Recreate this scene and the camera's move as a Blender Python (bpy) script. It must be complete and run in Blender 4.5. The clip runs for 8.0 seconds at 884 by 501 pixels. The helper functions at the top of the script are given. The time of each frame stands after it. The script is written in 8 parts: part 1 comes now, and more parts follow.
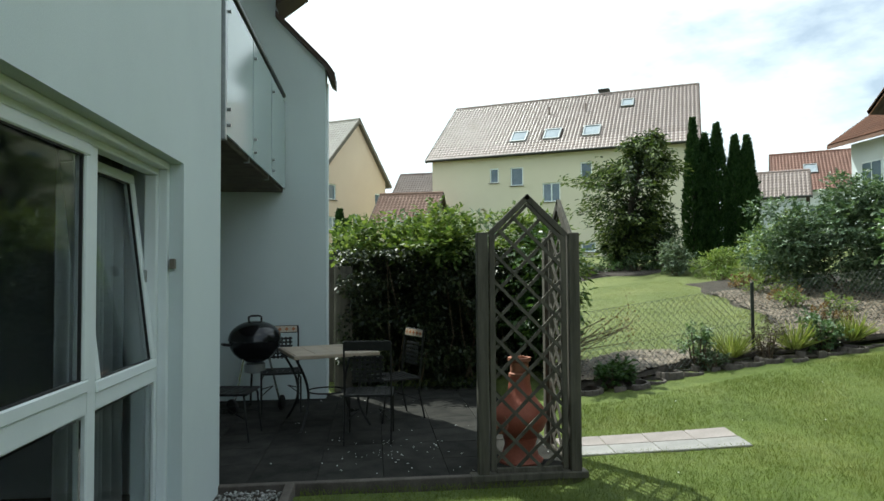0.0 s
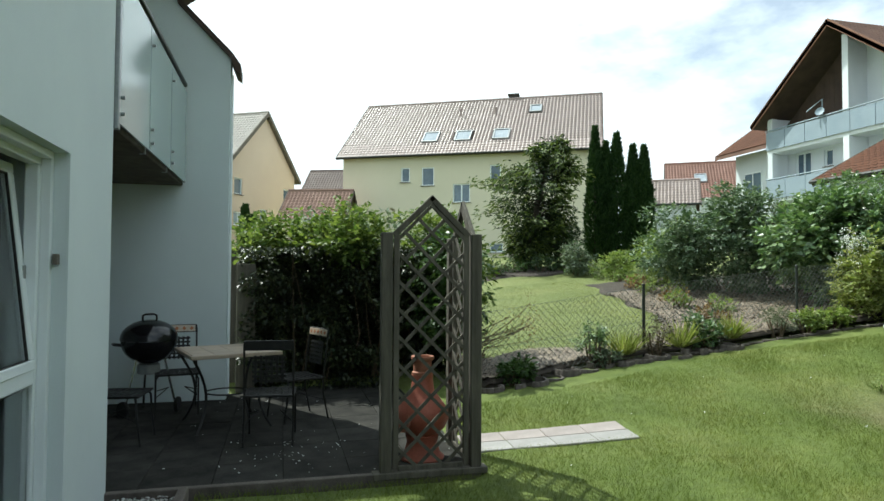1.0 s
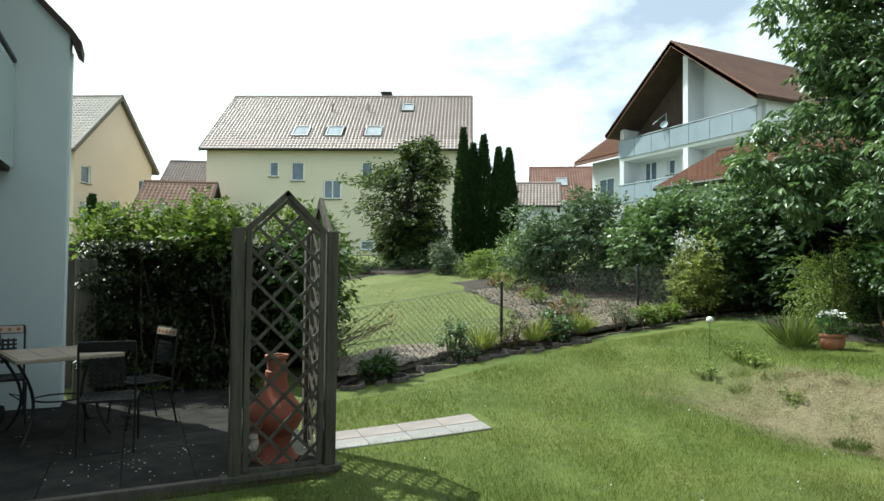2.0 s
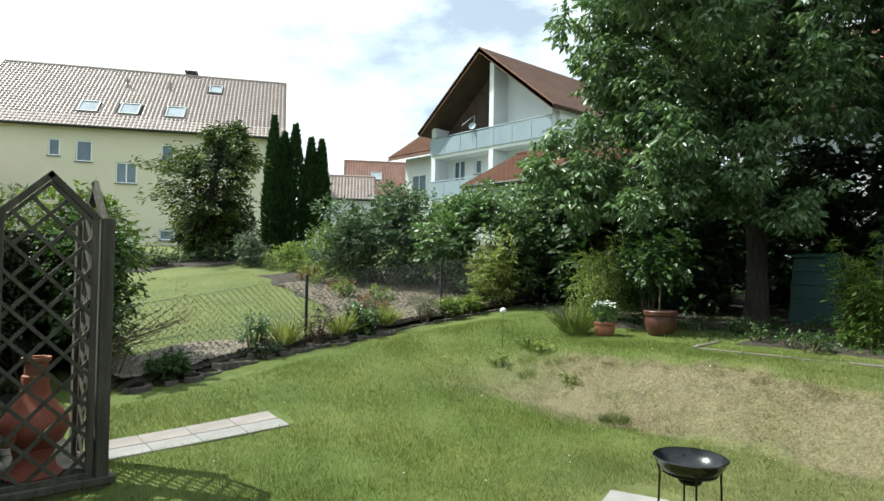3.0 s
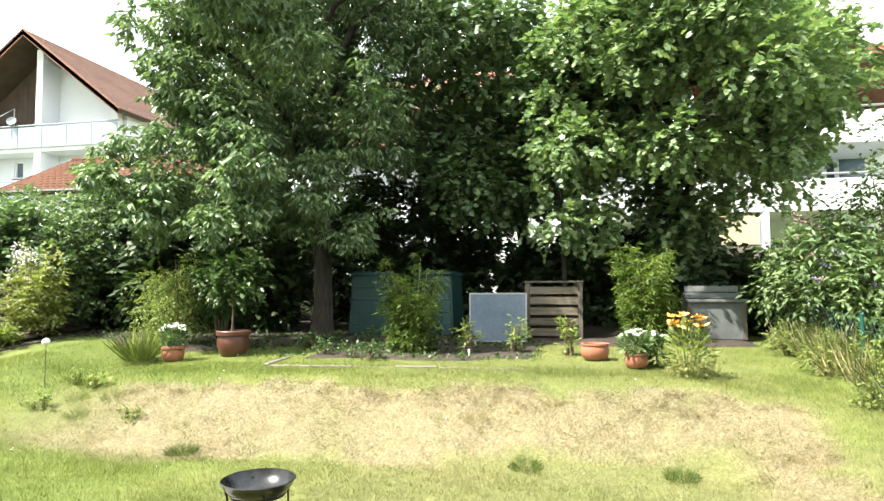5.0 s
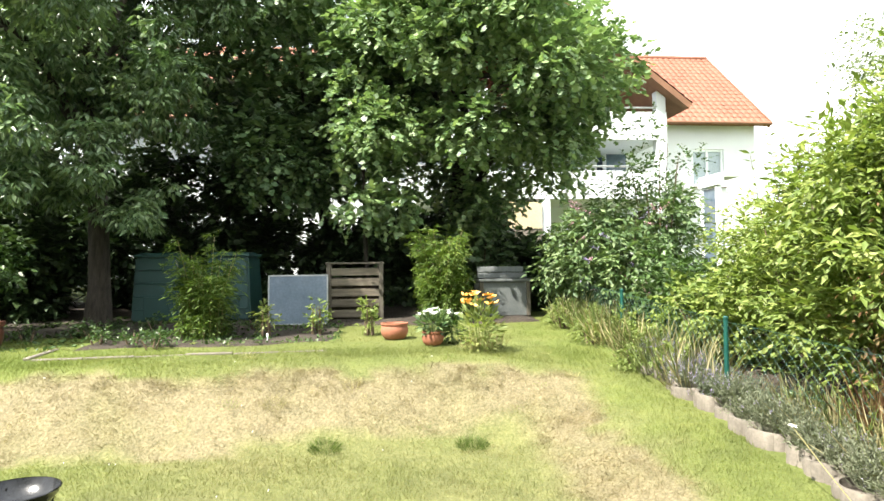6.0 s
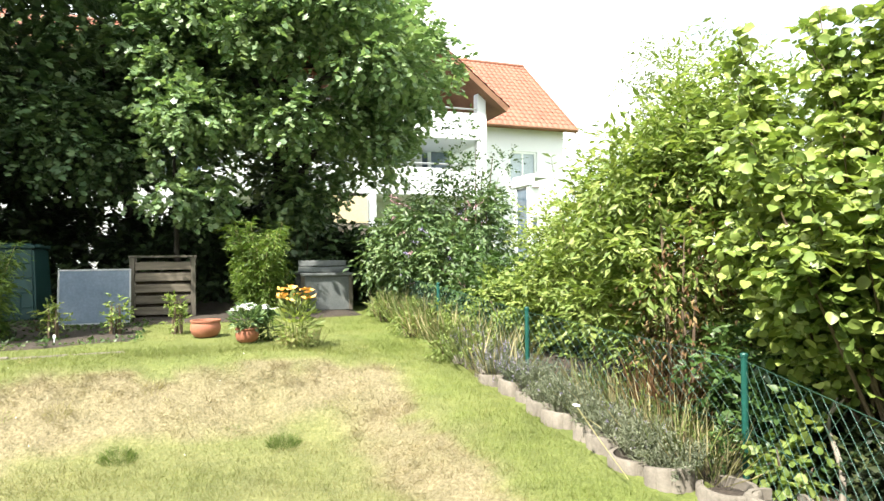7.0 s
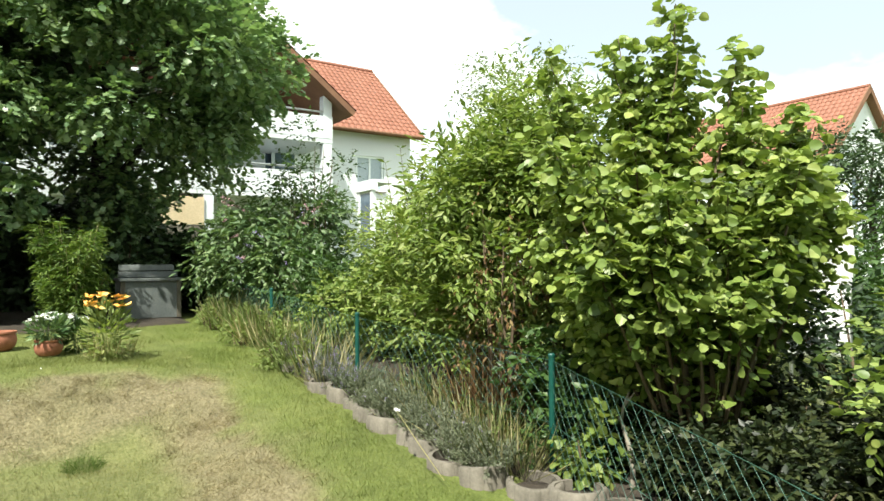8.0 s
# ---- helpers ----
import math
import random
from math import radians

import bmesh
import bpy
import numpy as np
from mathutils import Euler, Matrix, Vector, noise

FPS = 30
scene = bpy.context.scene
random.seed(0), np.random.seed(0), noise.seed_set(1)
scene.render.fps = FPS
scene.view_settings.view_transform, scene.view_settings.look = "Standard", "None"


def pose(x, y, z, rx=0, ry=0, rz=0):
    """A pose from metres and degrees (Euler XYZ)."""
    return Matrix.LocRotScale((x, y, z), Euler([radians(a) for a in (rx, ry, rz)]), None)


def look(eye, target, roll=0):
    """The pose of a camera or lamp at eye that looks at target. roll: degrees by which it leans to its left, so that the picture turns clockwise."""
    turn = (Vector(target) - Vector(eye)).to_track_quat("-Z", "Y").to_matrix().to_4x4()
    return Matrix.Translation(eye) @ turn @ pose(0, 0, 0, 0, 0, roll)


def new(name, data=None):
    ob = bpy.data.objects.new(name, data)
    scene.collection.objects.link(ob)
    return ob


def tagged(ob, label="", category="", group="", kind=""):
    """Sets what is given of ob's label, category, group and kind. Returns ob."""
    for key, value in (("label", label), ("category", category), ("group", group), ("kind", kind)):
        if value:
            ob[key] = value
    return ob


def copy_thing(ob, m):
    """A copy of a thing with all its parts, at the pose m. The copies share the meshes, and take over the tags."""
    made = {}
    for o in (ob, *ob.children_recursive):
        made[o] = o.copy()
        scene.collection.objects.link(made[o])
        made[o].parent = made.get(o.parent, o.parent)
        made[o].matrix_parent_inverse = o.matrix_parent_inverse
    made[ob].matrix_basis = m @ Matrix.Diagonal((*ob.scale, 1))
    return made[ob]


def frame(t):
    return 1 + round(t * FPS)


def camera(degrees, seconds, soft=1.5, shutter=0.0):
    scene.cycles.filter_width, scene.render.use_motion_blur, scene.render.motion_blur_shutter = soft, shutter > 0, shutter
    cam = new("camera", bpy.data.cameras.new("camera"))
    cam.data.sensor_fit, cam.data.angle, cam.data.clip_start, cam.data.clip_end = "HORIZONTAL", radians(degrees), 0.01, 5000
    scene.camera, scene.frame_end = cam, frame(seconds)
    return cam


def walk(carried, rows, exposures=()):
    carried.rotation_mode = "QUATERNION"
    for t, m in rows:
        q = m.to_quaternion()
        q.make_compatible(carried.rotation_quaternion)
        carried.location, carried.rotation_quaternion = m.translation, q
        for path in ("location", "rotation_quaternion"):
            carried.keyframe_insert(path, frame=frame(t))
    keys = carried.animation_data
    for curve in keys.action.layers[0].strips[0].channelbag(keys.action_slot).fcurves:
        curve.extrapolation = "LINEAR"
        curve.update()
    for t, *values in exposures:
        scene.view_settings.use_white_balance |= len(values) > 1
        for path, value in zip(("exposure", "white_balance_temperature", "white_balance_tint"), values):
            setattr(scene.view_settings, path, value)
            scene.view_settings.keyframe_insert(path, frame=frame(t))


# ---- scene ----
cam = camera(69.1, 8.0)
PATH = [
    (0, (-0.019, -0.08, 1.558), (0.193, 1.908, 1.627), -0.4),
    (0.5, (-0.006, -0.1, 1.559), (0.297, 1.876, 1.633), -0.0),
    (1, (0.017, -0.125, 1.565), (0.502, 1.814, 1.63), 0.3),
    (1.2, (0.032, -0.136, 1.564), (0.598, 1.781, 1.631), 0.4),
    (2.3, (0.167, -0.208, 1.562), (1.151, 1.532, 1.61), 0.7),
    (2.5, (0.192, -0.218, 1.562), (1.274, 1.463, 1.6), 0.8),
    (3, (0.252, -0.233, 1.561), (1.583, 1.259, 1.609), 1.0),
    (3.5, (0.305, -0.233, 1.562), (1.864, 1.017, 1.648), 0.3),
    (4, (0.344, -0.214, 1.563), (2.095, 0.747, 1.669), 0.3),
    (4.5, (0.376, -0.198, 1.561), (2.249, 0.491, 1.676), 0.1),
    (4.7, (0.387, -0.193, 1.56), (2.295, 0.393, 1.679), -0.2),
    (5.8, (0.436, -0.197, 1.552), (2.431, -0.301, 1.625), -0.2),
    (6, (0.437, -0.209, 1.55), (2.426, -0.41, 1.606), -0.7),
    (6.5, (0.436, -0.265, 1.549), (2.38, -0.73, 1.605), -0.9),
    (7, (0.414, -0.348, 1.546), (2.284, -1.058, 1.578), -0.6),
    (7.5, (0.384, -0.445, 1.548), (2.175, -1.334, 1.581), -0.1),
    (8, (0.351, -0.543, 1.551), (2.01, -1.659, 1.593), -0.4),
]
walk(cam, [(t, look(eye, target, roll)) for t, eye, target, roll in PATH],
     exposures=[(0.0, 0.64, 6020, 0), (1.2, 0.74, 6020, 0), (2.4, 0.70, 6020, 0), (3.4, 1.0, 6250, 3), (4.5, 2.08, 6700, 10), (5.8, 1.95, 6680, 11),
                (6.8, 1.97, 6620, 11), (7.5, 1.97, 6600, 9), (8.0, 1.2, 6600, 3)])

# ---- light ----
SUN_AZ = (-0.556, 0.831)          # towards the sun, in plan
SUN_EL = radians(55)
world = bpy.data.worlds.new("sky")
scene.world = world
world.use_nodes = True
wn, wl = world.node_tree.nodes, world.node_tree.links
wn.clear()
w_out = wn.new("ShaderNodeOutputWorld")
w_bg = wn.new("ShaderNodeBackground")
w_sky = wn.new("ShaderNodeTexSky")
w_sky.sky_type = "NISHITA"
w_sky.sun_disc = False
w_sky.sun_elevation = SUN_EL
w_sky.sun_rotation = math.atan2(SUN_AZ[0], SUN_AZ[1])
w_sky.air_density, w_sky.dust_density = 1.0, 2.0
w_co = wn.new("ShaderNodeTexCoord")
w_map = wn.new("ShaderNodeMapping")
w_map.inputs["Scale"].default_value = (1.0, 1.0, 2.2)
w_noise = wn.new("ShaderNodeTexNoise")
w_noise.inputs["Scale"].default_value = 2.1
w_noise.inputs["Detail"].default_value = 7
w_noise.inputs["Roughness"].default_value = 0.55
w_ramp = wn.new("ShaderNodeValToRGB")
w_ramp.color_ramp.elements[0].position, w_ramp.color_ramp.elements[1].position = 0.385, 0.50
w_ramp.color_ramp.elements[0].color = (0.34, 0.34, 0.34, 1)
# the cloud veil is thicker towards the sun and breaks up opposite to it
w_dot = wn.new("ShaderNodeVectorMath")
w_dot.operation = "DOT_PRODUCT"
w_dot.inputs[1].default_value = (SUN_AZ[0], SUN_AZ[1], 0.0)
w_veil = wn.new("ShaderNodeMath")
w_veil.operation = "MULTIPLY_ADD"
w_veil.inputs[1].default_value = 0.10
w_mix = wn.new("ShaderNodeMix")
w_mix.data_type = "RGBA"
w_mix.inputs["B"].default_value = (10.5, 11.0, 11.2, 1)
wl.new(w_co.outputs["Generated"], w_map.inputs["Vector"])
wl.new(w_map.outputs["Vector"], w_noise.inputs["Vector"])
wl.new(w_co.outputs["Generated"], w_dot.inputs[0])
wl.new(w_dot.outputs["Value"], w_veil.inputs[0])
wl.new(w_noise.outputs["Fac"], w_veil.inputs[2])
wl.new(w_veil.outputs["Value"], w_ramp.inputs["Fac"])
wl.new(w_ramp.outputs["Color"], w_mix.inputs["Factor"])
wl.new(w_sky.outputs["Color"], w_mix.inputs["A"])
wl.new(w_mix.outputs["Result"], w_bg.inputs["Color"])
w_bg.inputs["Strength"].default_value = 0.079
wl.new(w_bg.outputs["Background"], w_out.inputs["Surface"])

sun = new("sun", bpy.data.lights.new("sun", "SUN"))
sun.data.energy, sun.data.angle, sun.data.color = 4.5, radians(0.6), (1.0, 0.95, 0.86)
sun.matrix_world = look((SUN_AZ[0] * 20, SUN_AZ[1] * 20, 20 * math.tan(SUN_EL)), (0, 0, 0))


# ---- materials ----
def nodes_of(name):
    m = bpy.data.materials.new(name)
    m.use_nodes = True
    n, l = m.node_tree.nodes, m.node_tree.links
    return m, n, l, n["Principled BSDF"]


def noise_node(n, l, scale, detail=4, rough=0.55, coords=None):
    t = n.new("ShaderNodeTexNoise")
    t.inputs["Scale"].default_value, t.inputs["Detail"].default_value, t.inputs["Roughness"].default_value = scale, detail, rough
    if coords is None:
        coords = n.new("ShaderNodeTexCoord").outputs["Object"]
    l.new(coords, t.inputs["Vector"])
    return t


def ramp_node(n, l, fac, stops):
    r = n.new("ShaderNodeValToRGB")
    e = r.color_ramp.elements
    while len(e) < len(stops):
        e.new(0.5)
    for el, (p, c) in zip(e, stops):
        el.position, el.color = p, (*c, 1)
    l.new(fac, r.inputs["Fac"])
    return r


def blend(n, l, kind, fac, a, b):
    x = n.new("ShaderNodeMix")
    x.data_type, x.blend_type = "RGBA", kind
    for key, v in (("Factor", fac), ("A", a), ("B", b)):
        if isinstance(v, (int, float)):
            x.inputs[key].default_value = v
        elif isinstance(v, tuple):
            x.inputs[key].default_value = (*v, 1)
        else:
            l.new(v, x.inputs[key])
    return x.outputs["Result"]


def bump_to(n, l, b, height, strength, dist=0.01):
    k = n.new("ShaderNodeBump")
    k.inputs["Strength"].default_value, k.inputs["Distance"].default_value = strength, dist
    l.new(height, k.inputs["Height"])
    l.new(k.outputs["Normal"], b.inputs["Normal"])


def surface(name, dark, light, scale=6.0, grain=60.0, rough=0.8, metal=0.0, bump=0.3, dist=0.004, stretch=None, piece=0.0, spec=0.5, speck=0.28):
    """A worn surface: broad stains between two colours, fine grain in colour and relief; piece: how far alike pieces differ."""
    m, n, l, b = nodes_of(name)
    co = n.new("ShaderNodeTexCoord").outputs["Object"]
    if stretch:
        mp = n.new("ShaderNodeMapping")
        mp.inputs["Scale"].default_value = stretch
        l.new(co, mp.inputs["Vector"])
        co = mp.outputs["Vector"]
    big = noise_node(n, l, scale, 5, 0.6, co)
    fine = noise_node(n, l, grain, 3, 0.6, co)
    col = ramp_node(n, l, big.outputs["Fac"], [(0.3, dark), (0.7, light)]).outputs["Color"]
    shade = ramp_node(n, l, fine.outputs["Fac"], [(0.25, (1 - speck,) * 3), (0.75, (1.0,) * 3)]).outputs["Color"]
    col = blend(n, l, "MULTIPLY", 1.0, col, shade)
    if piece:
        info = n.new("ShaderNodeObjectInfo").outputs["Random"]
        tone = ramp_node(n, l, info, [(0.0, (1 - piece,) * 3), (1.0, (1.0,) * 3)]).outputs["Color"]
        col = blend(n, l, "MULTIPLY", 1.0, col, tone)
    l.new(col, b.inputs["Base Color"])
    b.inputs["Roughness"].default_value, b.inputs["Metallic"].default_value = rough, metal
    b.inputs["Specular IOR Level"].default_value = spec
    if bump:
        bump_to(n, l, b, fine.outputs["Fac"], bump, dist)
    return m


def leafy(name, cols, rough=0.5, glow=0.35, gloss=0.4):
    """Leaves: each island takes its own tone; some light passes through."""
    m, n, l, b = nodes_of(name)
    rnd = n.new("ShaderNodeNewGeometry").outputs["Random Per Island"]
    k = len(cols) - 1
    col = ramp_node(n, l, rnd, [(i / k, c) for i, c in enumerate(cols)]).outputs["Color"]
    fine = noise_node(n, l, 1.3, 3)
    shade = ramp_node(n, l, fine.outputs["Fac"], [(0.3, (0.7, 0.75, 0.7)), (0.7, (1.1, 1.05, 1.0))]).outputs["Color"]
    col = blend(n, l, "MULTIPLY", 1.0, col, shade)
    l.new(col, b.inputs["Base Color"])
    b.inputs["Roughness"].default_value = rough
    b.inputs["Specular IOR Level"].default_value = gloss
    tr = n.new("ShaderNodeBsdfTranslucent")
    l.new(blend(n, l, "MULTIPLY", 1.0, col, (1.2, 1.28, 0.7)), tr.inputs["Color"])
    mix = n.new("ShaderNodeMixShader")
    mix.inputs["Fac"].default_value = glow
    l.new(b.outputs["BSDF"], mix.inputs[1])
    l.new(tr.outputs["BSDF"], mix.inputs[2])
    l.new(mix.outputs["Shader"], n["Material Output"].inputs["Surface"])
    return m


def glass(name, tint=(0.9, 0.95, 0.95), rough=0.02, clear=1.0):
    m, n, l, b = nodes_of(name)
    b.inputs["Base Color"].default_value = (*tint, 1)
    b.inputs["Roughness"].default_value, b.inputs["IOR"].default_value = rough, 1.3
    b.inputs["Transmission Weight"].default_value = clear
    return m


def petals(name, a, c):
    m, n, l, b = nodes_of(name)
    rnd = n.new("ShaderNodeNewGeometry").outputs["Random Per Island"]
    l.new(ramp_node(n, l, rnd, [(0, a), (1, c)]).outputs["Color"], b.inputs["Base Color"])
    b.inputs["Roughness"].default_value = 0.6
    return m


def lawn_material(name, blades):
    """Grass: green where it is fresh, straw where the attribute 'dry' is high."""
    m, n, l, b = nodes_of(name)
    att = n.new("ShaderNodeAttribute")
    att.attribute_name = "dry"
    co = n.new("ShaderNodeTexCoord").outputs["Object"]
    broad = noise_node(n, l, 0.9, 6, 0.65, co)
    fine = noise_node(n, l, 38.0, 4, 0.7, co)
    fresh = ramp_node(n, l, broad.outputs["Fac"], [(0.3, (0.106, 0.150, 0.029)), (0.52, (0.151, 0.193, 0.046)), (0.72, (0.201, 0.227, 0.069))]).outputs["Color"]
    straw = ramp_node(n, l, fine.outputs["Fac"], [(0.28, (0.175, 0.142, 0.086)), (0.5, (0.248, 0.208, 0.138)), (0.72, (0.315, 0.27, 0.184))]).outputs["Color"]
    if blades:
        rnd = n.new("ShaderNodeNewGeometry").outputs["Random Per Island"]
        tone = ramp_node(n, l, rnd, [(0, (0.9, 0.93, 0.86)), (0.6, (1.0, 1.02, 0.98)), (1, (1.12, 1.08, 1.03))]).outputs["Color"]
    else:
        # toned below the blades: thatch, plus the shade between blades put into the colour
        tone = ramp_node(n, l, fine.outputs["Fac"], [(0.25, (0.52, 0.56, 0.48)), (0.75, (0.92, 0.94, 0.85))]).outputs["Color"]
    mid = noise_node(n, l, 6.5, 4, 0.7, co)
    patch = ramp_node(n, l, mid.outputs["Fac"], [(0.32, (0.82, 0.82, 0.80)), (0.68, (1.12, 1.10, 1.06))]).outputs["Color"]
    col = blend(n, l, "MULTIPLY", 1.0, blend(n, l, "MIX", att.outputs["Fac"], fresh, straw), tone)
    col = blend(n, l, "MULTIPLY", 1.0, col, patch)
    l.new(col, b.inputs["Base Color"])
    b.inputs["Roughness"].default_value = 0.75
    b.inputs["Specular IOR Level"].default_value = 0.25
    if blades:
        tr = n.new("ShaderNodeBsdfTranslucent")
        l.new(blend(n, l, "MULTIPLY", 1.0, col, (1.1, 1.12, 0.75)), tr.inputs["Color"])
        mix = n.new("ShaderNodeMixShader")
        mix.inputs["Fac"].default_value = 0.35
        l.new(b.outputs["BSDF"], mix.inputs[1])
        l.new(tr.outputs["BSDF"], mix.inputs[2])
        l.new(mix.outputs["Shader"], n["Material Output"].inputs["Surface"])
    else:
        bump_to(n, l, b, fine.outputs["Fac"], 0.8, 0.03)
    return m


M = {}
M["render_white"] = surface("white_render", (0.62, 0.69, 0.695), (0.68, 0.75, 0.75), 0.9, 170, 0.9, bump=0.5, dist=0.003, speck=0.10)
M["house_white"] = surface("house_white_render", (0.63, 0.67, 0.70), (0.71, 0.75, 0.77), 0.4, 40, 0.9, bump=0.2, speck=0.10)
M["house_cream"] = surface("cream_render", (0.62, 0.585, 0.45), (0.68, 0.64, 0.50), 0.25, 30, 0.9, bump=0.2, speck=0.08)
M["house_ochre"] = surface("ochre_render", (0.65, 0.53, 0.41), (0.71, 0.59, 0.46), 0.25, 30, 0.9, bump=0.2, speck=0.08)
M["plastic_white"] = surface("white_plastic_frame", (0.73, 0.78, 0.79), (0.79, 0.84, 0.85), 2, 90, 0.35, bump=0.0, speck=0.03)
M["seal"] = surface("black_rubber_seal", (0.02, 0.02, 0.02), (0.03, 0.03, 0.03), 4, 80, 0.7, bump=0.0)
M["glass"] = glass("window_glass")
# pale diffuse body: the sky's reflection is put into the glass colour
M["frosted"] = glass("balcony_glass", (0.62, 0.72, 0.72), 0.12, 0.45)
M["curtain"] = surface("white_curtain", (0.24, 0.26, 0.27), (0.33, 0.35, 0.35), 3, 120, 0.95, bump=0.2, speck=0.08)
# near-black: the unlit room's darkness is put into the colour
M["room"] = surface("room_painted_dark", (0.022, 0.022, 0.021), (0.035, 0.034, 0.033), 1, 60, 0.95, bump=0.0)
M["steel"] = surface("galvanised_steel", (0.36, 0.38, 0.39), (0.48, 0.50, 0.50), 8, 120, 0.42, 0.8, bump=0.1)
M["chrome"] = surface("chrome", (0.7, 0.7, 0.7), (0.8, 0.8, 0.8), 8, 90, 0.18, 1.0, bump=0.0)
M["iron"] = surface("black_wrought_iron", (0.012, 0.012, 0.013), (0.03, 0.029, 0.028), 12, 90, 0.5, 0.4, bump=0.2, dist=0.001)
M["enamel"] = surface("black_enamel", (0.008, 0.008, 0.009), (0.014, 0.014, 0.016), 3, 60, 0.16, bump=0.0)
M["bowl_inside"] = surface("worn_black_steel", (0.010, 0.011, 0.013), (0.035, 0.038, 0.042), 9, 50, 0.25, 0.3, bump=0.2)
M["wood_grey"] = surface("weathered_grey_wood", (0.068, 0.061, 0.046), (0.15, 0.135, 0.104), 3, 30, 0.85, bump=0.6, dist=0.003, stretch=(7, 7, 0.7), piece=0.2)
M["wood_brown"] = surface("weathered_brown_wood", (0.10, 0.085, 0.062), (0.22, 0.19, 0.145), 3, 30, 0.85, bump=0.6, dist=0.003, stretch=(6, 0.7, 6), piece=0.35)
M["wood_pale"] = surface("bleached_dead_wood", (0.21, 0.185, 0.15), (0.33, 0.30, 0.25), 4, 30, 0.9, bump=0.6, stretch=(5, 5, 0.8))
M["wood_dark"] = surface("dark_fence_wood", (0.035, 0.03, 0.025), (0.075, 0.065, 0.05), 3, 30, 0.9, bump=0.5, stretch=(6, 6, 0.7), piece=0.3)
M["terracotta"] = surface("terracotta", (0.30, 0.11, 0.062), (0.40, 0.165, 0.095), 4, 60, 0.75, bump=0.25)
M["terracotta_red"] = surface("red_painted_clay", (0.33, 0.085, 0.05), (0.43, 0.125, 0.075), 5, 50, 0.6, bump=0.25)
# darker terracotta: the cherry's shade on the big pot is in the colour
M["terracotta_shaded"] = surface("terracotta_painted_shade", (0.085, 0.03, 0.02), (0.13, 0.05, 0.033), 5, 50, 0.45, bump=0.2)
M["stone_top"] = surface("tiled_table_stone", (0.44, 0.35, 0.26), (0.58, 0.48, 0.37), 7, 70, 0.4, bump=0.15, piece=0.2)
M["mosaic_cream"] = surface("cream_mosaic", (0.55, 0.45, 0.34), (0.62, 0.52, 0.40), 9, 70, 0.4, bump=0.1)
M["mosaic_red"] = surface("rust_mosaic", (0.40, 0.12, 0.04), (0.52, 0.20, 0.07), 9, 70, 0.4, bump=0.1)
# stains on a tone below the stone's own: terrace shade put into the colour
M["paver"] = surface("stained_paver_painted_shade", (0.026, 0.027, 0.025), (0.066, 0.063, 0.057), 3.5, 70, 0.95, bump=0.45, piece=0.22, spec=0.05)
M["slab_pale"] = surface("pale_concrete_slab", (0.27, 0.262, 0.25), (0.37, 0.355, 0.34), 4, 80, 0.9, bump=0.4, piece=0.1)
M["slab_pink"] = surface("pinkish_concrete_slab", (0.27, 0.235, 0.22), (0.36, 0.315, 0.295), 4, 80, 0.9, bump=0.4, piece=0.1)
M["concrete"] = surface("weathered_concrete", (0.135, 0.12, 0.098), (0.235, 0.21, 0.172), 6, 60, 0.92, bump=0.6, dist=0.006, piece=0.2)
M["concrete_dark"] = surface("dark_brown_concrete", (0.09, 0.075, 0.065), (0.17, 0.145, 0.125), 6, 60, 0.92, bump=0.6, dist=0.006, piece=0.2)
M["soil"] = surface("dark_soil", (0.024, 0.018, 0.013), (0.058, 0.045, 0.032), 5, 40, 0.95, bump=0.9, dist=0.02)
M["chips"] = petals("bark_chips", (0.050, 0.038, 0.026), (0.25, 0.198, 0.142))
M["gravel"] = petals("gravel_stones", (0.22, 0.22, 0.21), (0.55, 0.54, 0.52))
M["bark"] = surface("tree_bark", (0.028, 0.024, 0.019), (0.090, 0.075, 0.060), 5, 26, 0.95, bump=1.0, dist=0.03, stretch=(4, 4, 0.8))
M["twig"] = surface("brown_twig", (0.10, 0.07, 0.045), (0.19, 0.14, 0.09), 5, 40, 0.9, bump=0.4)
M["plastic_green"] = surface("dark_green_plastic", (0.007, 0.042, 0.039), (0.012, 0.057, 0.052), 2, 60, 0.5, bump=0.2)
M["fence_green"] = surface("green_coated_steel", (0.006, 0.062, 0.05), (0.010, 0.085, 0.068), 4, 80, 0.38, bump=0.0)
M["fence_wire"] = surface("pale_green_coated_wire", (0.03, 0.09, 0.07), (0.055, 0.125, 0.095), 4, 80, 0.35, bump=0.0)
M["fence_grey"] = surface("weathered_grey_wire", (0.16, 0.18, 0.165), (0.24, 0.26, 0.24), 4, 80, 0.4, 0.3, bump=0.0)
M["fence_dark"] = surface("dark_coated_steel", (0.015, 0.018, 0.016), (0.03, 0.034, 0.03), 4, 80, 0.45, bump=0.0)
M["panel_blue"] = surface("grey_blue_sheet", (0.10, 0.145, 0.20), (0.17, 0.22, 0.28), 3, 30, 0.28, bump=0.1)
M["chest_grey"] = surface("grey_chest_boards", (0.095, 0.112, 0.112), (0.17, 0.185, 0.18), 4, 40, 0.7, bump=0.3)
M["cloth"] = surface("white_tarpaulin", (0.78, 0.78, 0.80), (0.86, 0.86, 0.87), 3, 60, 0.7, bump=0.1)
M["awning"] = surface("yellow_awning_cloth", (0.58, 0.47, 0.30), (0.66, 0.54, 0.36), 2, 40, 0.85, bump=0.1)
M["tile_brown"] = surface("pale_brown_roof_tile", (0.32, 0.25, 0.222), (0.41, 0.325, 0.295), 1.0, 16, 0.42, bump=0.2, piece=0.2)
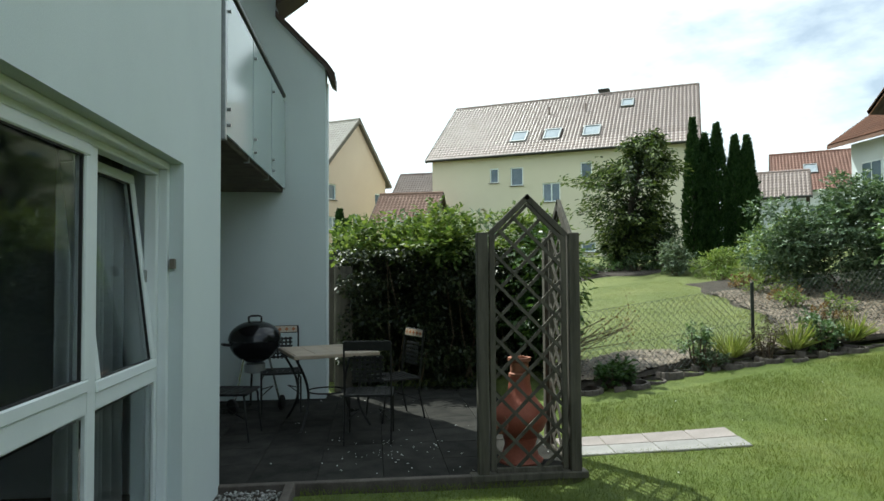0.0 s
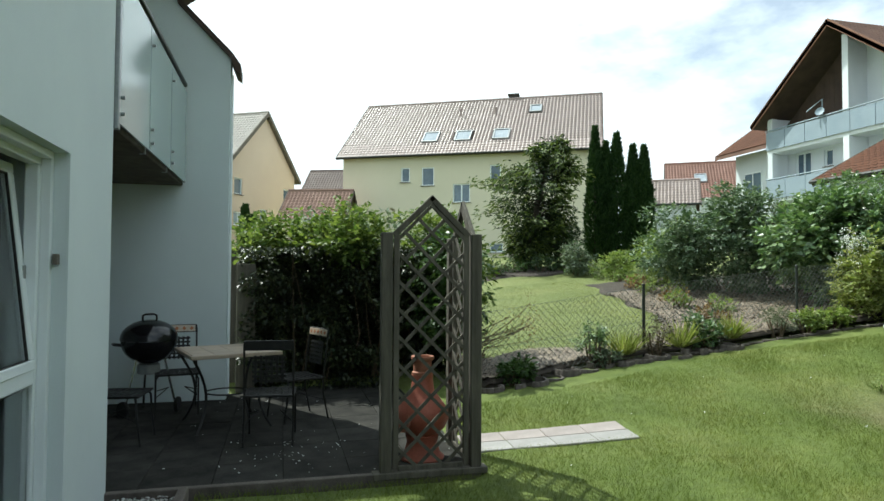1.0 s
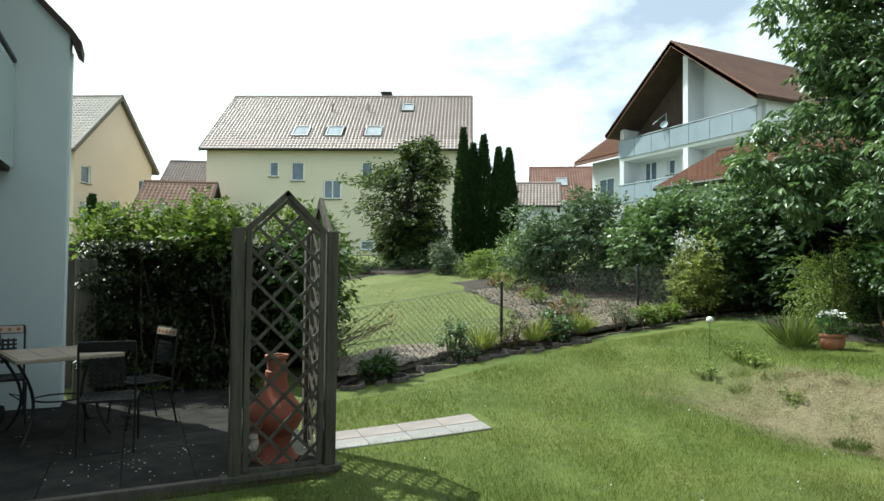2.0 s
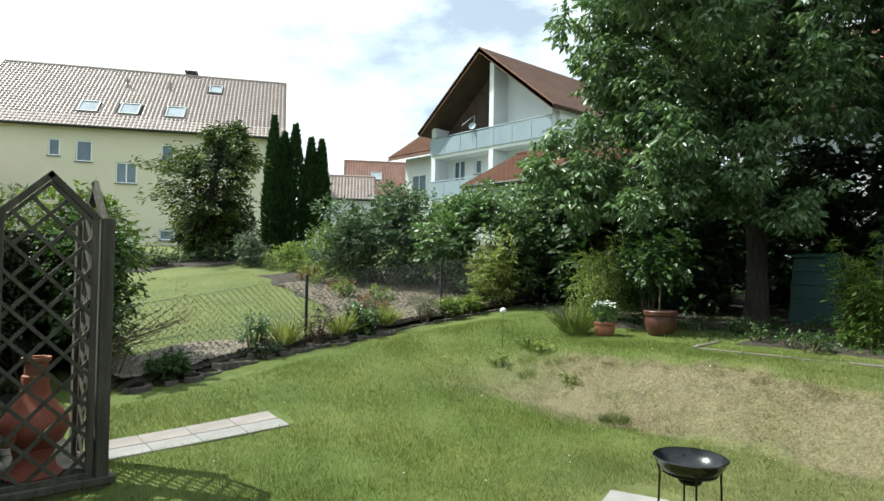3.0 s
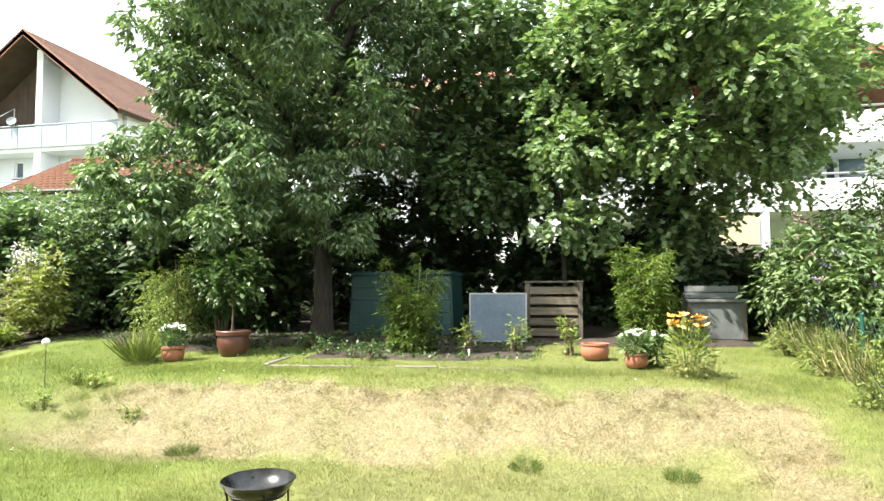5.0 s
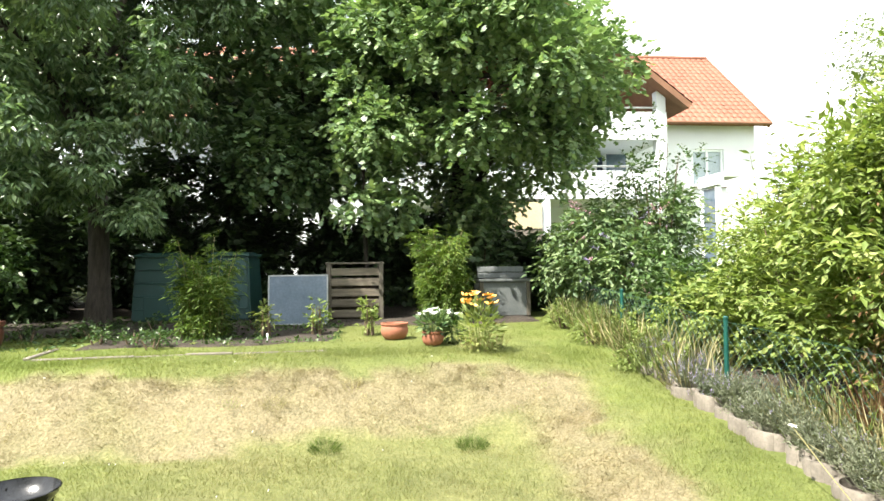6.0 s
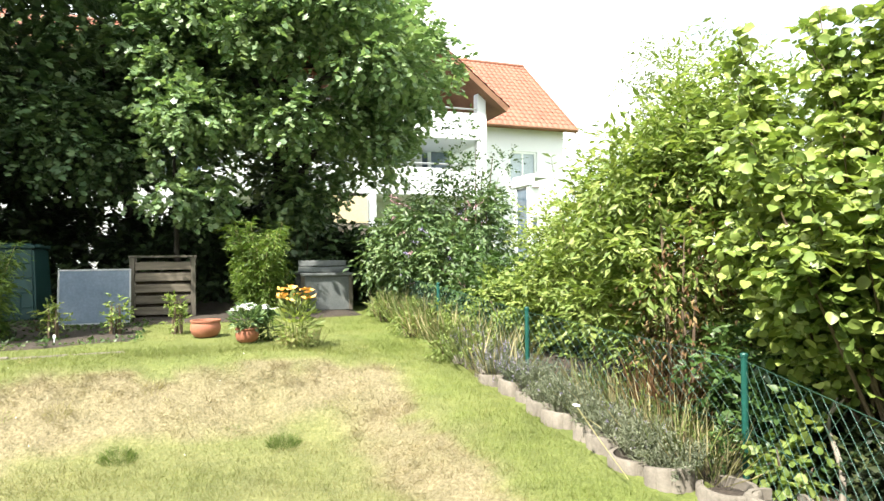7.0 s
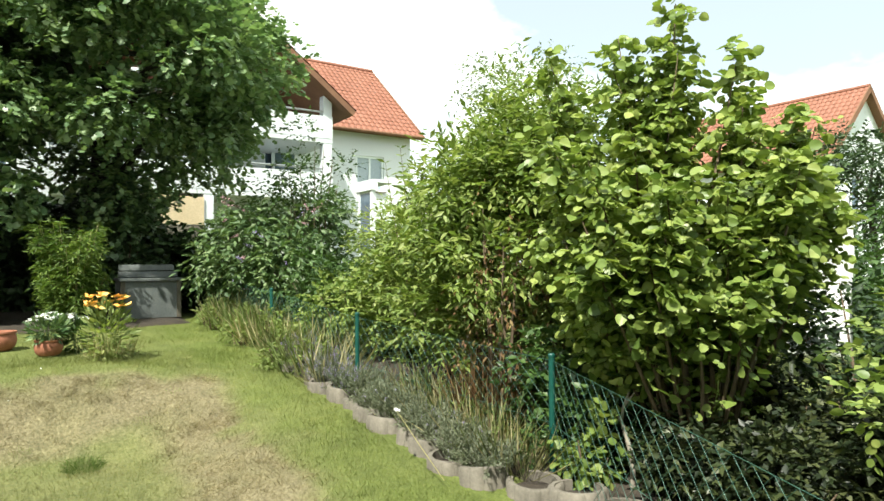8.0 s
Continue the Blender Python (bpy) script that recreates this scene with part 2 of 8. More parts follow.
M["tile_grey"] = surface("grey_roof_tile", (0.40, 0.36, 0.32), (0.49, 0.45, 0.40), 1.0, 16, 0.6, bump=0.2, piece=0.2)
M["tile_rust"] = surface("rust_roof_tile", (0.16, 0.085, 0.06), (0.24, 0.13, 0.09), 1.0, 16, 0.7, bump=0.2, piece=0.2)
M["tile_umber"] = surface("umber_roof_tile", (0.15, 0.112, 0.098), (0.22, 0.17, 0.15), 1.0, 16, 0.7, bump=0.2, piece=0.2)
M["tile_orange"] = surface("orange_roof_tile", (0.24, 0.088, 0.05), (0.32, 0.13, 0.08), 1.0, 16, 0.65, bump=0.2, piece=0.15)
M["tile_garage"] = surface("weathered_red_roof_tile", (0.085, 0.034, 0.018), (0.135, 0.058, 0.032), 1.0, 16, 0.75, bump=0.2, piece=0.2, spec=0.15)
M["tile_pink"] = surface("pale_pink_roof_tile", (0.27, 0.17, 0.135), (0.36, 0.24, 0.195), 1.0, 16, 0.8, bump=0.2, piece=0.2, spec=0.1)
M["tile_far"] = surface("faded_red_roof_tile", (0.22, 0.105, 0.075), (0.30, 0.155, 0.115), 1.0, 16, 0.7, bump=0.2, piece=0.2)
M["roof_wood"] = surface("dark_brown_roof_timber", (0.045, 0.03, 0.022), (0.085, 0.055, 0.04), 2, 40, 0.85, bump=0.3)
M["eave_wood"] = surface("brown_eave_timber", (0.16, 0.075, 0.04), (0.24, 0.12, 0.065), 2, 40, 0.8, bump=0.3)
M["sheet_grey"] = surface("grey_balcony_sheet", (0.245, 0.315, 0.37), (0.305, 0.375, 0.43), 1, 40, 0.6, bump=0.1)
M["pane_dark"] = surface("dark_window_pane", (0.085, 0.13, 0.18), (0.17, 0.23, 0.29), 0.8, 10, 0.06, bump=0.0)
M["pane_sky"] = surface("roof_window_pane", (0.28, 0.32, 0.36), (0.42, 0.47, 0.51), 0.8, 10, 0.05, bump=0.0)
M["shutter"] = surface("grey_roller_shutter", (0.36, 0.44, 0.50), (0.46, 0.54, 0.60), 1, 30, 0.6, bump=0.1)
M["brick_dark"] = surface("dark_chimney", (0.05, 0.045, 0.04), (0.09, 0.08, 0.07), 3, 30, 0.9, bump=0.4)
M["lawn"] = lawn_material("lawn_ground", False)
M["blades"] = lawn_material("grass_blades", True)
M["leaf_cherry"] = leafy("cherry_leaves", [(0.06, 0.115, 0.05), (0.12, 0.20, 0.092), (0.25, 0.345, 0.185)], 0.36, 0.32, 0.65)
# shaded copy of the maple leaves, with the shade put into the colour
M["leaf_maple_shaded"] = leafy("maple_leaves_painted_shade", [(0.060, 0.115, 0.055), (0.108, 0.178, 0.082), (0.175, 0.255, 0.125)], 0.45, 0.24, 0.5)
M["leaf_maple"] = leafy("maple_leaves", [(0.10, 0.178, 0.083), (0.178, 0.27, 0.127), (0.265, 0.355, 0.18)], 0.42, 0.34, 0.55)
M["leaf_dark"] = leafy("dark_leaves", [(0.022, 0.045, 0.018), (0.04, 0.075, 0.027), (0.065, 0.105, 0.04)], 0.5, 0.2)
M["leaf_hazel"] = leafy("hazel_leaves", [(0.12, 0.185, 0.045), (0.215, 0.288, 0.072), (0.34, 0.40, 0.125)], 0.40, 0.30)
M["leaf_bright"] = leafy("yellow_green_leaves", [(0.115, 0.176, 0.040), (0.19, 0.262, 0.070), (0.30, 0.35, 0.112)], 0.5, 0.36)
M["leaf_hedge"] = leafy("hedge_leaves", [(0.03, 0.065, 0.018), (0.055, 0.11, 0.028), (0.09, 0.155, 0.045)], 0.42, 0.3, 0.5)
# paler than leaf_hedge: sun on the hedge top is put into the colour
M["leaf_hedge_top"] = leafy("hedge_leaves_painted_sun", [(0.06, 0.105, 0.028), (0.13, 0.185, 0.05), (0.24, 0.29, 0.09)], 0.55, 0.35, 0.22)
# near-black shade and olive sun flecks of the hedge, both put into the colour
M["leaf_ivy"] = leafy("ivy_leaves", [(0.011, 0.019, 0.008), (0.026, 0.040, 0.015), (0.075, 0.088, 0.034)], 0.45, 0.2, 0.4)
M["leaf_thuja"] = leafy("thuja_scales", [(0.018, 0.045, 0.016), (0.032, 0.070, 0.022), (0.055, 0.10, 0.033)], 0.7, 0.15, 0.2)
M["leaf_conifer"] = leafy("larch_needles", [(0.014, 0.028, 0.010), (0.025, 0.045, 0.014), (0.04, 0.07, 0.02)], 0.6, 0.25)
M["leaf_grey"] = leafy("grey_green_leaves", [(0.09, 0.125, 0.085), (0.14, 0.185, 0.125), (0.20, 0.25, 0.17)], 0.6, 0.25)
M["leaf_birch"] = leafy("pale_birch_leaves", [(0.12, 0.16, 0.09), (0.18, 0.23, 0.13), (0.25, 0.30, 0.18)], 0.6, 0.4)
M["leaf_larch_tip"] = leafy("pale_larch_tips", [(0.05, 0.080, 0.020), (0.095, 0.135, 0.033), (0.16, 0.20, 0.055)], 0.6, 0.3)
M["leaf_cream"] = leafy("cream_edged_leaves", [(0.19, 0.25, 0.055), (0.31, 0.35, 0.11), (0.48, 0.48, 0.24)], 0.5, 0.38)
M["leaf_shrub"] = leafy("shrub_leaves", [(0.045, 0.085, 0.048), (0.10, 0.158, 0.090), (0.20, 0.265, 0.165)], 0.45, 0.25, 0.5)
M["leaf_buddleia"] = leafy("buddleia_leaves", [(0.055, 0.105, 0.040), (0.108, 0.178, 0.070), (0.19, 0.26, 0.115)], 0.5, 0.28, 0.5)
M["leaf_lavender"] = leafy("lavender_leaves", [(0.10, 0.125, 0.08), (0.16, 0.185, 0.125), (0.22, 0.24, 0.175)], 0.7, 0.25)
M["leaf_bamboo"] = leafy("bamboo_leaves", [(0.06, 0.115, 0.02), (0.11, 0.18, 0.033), (0.18, 0.25, 0.055)], 0.5, 0.35)
M["leaf_grass"] = leafy("grass_leaves", [(0.13, 0.18, 0.05), (0.20, 0.26, 0.08), (0.29, 0.33, 0.13)], 0.6, 0.4)
M["leaf_laurel"] = leafy("laurel_leaves", [(0.046, 0.098, 0.040), (0.108, 0.185, 0.076), (0.24, 0.325, 0.155)], 0.36, 0.26, 0.65)
M["leaf_straw"] = leafy("dry_grass_stems", [(0.32, 0.29, 0.14), (0.42, 0.38, 0.21), (0.52, 0.47, 0.29)], 0.7, 0.3)
M["leaf_purple"] = leafy("dark_red_leaves", [(0.05, 0.03, 0.025), (0.07, 0.05, 0.035), (0.10, 0.09, 0.05)], 0.5, 0.25)
M["leaf_seed"] = leafy("grey_brown_seed_heads", [(0.13, 0.12, 0.085), (0.19, 0.18, 0.12), (0.26, 0.25, 0.17)], 0.7, 0.25)
M["leaf_rust"] = leafy("withered_leaves", [(0.13, 0.065, 0.03), (0.20, 0.115, 0.055), (0.22, 0.17, 0.075)], 0.7, 0.3)
M["flower_white"] = petals("white_petals", (0.75, 0.76, 0.72), (0.86, 0.86, 0.84))
M["flower_orange"] = petals("orange_petals", (0.78, 0.36, 0.06), (0.85, 0.52, 0.14))
M["flower_lilac"] = petals("lilac_flowers", (0.22, 0.18, 0.36), (0.36, 0.30, 0.50))
M["flower_pink"] = petals("pink_flower_spikes", (0.42, 0.20, 0.28), (0.56, 0.36, 0.40))
M["opal"] = surface("opal_glass_ball", (0.78, 0.78, 0.74), (0.84, 0.84, 0.80), 2, 30, 0.3, bump=0.0)


# ---- building helpers ----
def ss(v):
    v = np.clip(v, 0.0, 1.0)
    return v * v * (3 - 2 * v)


def ground_z(x, y):
    """Height of the ground: a level lawn, a bank up to a terrace, gentler slopes along both fences, the neighbour's rising garden."""
    x, y = np.asarray(x, float), np.asarray(y, float)
    mid = ss((y + 2.7) / 1.4) * (1 - ss((y - 3.6) / 3.2))
    z = 0.60 * (mid * ss((x - 5.9) / 1.5) + (1 - mid) * ss((x - 0.8) / 9.0))
    z = z + 0.12 * ss((y - 5.2) / 1.8) * ss((x + 0.5) / 2.5) + 0.03 * np.clip(x - 8, 0, 30)
    z = z + 0.085 * np.clip(y - 8.2, 0, 12.5) + 0.035 * np.clip(y - 20.7, 0, 30)
    return z


def gz(x, y):
    return float(ground_z(x, y))


def put_mesh(name, verts, faces, material, parent=None):
    me = bpy.data.meshes.new(name)
    verts = np.asarray(verts, np.float32)
    faces = np.asarray(faces, np.int32)
    k = faces.shape[1]
    me.vertices.add(len(verts))
    me.vertices.foreach_set("co", verts.ravel())
    me.loops.add(faces.size)
    me.loops.foreach_set("vertex_index", faces.ravel())
    me.polygons.add(len(faces))
    me.polygons.foreach_set("loop_start", np.arange(0, faces.size, k, dtype=np.int32))
    me.polygons.foreach_set("loop_total", np.full(len(faces), k, dtype=np.int32))
    me.update(calc_edges=True)
    me.materials.append(material)
    ob = new(name, me)
    if parent is not None:
        ob.parent = parent
    return ob


def part(name, bm, material, parent=None, label="", smooth=False):
    me = bpy.data.meshes.new(name)
    bmesh.ops.recalc_face_normals(bm, faces=bm.faces)
    bm.to_mesh(me)
    bm.free()
    me.materials.append(material)
    if smooth:
        me.shade_smooth()
        me.set_sharp_from_angle(angle=radians(40))
    ob = new(name, me)
    if parent is not None:
        ob.parent = parent
    if label:
        ob["label"] = label
    return ob


def thing(name, loc, label, category, rz=0.0, group="", kind=""):
    ob = new(name)
    ob.empty_display_size = 0.1
    ob.matrix_basis = pose(*loc, 0, 0, rz)
    return tagged(ob, label, category, group, kind)


def B():
    return bmesh.new()


def box(bm, c, s, rz=0.0, rx=0.0, ry=0.0, bevel=0.0):
    m = Matrix.Translation(c) @ Euler((radians(rx), radians(ry), radians(rz))).to_matrix().to_4x4() @ Matrix.Diagonal((*s, 1))
    r = bmesh.ops.create_cube(bm, size=1.0, matrix=m)
    if bevel:
        es = list({e for v in r["verts"] for e in v.link_edges})
        bmesh.ops.bevel(bm, geom=es, offset=bevel, segments=1, affect="EDGES")
    return bm


def boxes(*rows, bevel=0.0):
    bm = B()
    for c, s in rows:
        box(bm, c, s, bevel=bevel)
    return bm


def sweep(bm, pts, radii, seg=6, cap=True):
    """A round tube along points."""
    pts = [Vector(p) for p in pts]
    if isinstance(radii, (int, float)):
        radii = [radii] * len(pts)
    rings = []
    for i, p in enumerate(pts):
        d = (pts[min(i + 1, len(pts) - 1)] - pts[max(i - 1, 0)]).normalized()
        a = d.orthogonal().normalized() if i == 0 else (a_last - d * a_last.dot(d)).normalized()
        a_last = a
        b = d.cross(a)
        rings.append([bm.verts.new(p + (a * math.cos(2 * math.pi * k / seg) + b * math.sin(2 * math.pi * k / seg)) * radii[i]) for k in range(seg)])
    for r0, r1 in zip(rings, rings[1:]):
        for k in range(seg):
            bm.faces.new((r0[k], r0[(k + 1) % seg], r1[(k + 1) % seg], r1[k]))
    if cap:
        bm.faces.new(rings[0][::-1])
        bm.faces.new(rings[-1])
    return bm


def lathe(bm, profile, seg=24, c=(0, 0, 0)):
    """A turned body from (radius, height) pairs."""
    rings = []
    for r, z in profile:
        if r < 1e-4:
            rings.append([bm.verts.new((c[0], c[1], c[2] + z))])
        else:
            rings.append([bm.verts.new((c[0] + r * math.cos(2 * math.pi * k / seg), c[1] + r * math.sin(2 * math.pi * k / seg), c[2] + z)) for k in range(seg)])
    for a, b in zip(rings, rings[1:]):
        for k in range(seg):
            j = (k + 1) % seg
            q = [a[k % len(a)], a[j % len(a)], b[j % len(b)], b[k % len(b)]]
            q = list(dict.fromkeys(q))
            if len(q) > 2:
                bm.faces.new(q)
    return bm


def prism(bm, poly, depth, m=None):
    """A polygon in its own xz plane, drawn out along y by depth, then posed by m."""
    m = m or Matrix()
    front = [bm.verts.new(m @ Vector((x, 0, z))) for x, z in poly]
    back = [bm.verts.new(m @ Vector((x, depth, z))) for x, z in poly]
    bm.faces.new(front)
    bm.faces.new(back[::-1])
    for i in range(len(poly)):
        j = (i + 1) % len(poly)
        bm.faces.new((front[i], back[i], back[j], front[j]))
    return bm


def wall_cells(bm, m, length, height, openings, thick=0.3):
    """A wall in its own xz plane with rectangular openings (x, z, w, h from the lower left), in one piece."""
    xs = sorted({0.0, length, *(v for o in openings for v in (o[0], o[0] + o[2]))})
    zs = sorted({0.0, height, *(v for o in openings for v in (o[1], o[1] + o[3]))})
    made = {}

    def vert(i, k, s):
        if (i, k, s) not in made:
            made[i, k, s] = bm.verts.new(m @ Vector((xs[i], s * thick, zs[k])))
        return made[i, k, s]

    def solid(i, k):
        if not (0 <= i < len(xs) - 1 and 0 <= k < len(zs) - 1):
            return False
        cx, cz = (xs[i] + xs[i + 1]) / 2, (zs[k] + zs[k + 1]) / 2
        return not any(o[0] < cx < o[0] + o[2] and o[1] < cz < o[1] + o[3] for o in openings)

    for i in range(len(xs) - 1):
        for k in range(len(zs) - 1):
            if not solid(i, k):
                continue
            for s in (0, 1):
                bm.faces.new([vert(a, b, s) for a, b in ((i, k), (i + 1, k), (i + 1, k + 1), (i, k + 1))])
            for di, dk, e in ((-1, 0, ((i, k), (i, k + 1))), (1, 0, ((i + 1, k), (i + 1, k + 1))), (0, -1, ((i, k), (i + 1, k))), (0, 1, ((i, k + 1), (i + 1, k + 1)))):
                if not solid(i + di, k + dk):
                    (a, b), (c, d) = e
                    bm.faces.new((vert(a, b, 0), vert(c, d, 0), vert(c, d, 1), vert(a, b, 1)))


def unit(v):
    return v / np.maximum(np.linalg.norm(v, axis=-1, keepdims=True), 1e-9)


LEAF = {
    # across, along, lift (all in leaf lengths); two folded halves
    "lance": ([(0, 0, 0), (0.19, 0.42, 0.05), (0, 1, -0.10), (-0.19, 0.42, 0.05)], [(0, 1, 2), (0, 2, 3)]),
    "oval": ([(0, 0, 0), (0.30, 0.40, 0.06), (0, 1, -0.08), (-0.30, 0.40, 0.06)], [(0, 1, 2), (0, 2, 3)]),
    "hazel": ([(0, 0, 0), (0.26, 0.02, 0.05), (0.44, 0.24, 0.09), (0.47, 0.55, 0.09), (0.30, 0.86, 0.02), (0, 1.05, -0.12), (-0.30, 0.86, 0.02), (-0.47, 0.55, 0.09), (-0.44, 0.24, 0.09), (-0.26, 0.02, 0.05)],
              [(0, 1, 2), (0, 2, 3), (0, 3, 4), (0, 4, 5), (0, 5, 6), (0, 6, 7), (0, 7, 8), (0, 8, 9)]),
    "lobed": ([(0, 0, 0), (0.48, 0.12, 0.03), (0.28, 0.42, 0), (0.50, 0.72, -0.04), (0, 1, -0.10), (-0.50, 0.72, -0.04), (-0.28, 0.42, 0), (-0.48, 0.12, 0.03)],
              [(0, 1, 2), (0, 2, 4), (2, 3, 4), (0, 4, 6), (4, 5, 6), (0, 6, 7)]),
    "needle": ([(0, 0, 0), (0.05, 0.5, 0.01), (0, 1, -0.03), (-0.05, 0.5, 0.01)], [(0, 1, 2), (0, 2, 3)]),
    "blade": ([(-0.022, 0, 0), (0.022, 0, 0), (0.0, 1, 0.0)], [(0, 1, 2)]),
}


def leaves(name, pos, along, size, material, parent=None, shape="oval", up=None, rng=None, squash=1.0):
    """Many small leaves in one mesh: base points, directions and lengths."""
    rng = rng or np.random.default_rng(1)
    pos, along = np.asarray(pos, float), unit(np.asarray(along, float))
    n = len(pos)
    ref = rng.normal(size=(n, 3)) * 0.55 + (np.array([0, 0, 1.0]) if up is None else up)
    side = unit(np.cross(along, ref))
    lift = np.cross(side, along)
    vs, fs = LEAF[shape]
    vs = np.array(vs) * (squash, 1, 1)
    size = np.broadcast_to(np.asarray(size, float), (n,))[:, None, None]
    co = (side[:, None] * vs[None, :, :1] + along[:, None] * vs[None, :, 1:2] + lift[:, None] * vs[None, :, 2:]) * size + pos[:, None]
    fa = (np.array(fs)[None] + (np.arange(n) * len(vs))[:, None, None]).reshape(-1, 3)
    ob = put_mesh(name, co.reshape(-1, 3), fa, material, parent)
    if parent is not None:
        ob["kind"] = "stuff"
    return ob


def in_blobs(rng, blobs, n, inner=0.55):
    """Points in the outer part of ellipsoids (centre, radii), with the outward direction of each."""
    blobs = np.array(blobs, float)
    w = (blobs[:, 3] * blobs[:, 4] * blobs[:, 5]) ** (2 / 3)
    k = rng.choice(len(blobs), n, p=w / w.sum())
    d = unit(rng.normal(size=(n, 3)))
    r = (inner ** 3 + (1 - inner ** 3) * rng.random(n)) ** (1 / 3)
    p = blobs[k, :3] + d * r[:, None] * blobs[k, 3:6]
    return p, unit(d / blobs[k, 3:6])


def clumps(rng, c, r, n, size, flat=0.8, shell=0.55):
    """Smaller ellipsoids strewn through a large one, for an uneven outline with gaps."""
    p, _ = in_blobs(rng, [(*c, *r)], n, shell)
    s = size * rng.uniform(0.6, 1.35, n)
    return np.c_[p, s, s, s * flat]


def sprays(rng, tips, out, per, length, droop):
    """Leaf bases and directions along twigs that start at tips and run outwards, drooping."""
    n = len(tips)
    run = unit(out + rng.normal(size=(n, 3)) * 0.5 + (0, 0, -droop))
    t = np.tile(np.linspace(0.1, 1.0, per), (n, 1)) * length * rng.uniform(0.6, 1.2, (n, 1))
    base = tips[:, None] + run[:, None] * t[..., None] + np.array([0, 0, -1.0]) * (t ** 2 * droop / max(length, 1e-6))[..., None]
    side = unit(np.cross(run, (0, 0, 1)) + 1e-6)
    flip = np.where(np.arange(per) % 2, 1.0, -1.0)[None, :, None]
    way = unit(run[:, None] * 0.8 + side[:, None] * flip * 0.8 + rng.normal(size=(n, per, 3)) * 0.3 + np.array([0, 0, -droop * 0.7]))
    return base.reshape(-1, 3), way.reshape(-1, 3)


def rosettes(rng, tips, out, per, droop):
    """Leaf bases and directions of bunches that hang from twig ends."""
    n = len(tips)
    a = rng.uniform(0, 6.28, (n, 1)) + np.linspace(0, 2 * math.pi, per, endpoint=False) + rng.normal(0, 0.3, (n, per))
    way = np.stack([np.cos(a), np.sin(a), -droop * rng.uniform(0.5, 1.5, (n, per))], -1) + 0.5 * out[:, None] + rng.normal(0, 0.15, (n, per, 3))
    base = tips[:, None] + np.stack([np.cos(a), np.sin(a), rng.uniform(-0.5, 1.5, (n, per))], -1) * 0.035
    return base.reshape(-1, 3), way.reshape(-1, 3)


# ---- the ground ----
def stains(x, y, s, seed):
    """Smooth random blotches between 0 and 1."""
    r = np.random.default_rng(seed)
    v = np.zeros_like(np.asarray(x, float))
    for k in range(9):
        a, f, ph = r.uniform(0, 6.28), s * r.uniform(0.5, 2.2), r.uniform(0, 6.28)
        v = v + np.sin(f * (x * math.cos(a) + y * math.sin(a)) + ph)
    return 0.5 + v / 9


def dryness(x, y):
    """How parched the grass is: the bank, and a band along the strip beside the ring border."""
    x, y = np.asarray(x, float), np.asarray(y, float)
    x = x + 0.30 * (stains(x, y, 6.0, 51) - 0.5) + 0.12 * (stains(x, y, 19.0, 52) - 0.5)
    y = y + 0.22 * (stains(x, y, 6.0, 53) - 0.5) + 0.10 * (stains(x, y, 17.0, 54) - 0.5)
    foot = 6.08 - 0.08 * (y - 1.7) - 0.10 * np.clip(y - 3.2, 0, 3) ** 2
    crest = 7.14 - 0.14 * np.clip(y - 3.6, 0, 3)
    bank = ss((x - foot + 0.25) / 0.45) * (1 - ss((x - crest + 0.12) / 0.24)) * ss((y + 2.30) / 0.2) * (1 - ss((y - 4.2) / 1.9))
    band = ss((y + 2.30) / 0.2) * (1 - ss((y + 1.85) / 0.75)) * ss((x - 2.6) / 1.2) * (1 - ss((x - 6.6) / 0.5))
    beyond = 0.20 * ss((y - 7.6) / 0.5)
    haze = 0.42 * ss((x - 2.4) / 2.0) * (1 - 0.5 * ss((x - 7.0) / 0.4)) * (0.45 + 0.55 * ss((y + 2.45) / 0.3)) * (1 - ss((y - 1.2) / 2.6))
    return np.clip(np.maximum(np.maximum(bank, band * 0.97), np.maximum(haze, beyond)), 0, 1)


def grid_axis(lo, hi, step):
    inner = np.arange(lo, hi + step / 2, step)
    left = lo - np.cumsum(0.5 * 1.33 ** np.arange(1, 26))
    right = hi + np.cumsum(0.5 * 1.33 ** np.arange(1, 26))
    return np.r_[left[::-1], inner, right]


gx, gy = grid_axis(-2.0, 13.0, 0.12), grid_axis(-5.0, 12.0, 0.12)
GX, GY = np.meshgrid(gx, gy)
GZ = ground_z(GX, GY) + 0.018 * (stains(GX, GY, 5.0, 3) - 0.5) - 0.02 + dryness(GX, GY) * 0.055 * (stains(GX, GY, 8.0, 6) - 0.5)
GZ = np.where((GX < 1.58) & (GX > -14) & (GY > 4.72) & (GY < 8.6), -0.06, GZ)
GZ = np.where((GX < -1.0) & (GX > -14) & (GY > -12) & (GY < 8.6), -0.12, GZ)
idx = np.arange(GX.size).reshape(GX.shape)
faces = np.stack([idx[:-1, :-1], idx[:-1, 1:], idx[1:, 1:], idx[1:, :-1]], -1).reshape(-1, 4)
ground = put_mesh("ground", np.stack([GX, GY, GZ], -1).reshape(-1, 3), faces, M["lawn"])
tagged(ground, "mown garden lawn, green with a straw-dry bank", "lawn", kind="structure")
att = ground.data.attributes.new("dry", "FLOAT", "POINT")
dry_v = np.clip(dryness(GX, GY) * (0.84 + 0.28 * stains(GX, GY, 4.0, 5)), 0, 1)
att.data.foreach_set("value", dry_v.ravel().astype(np.float32))
ground.data.shade_smooth()


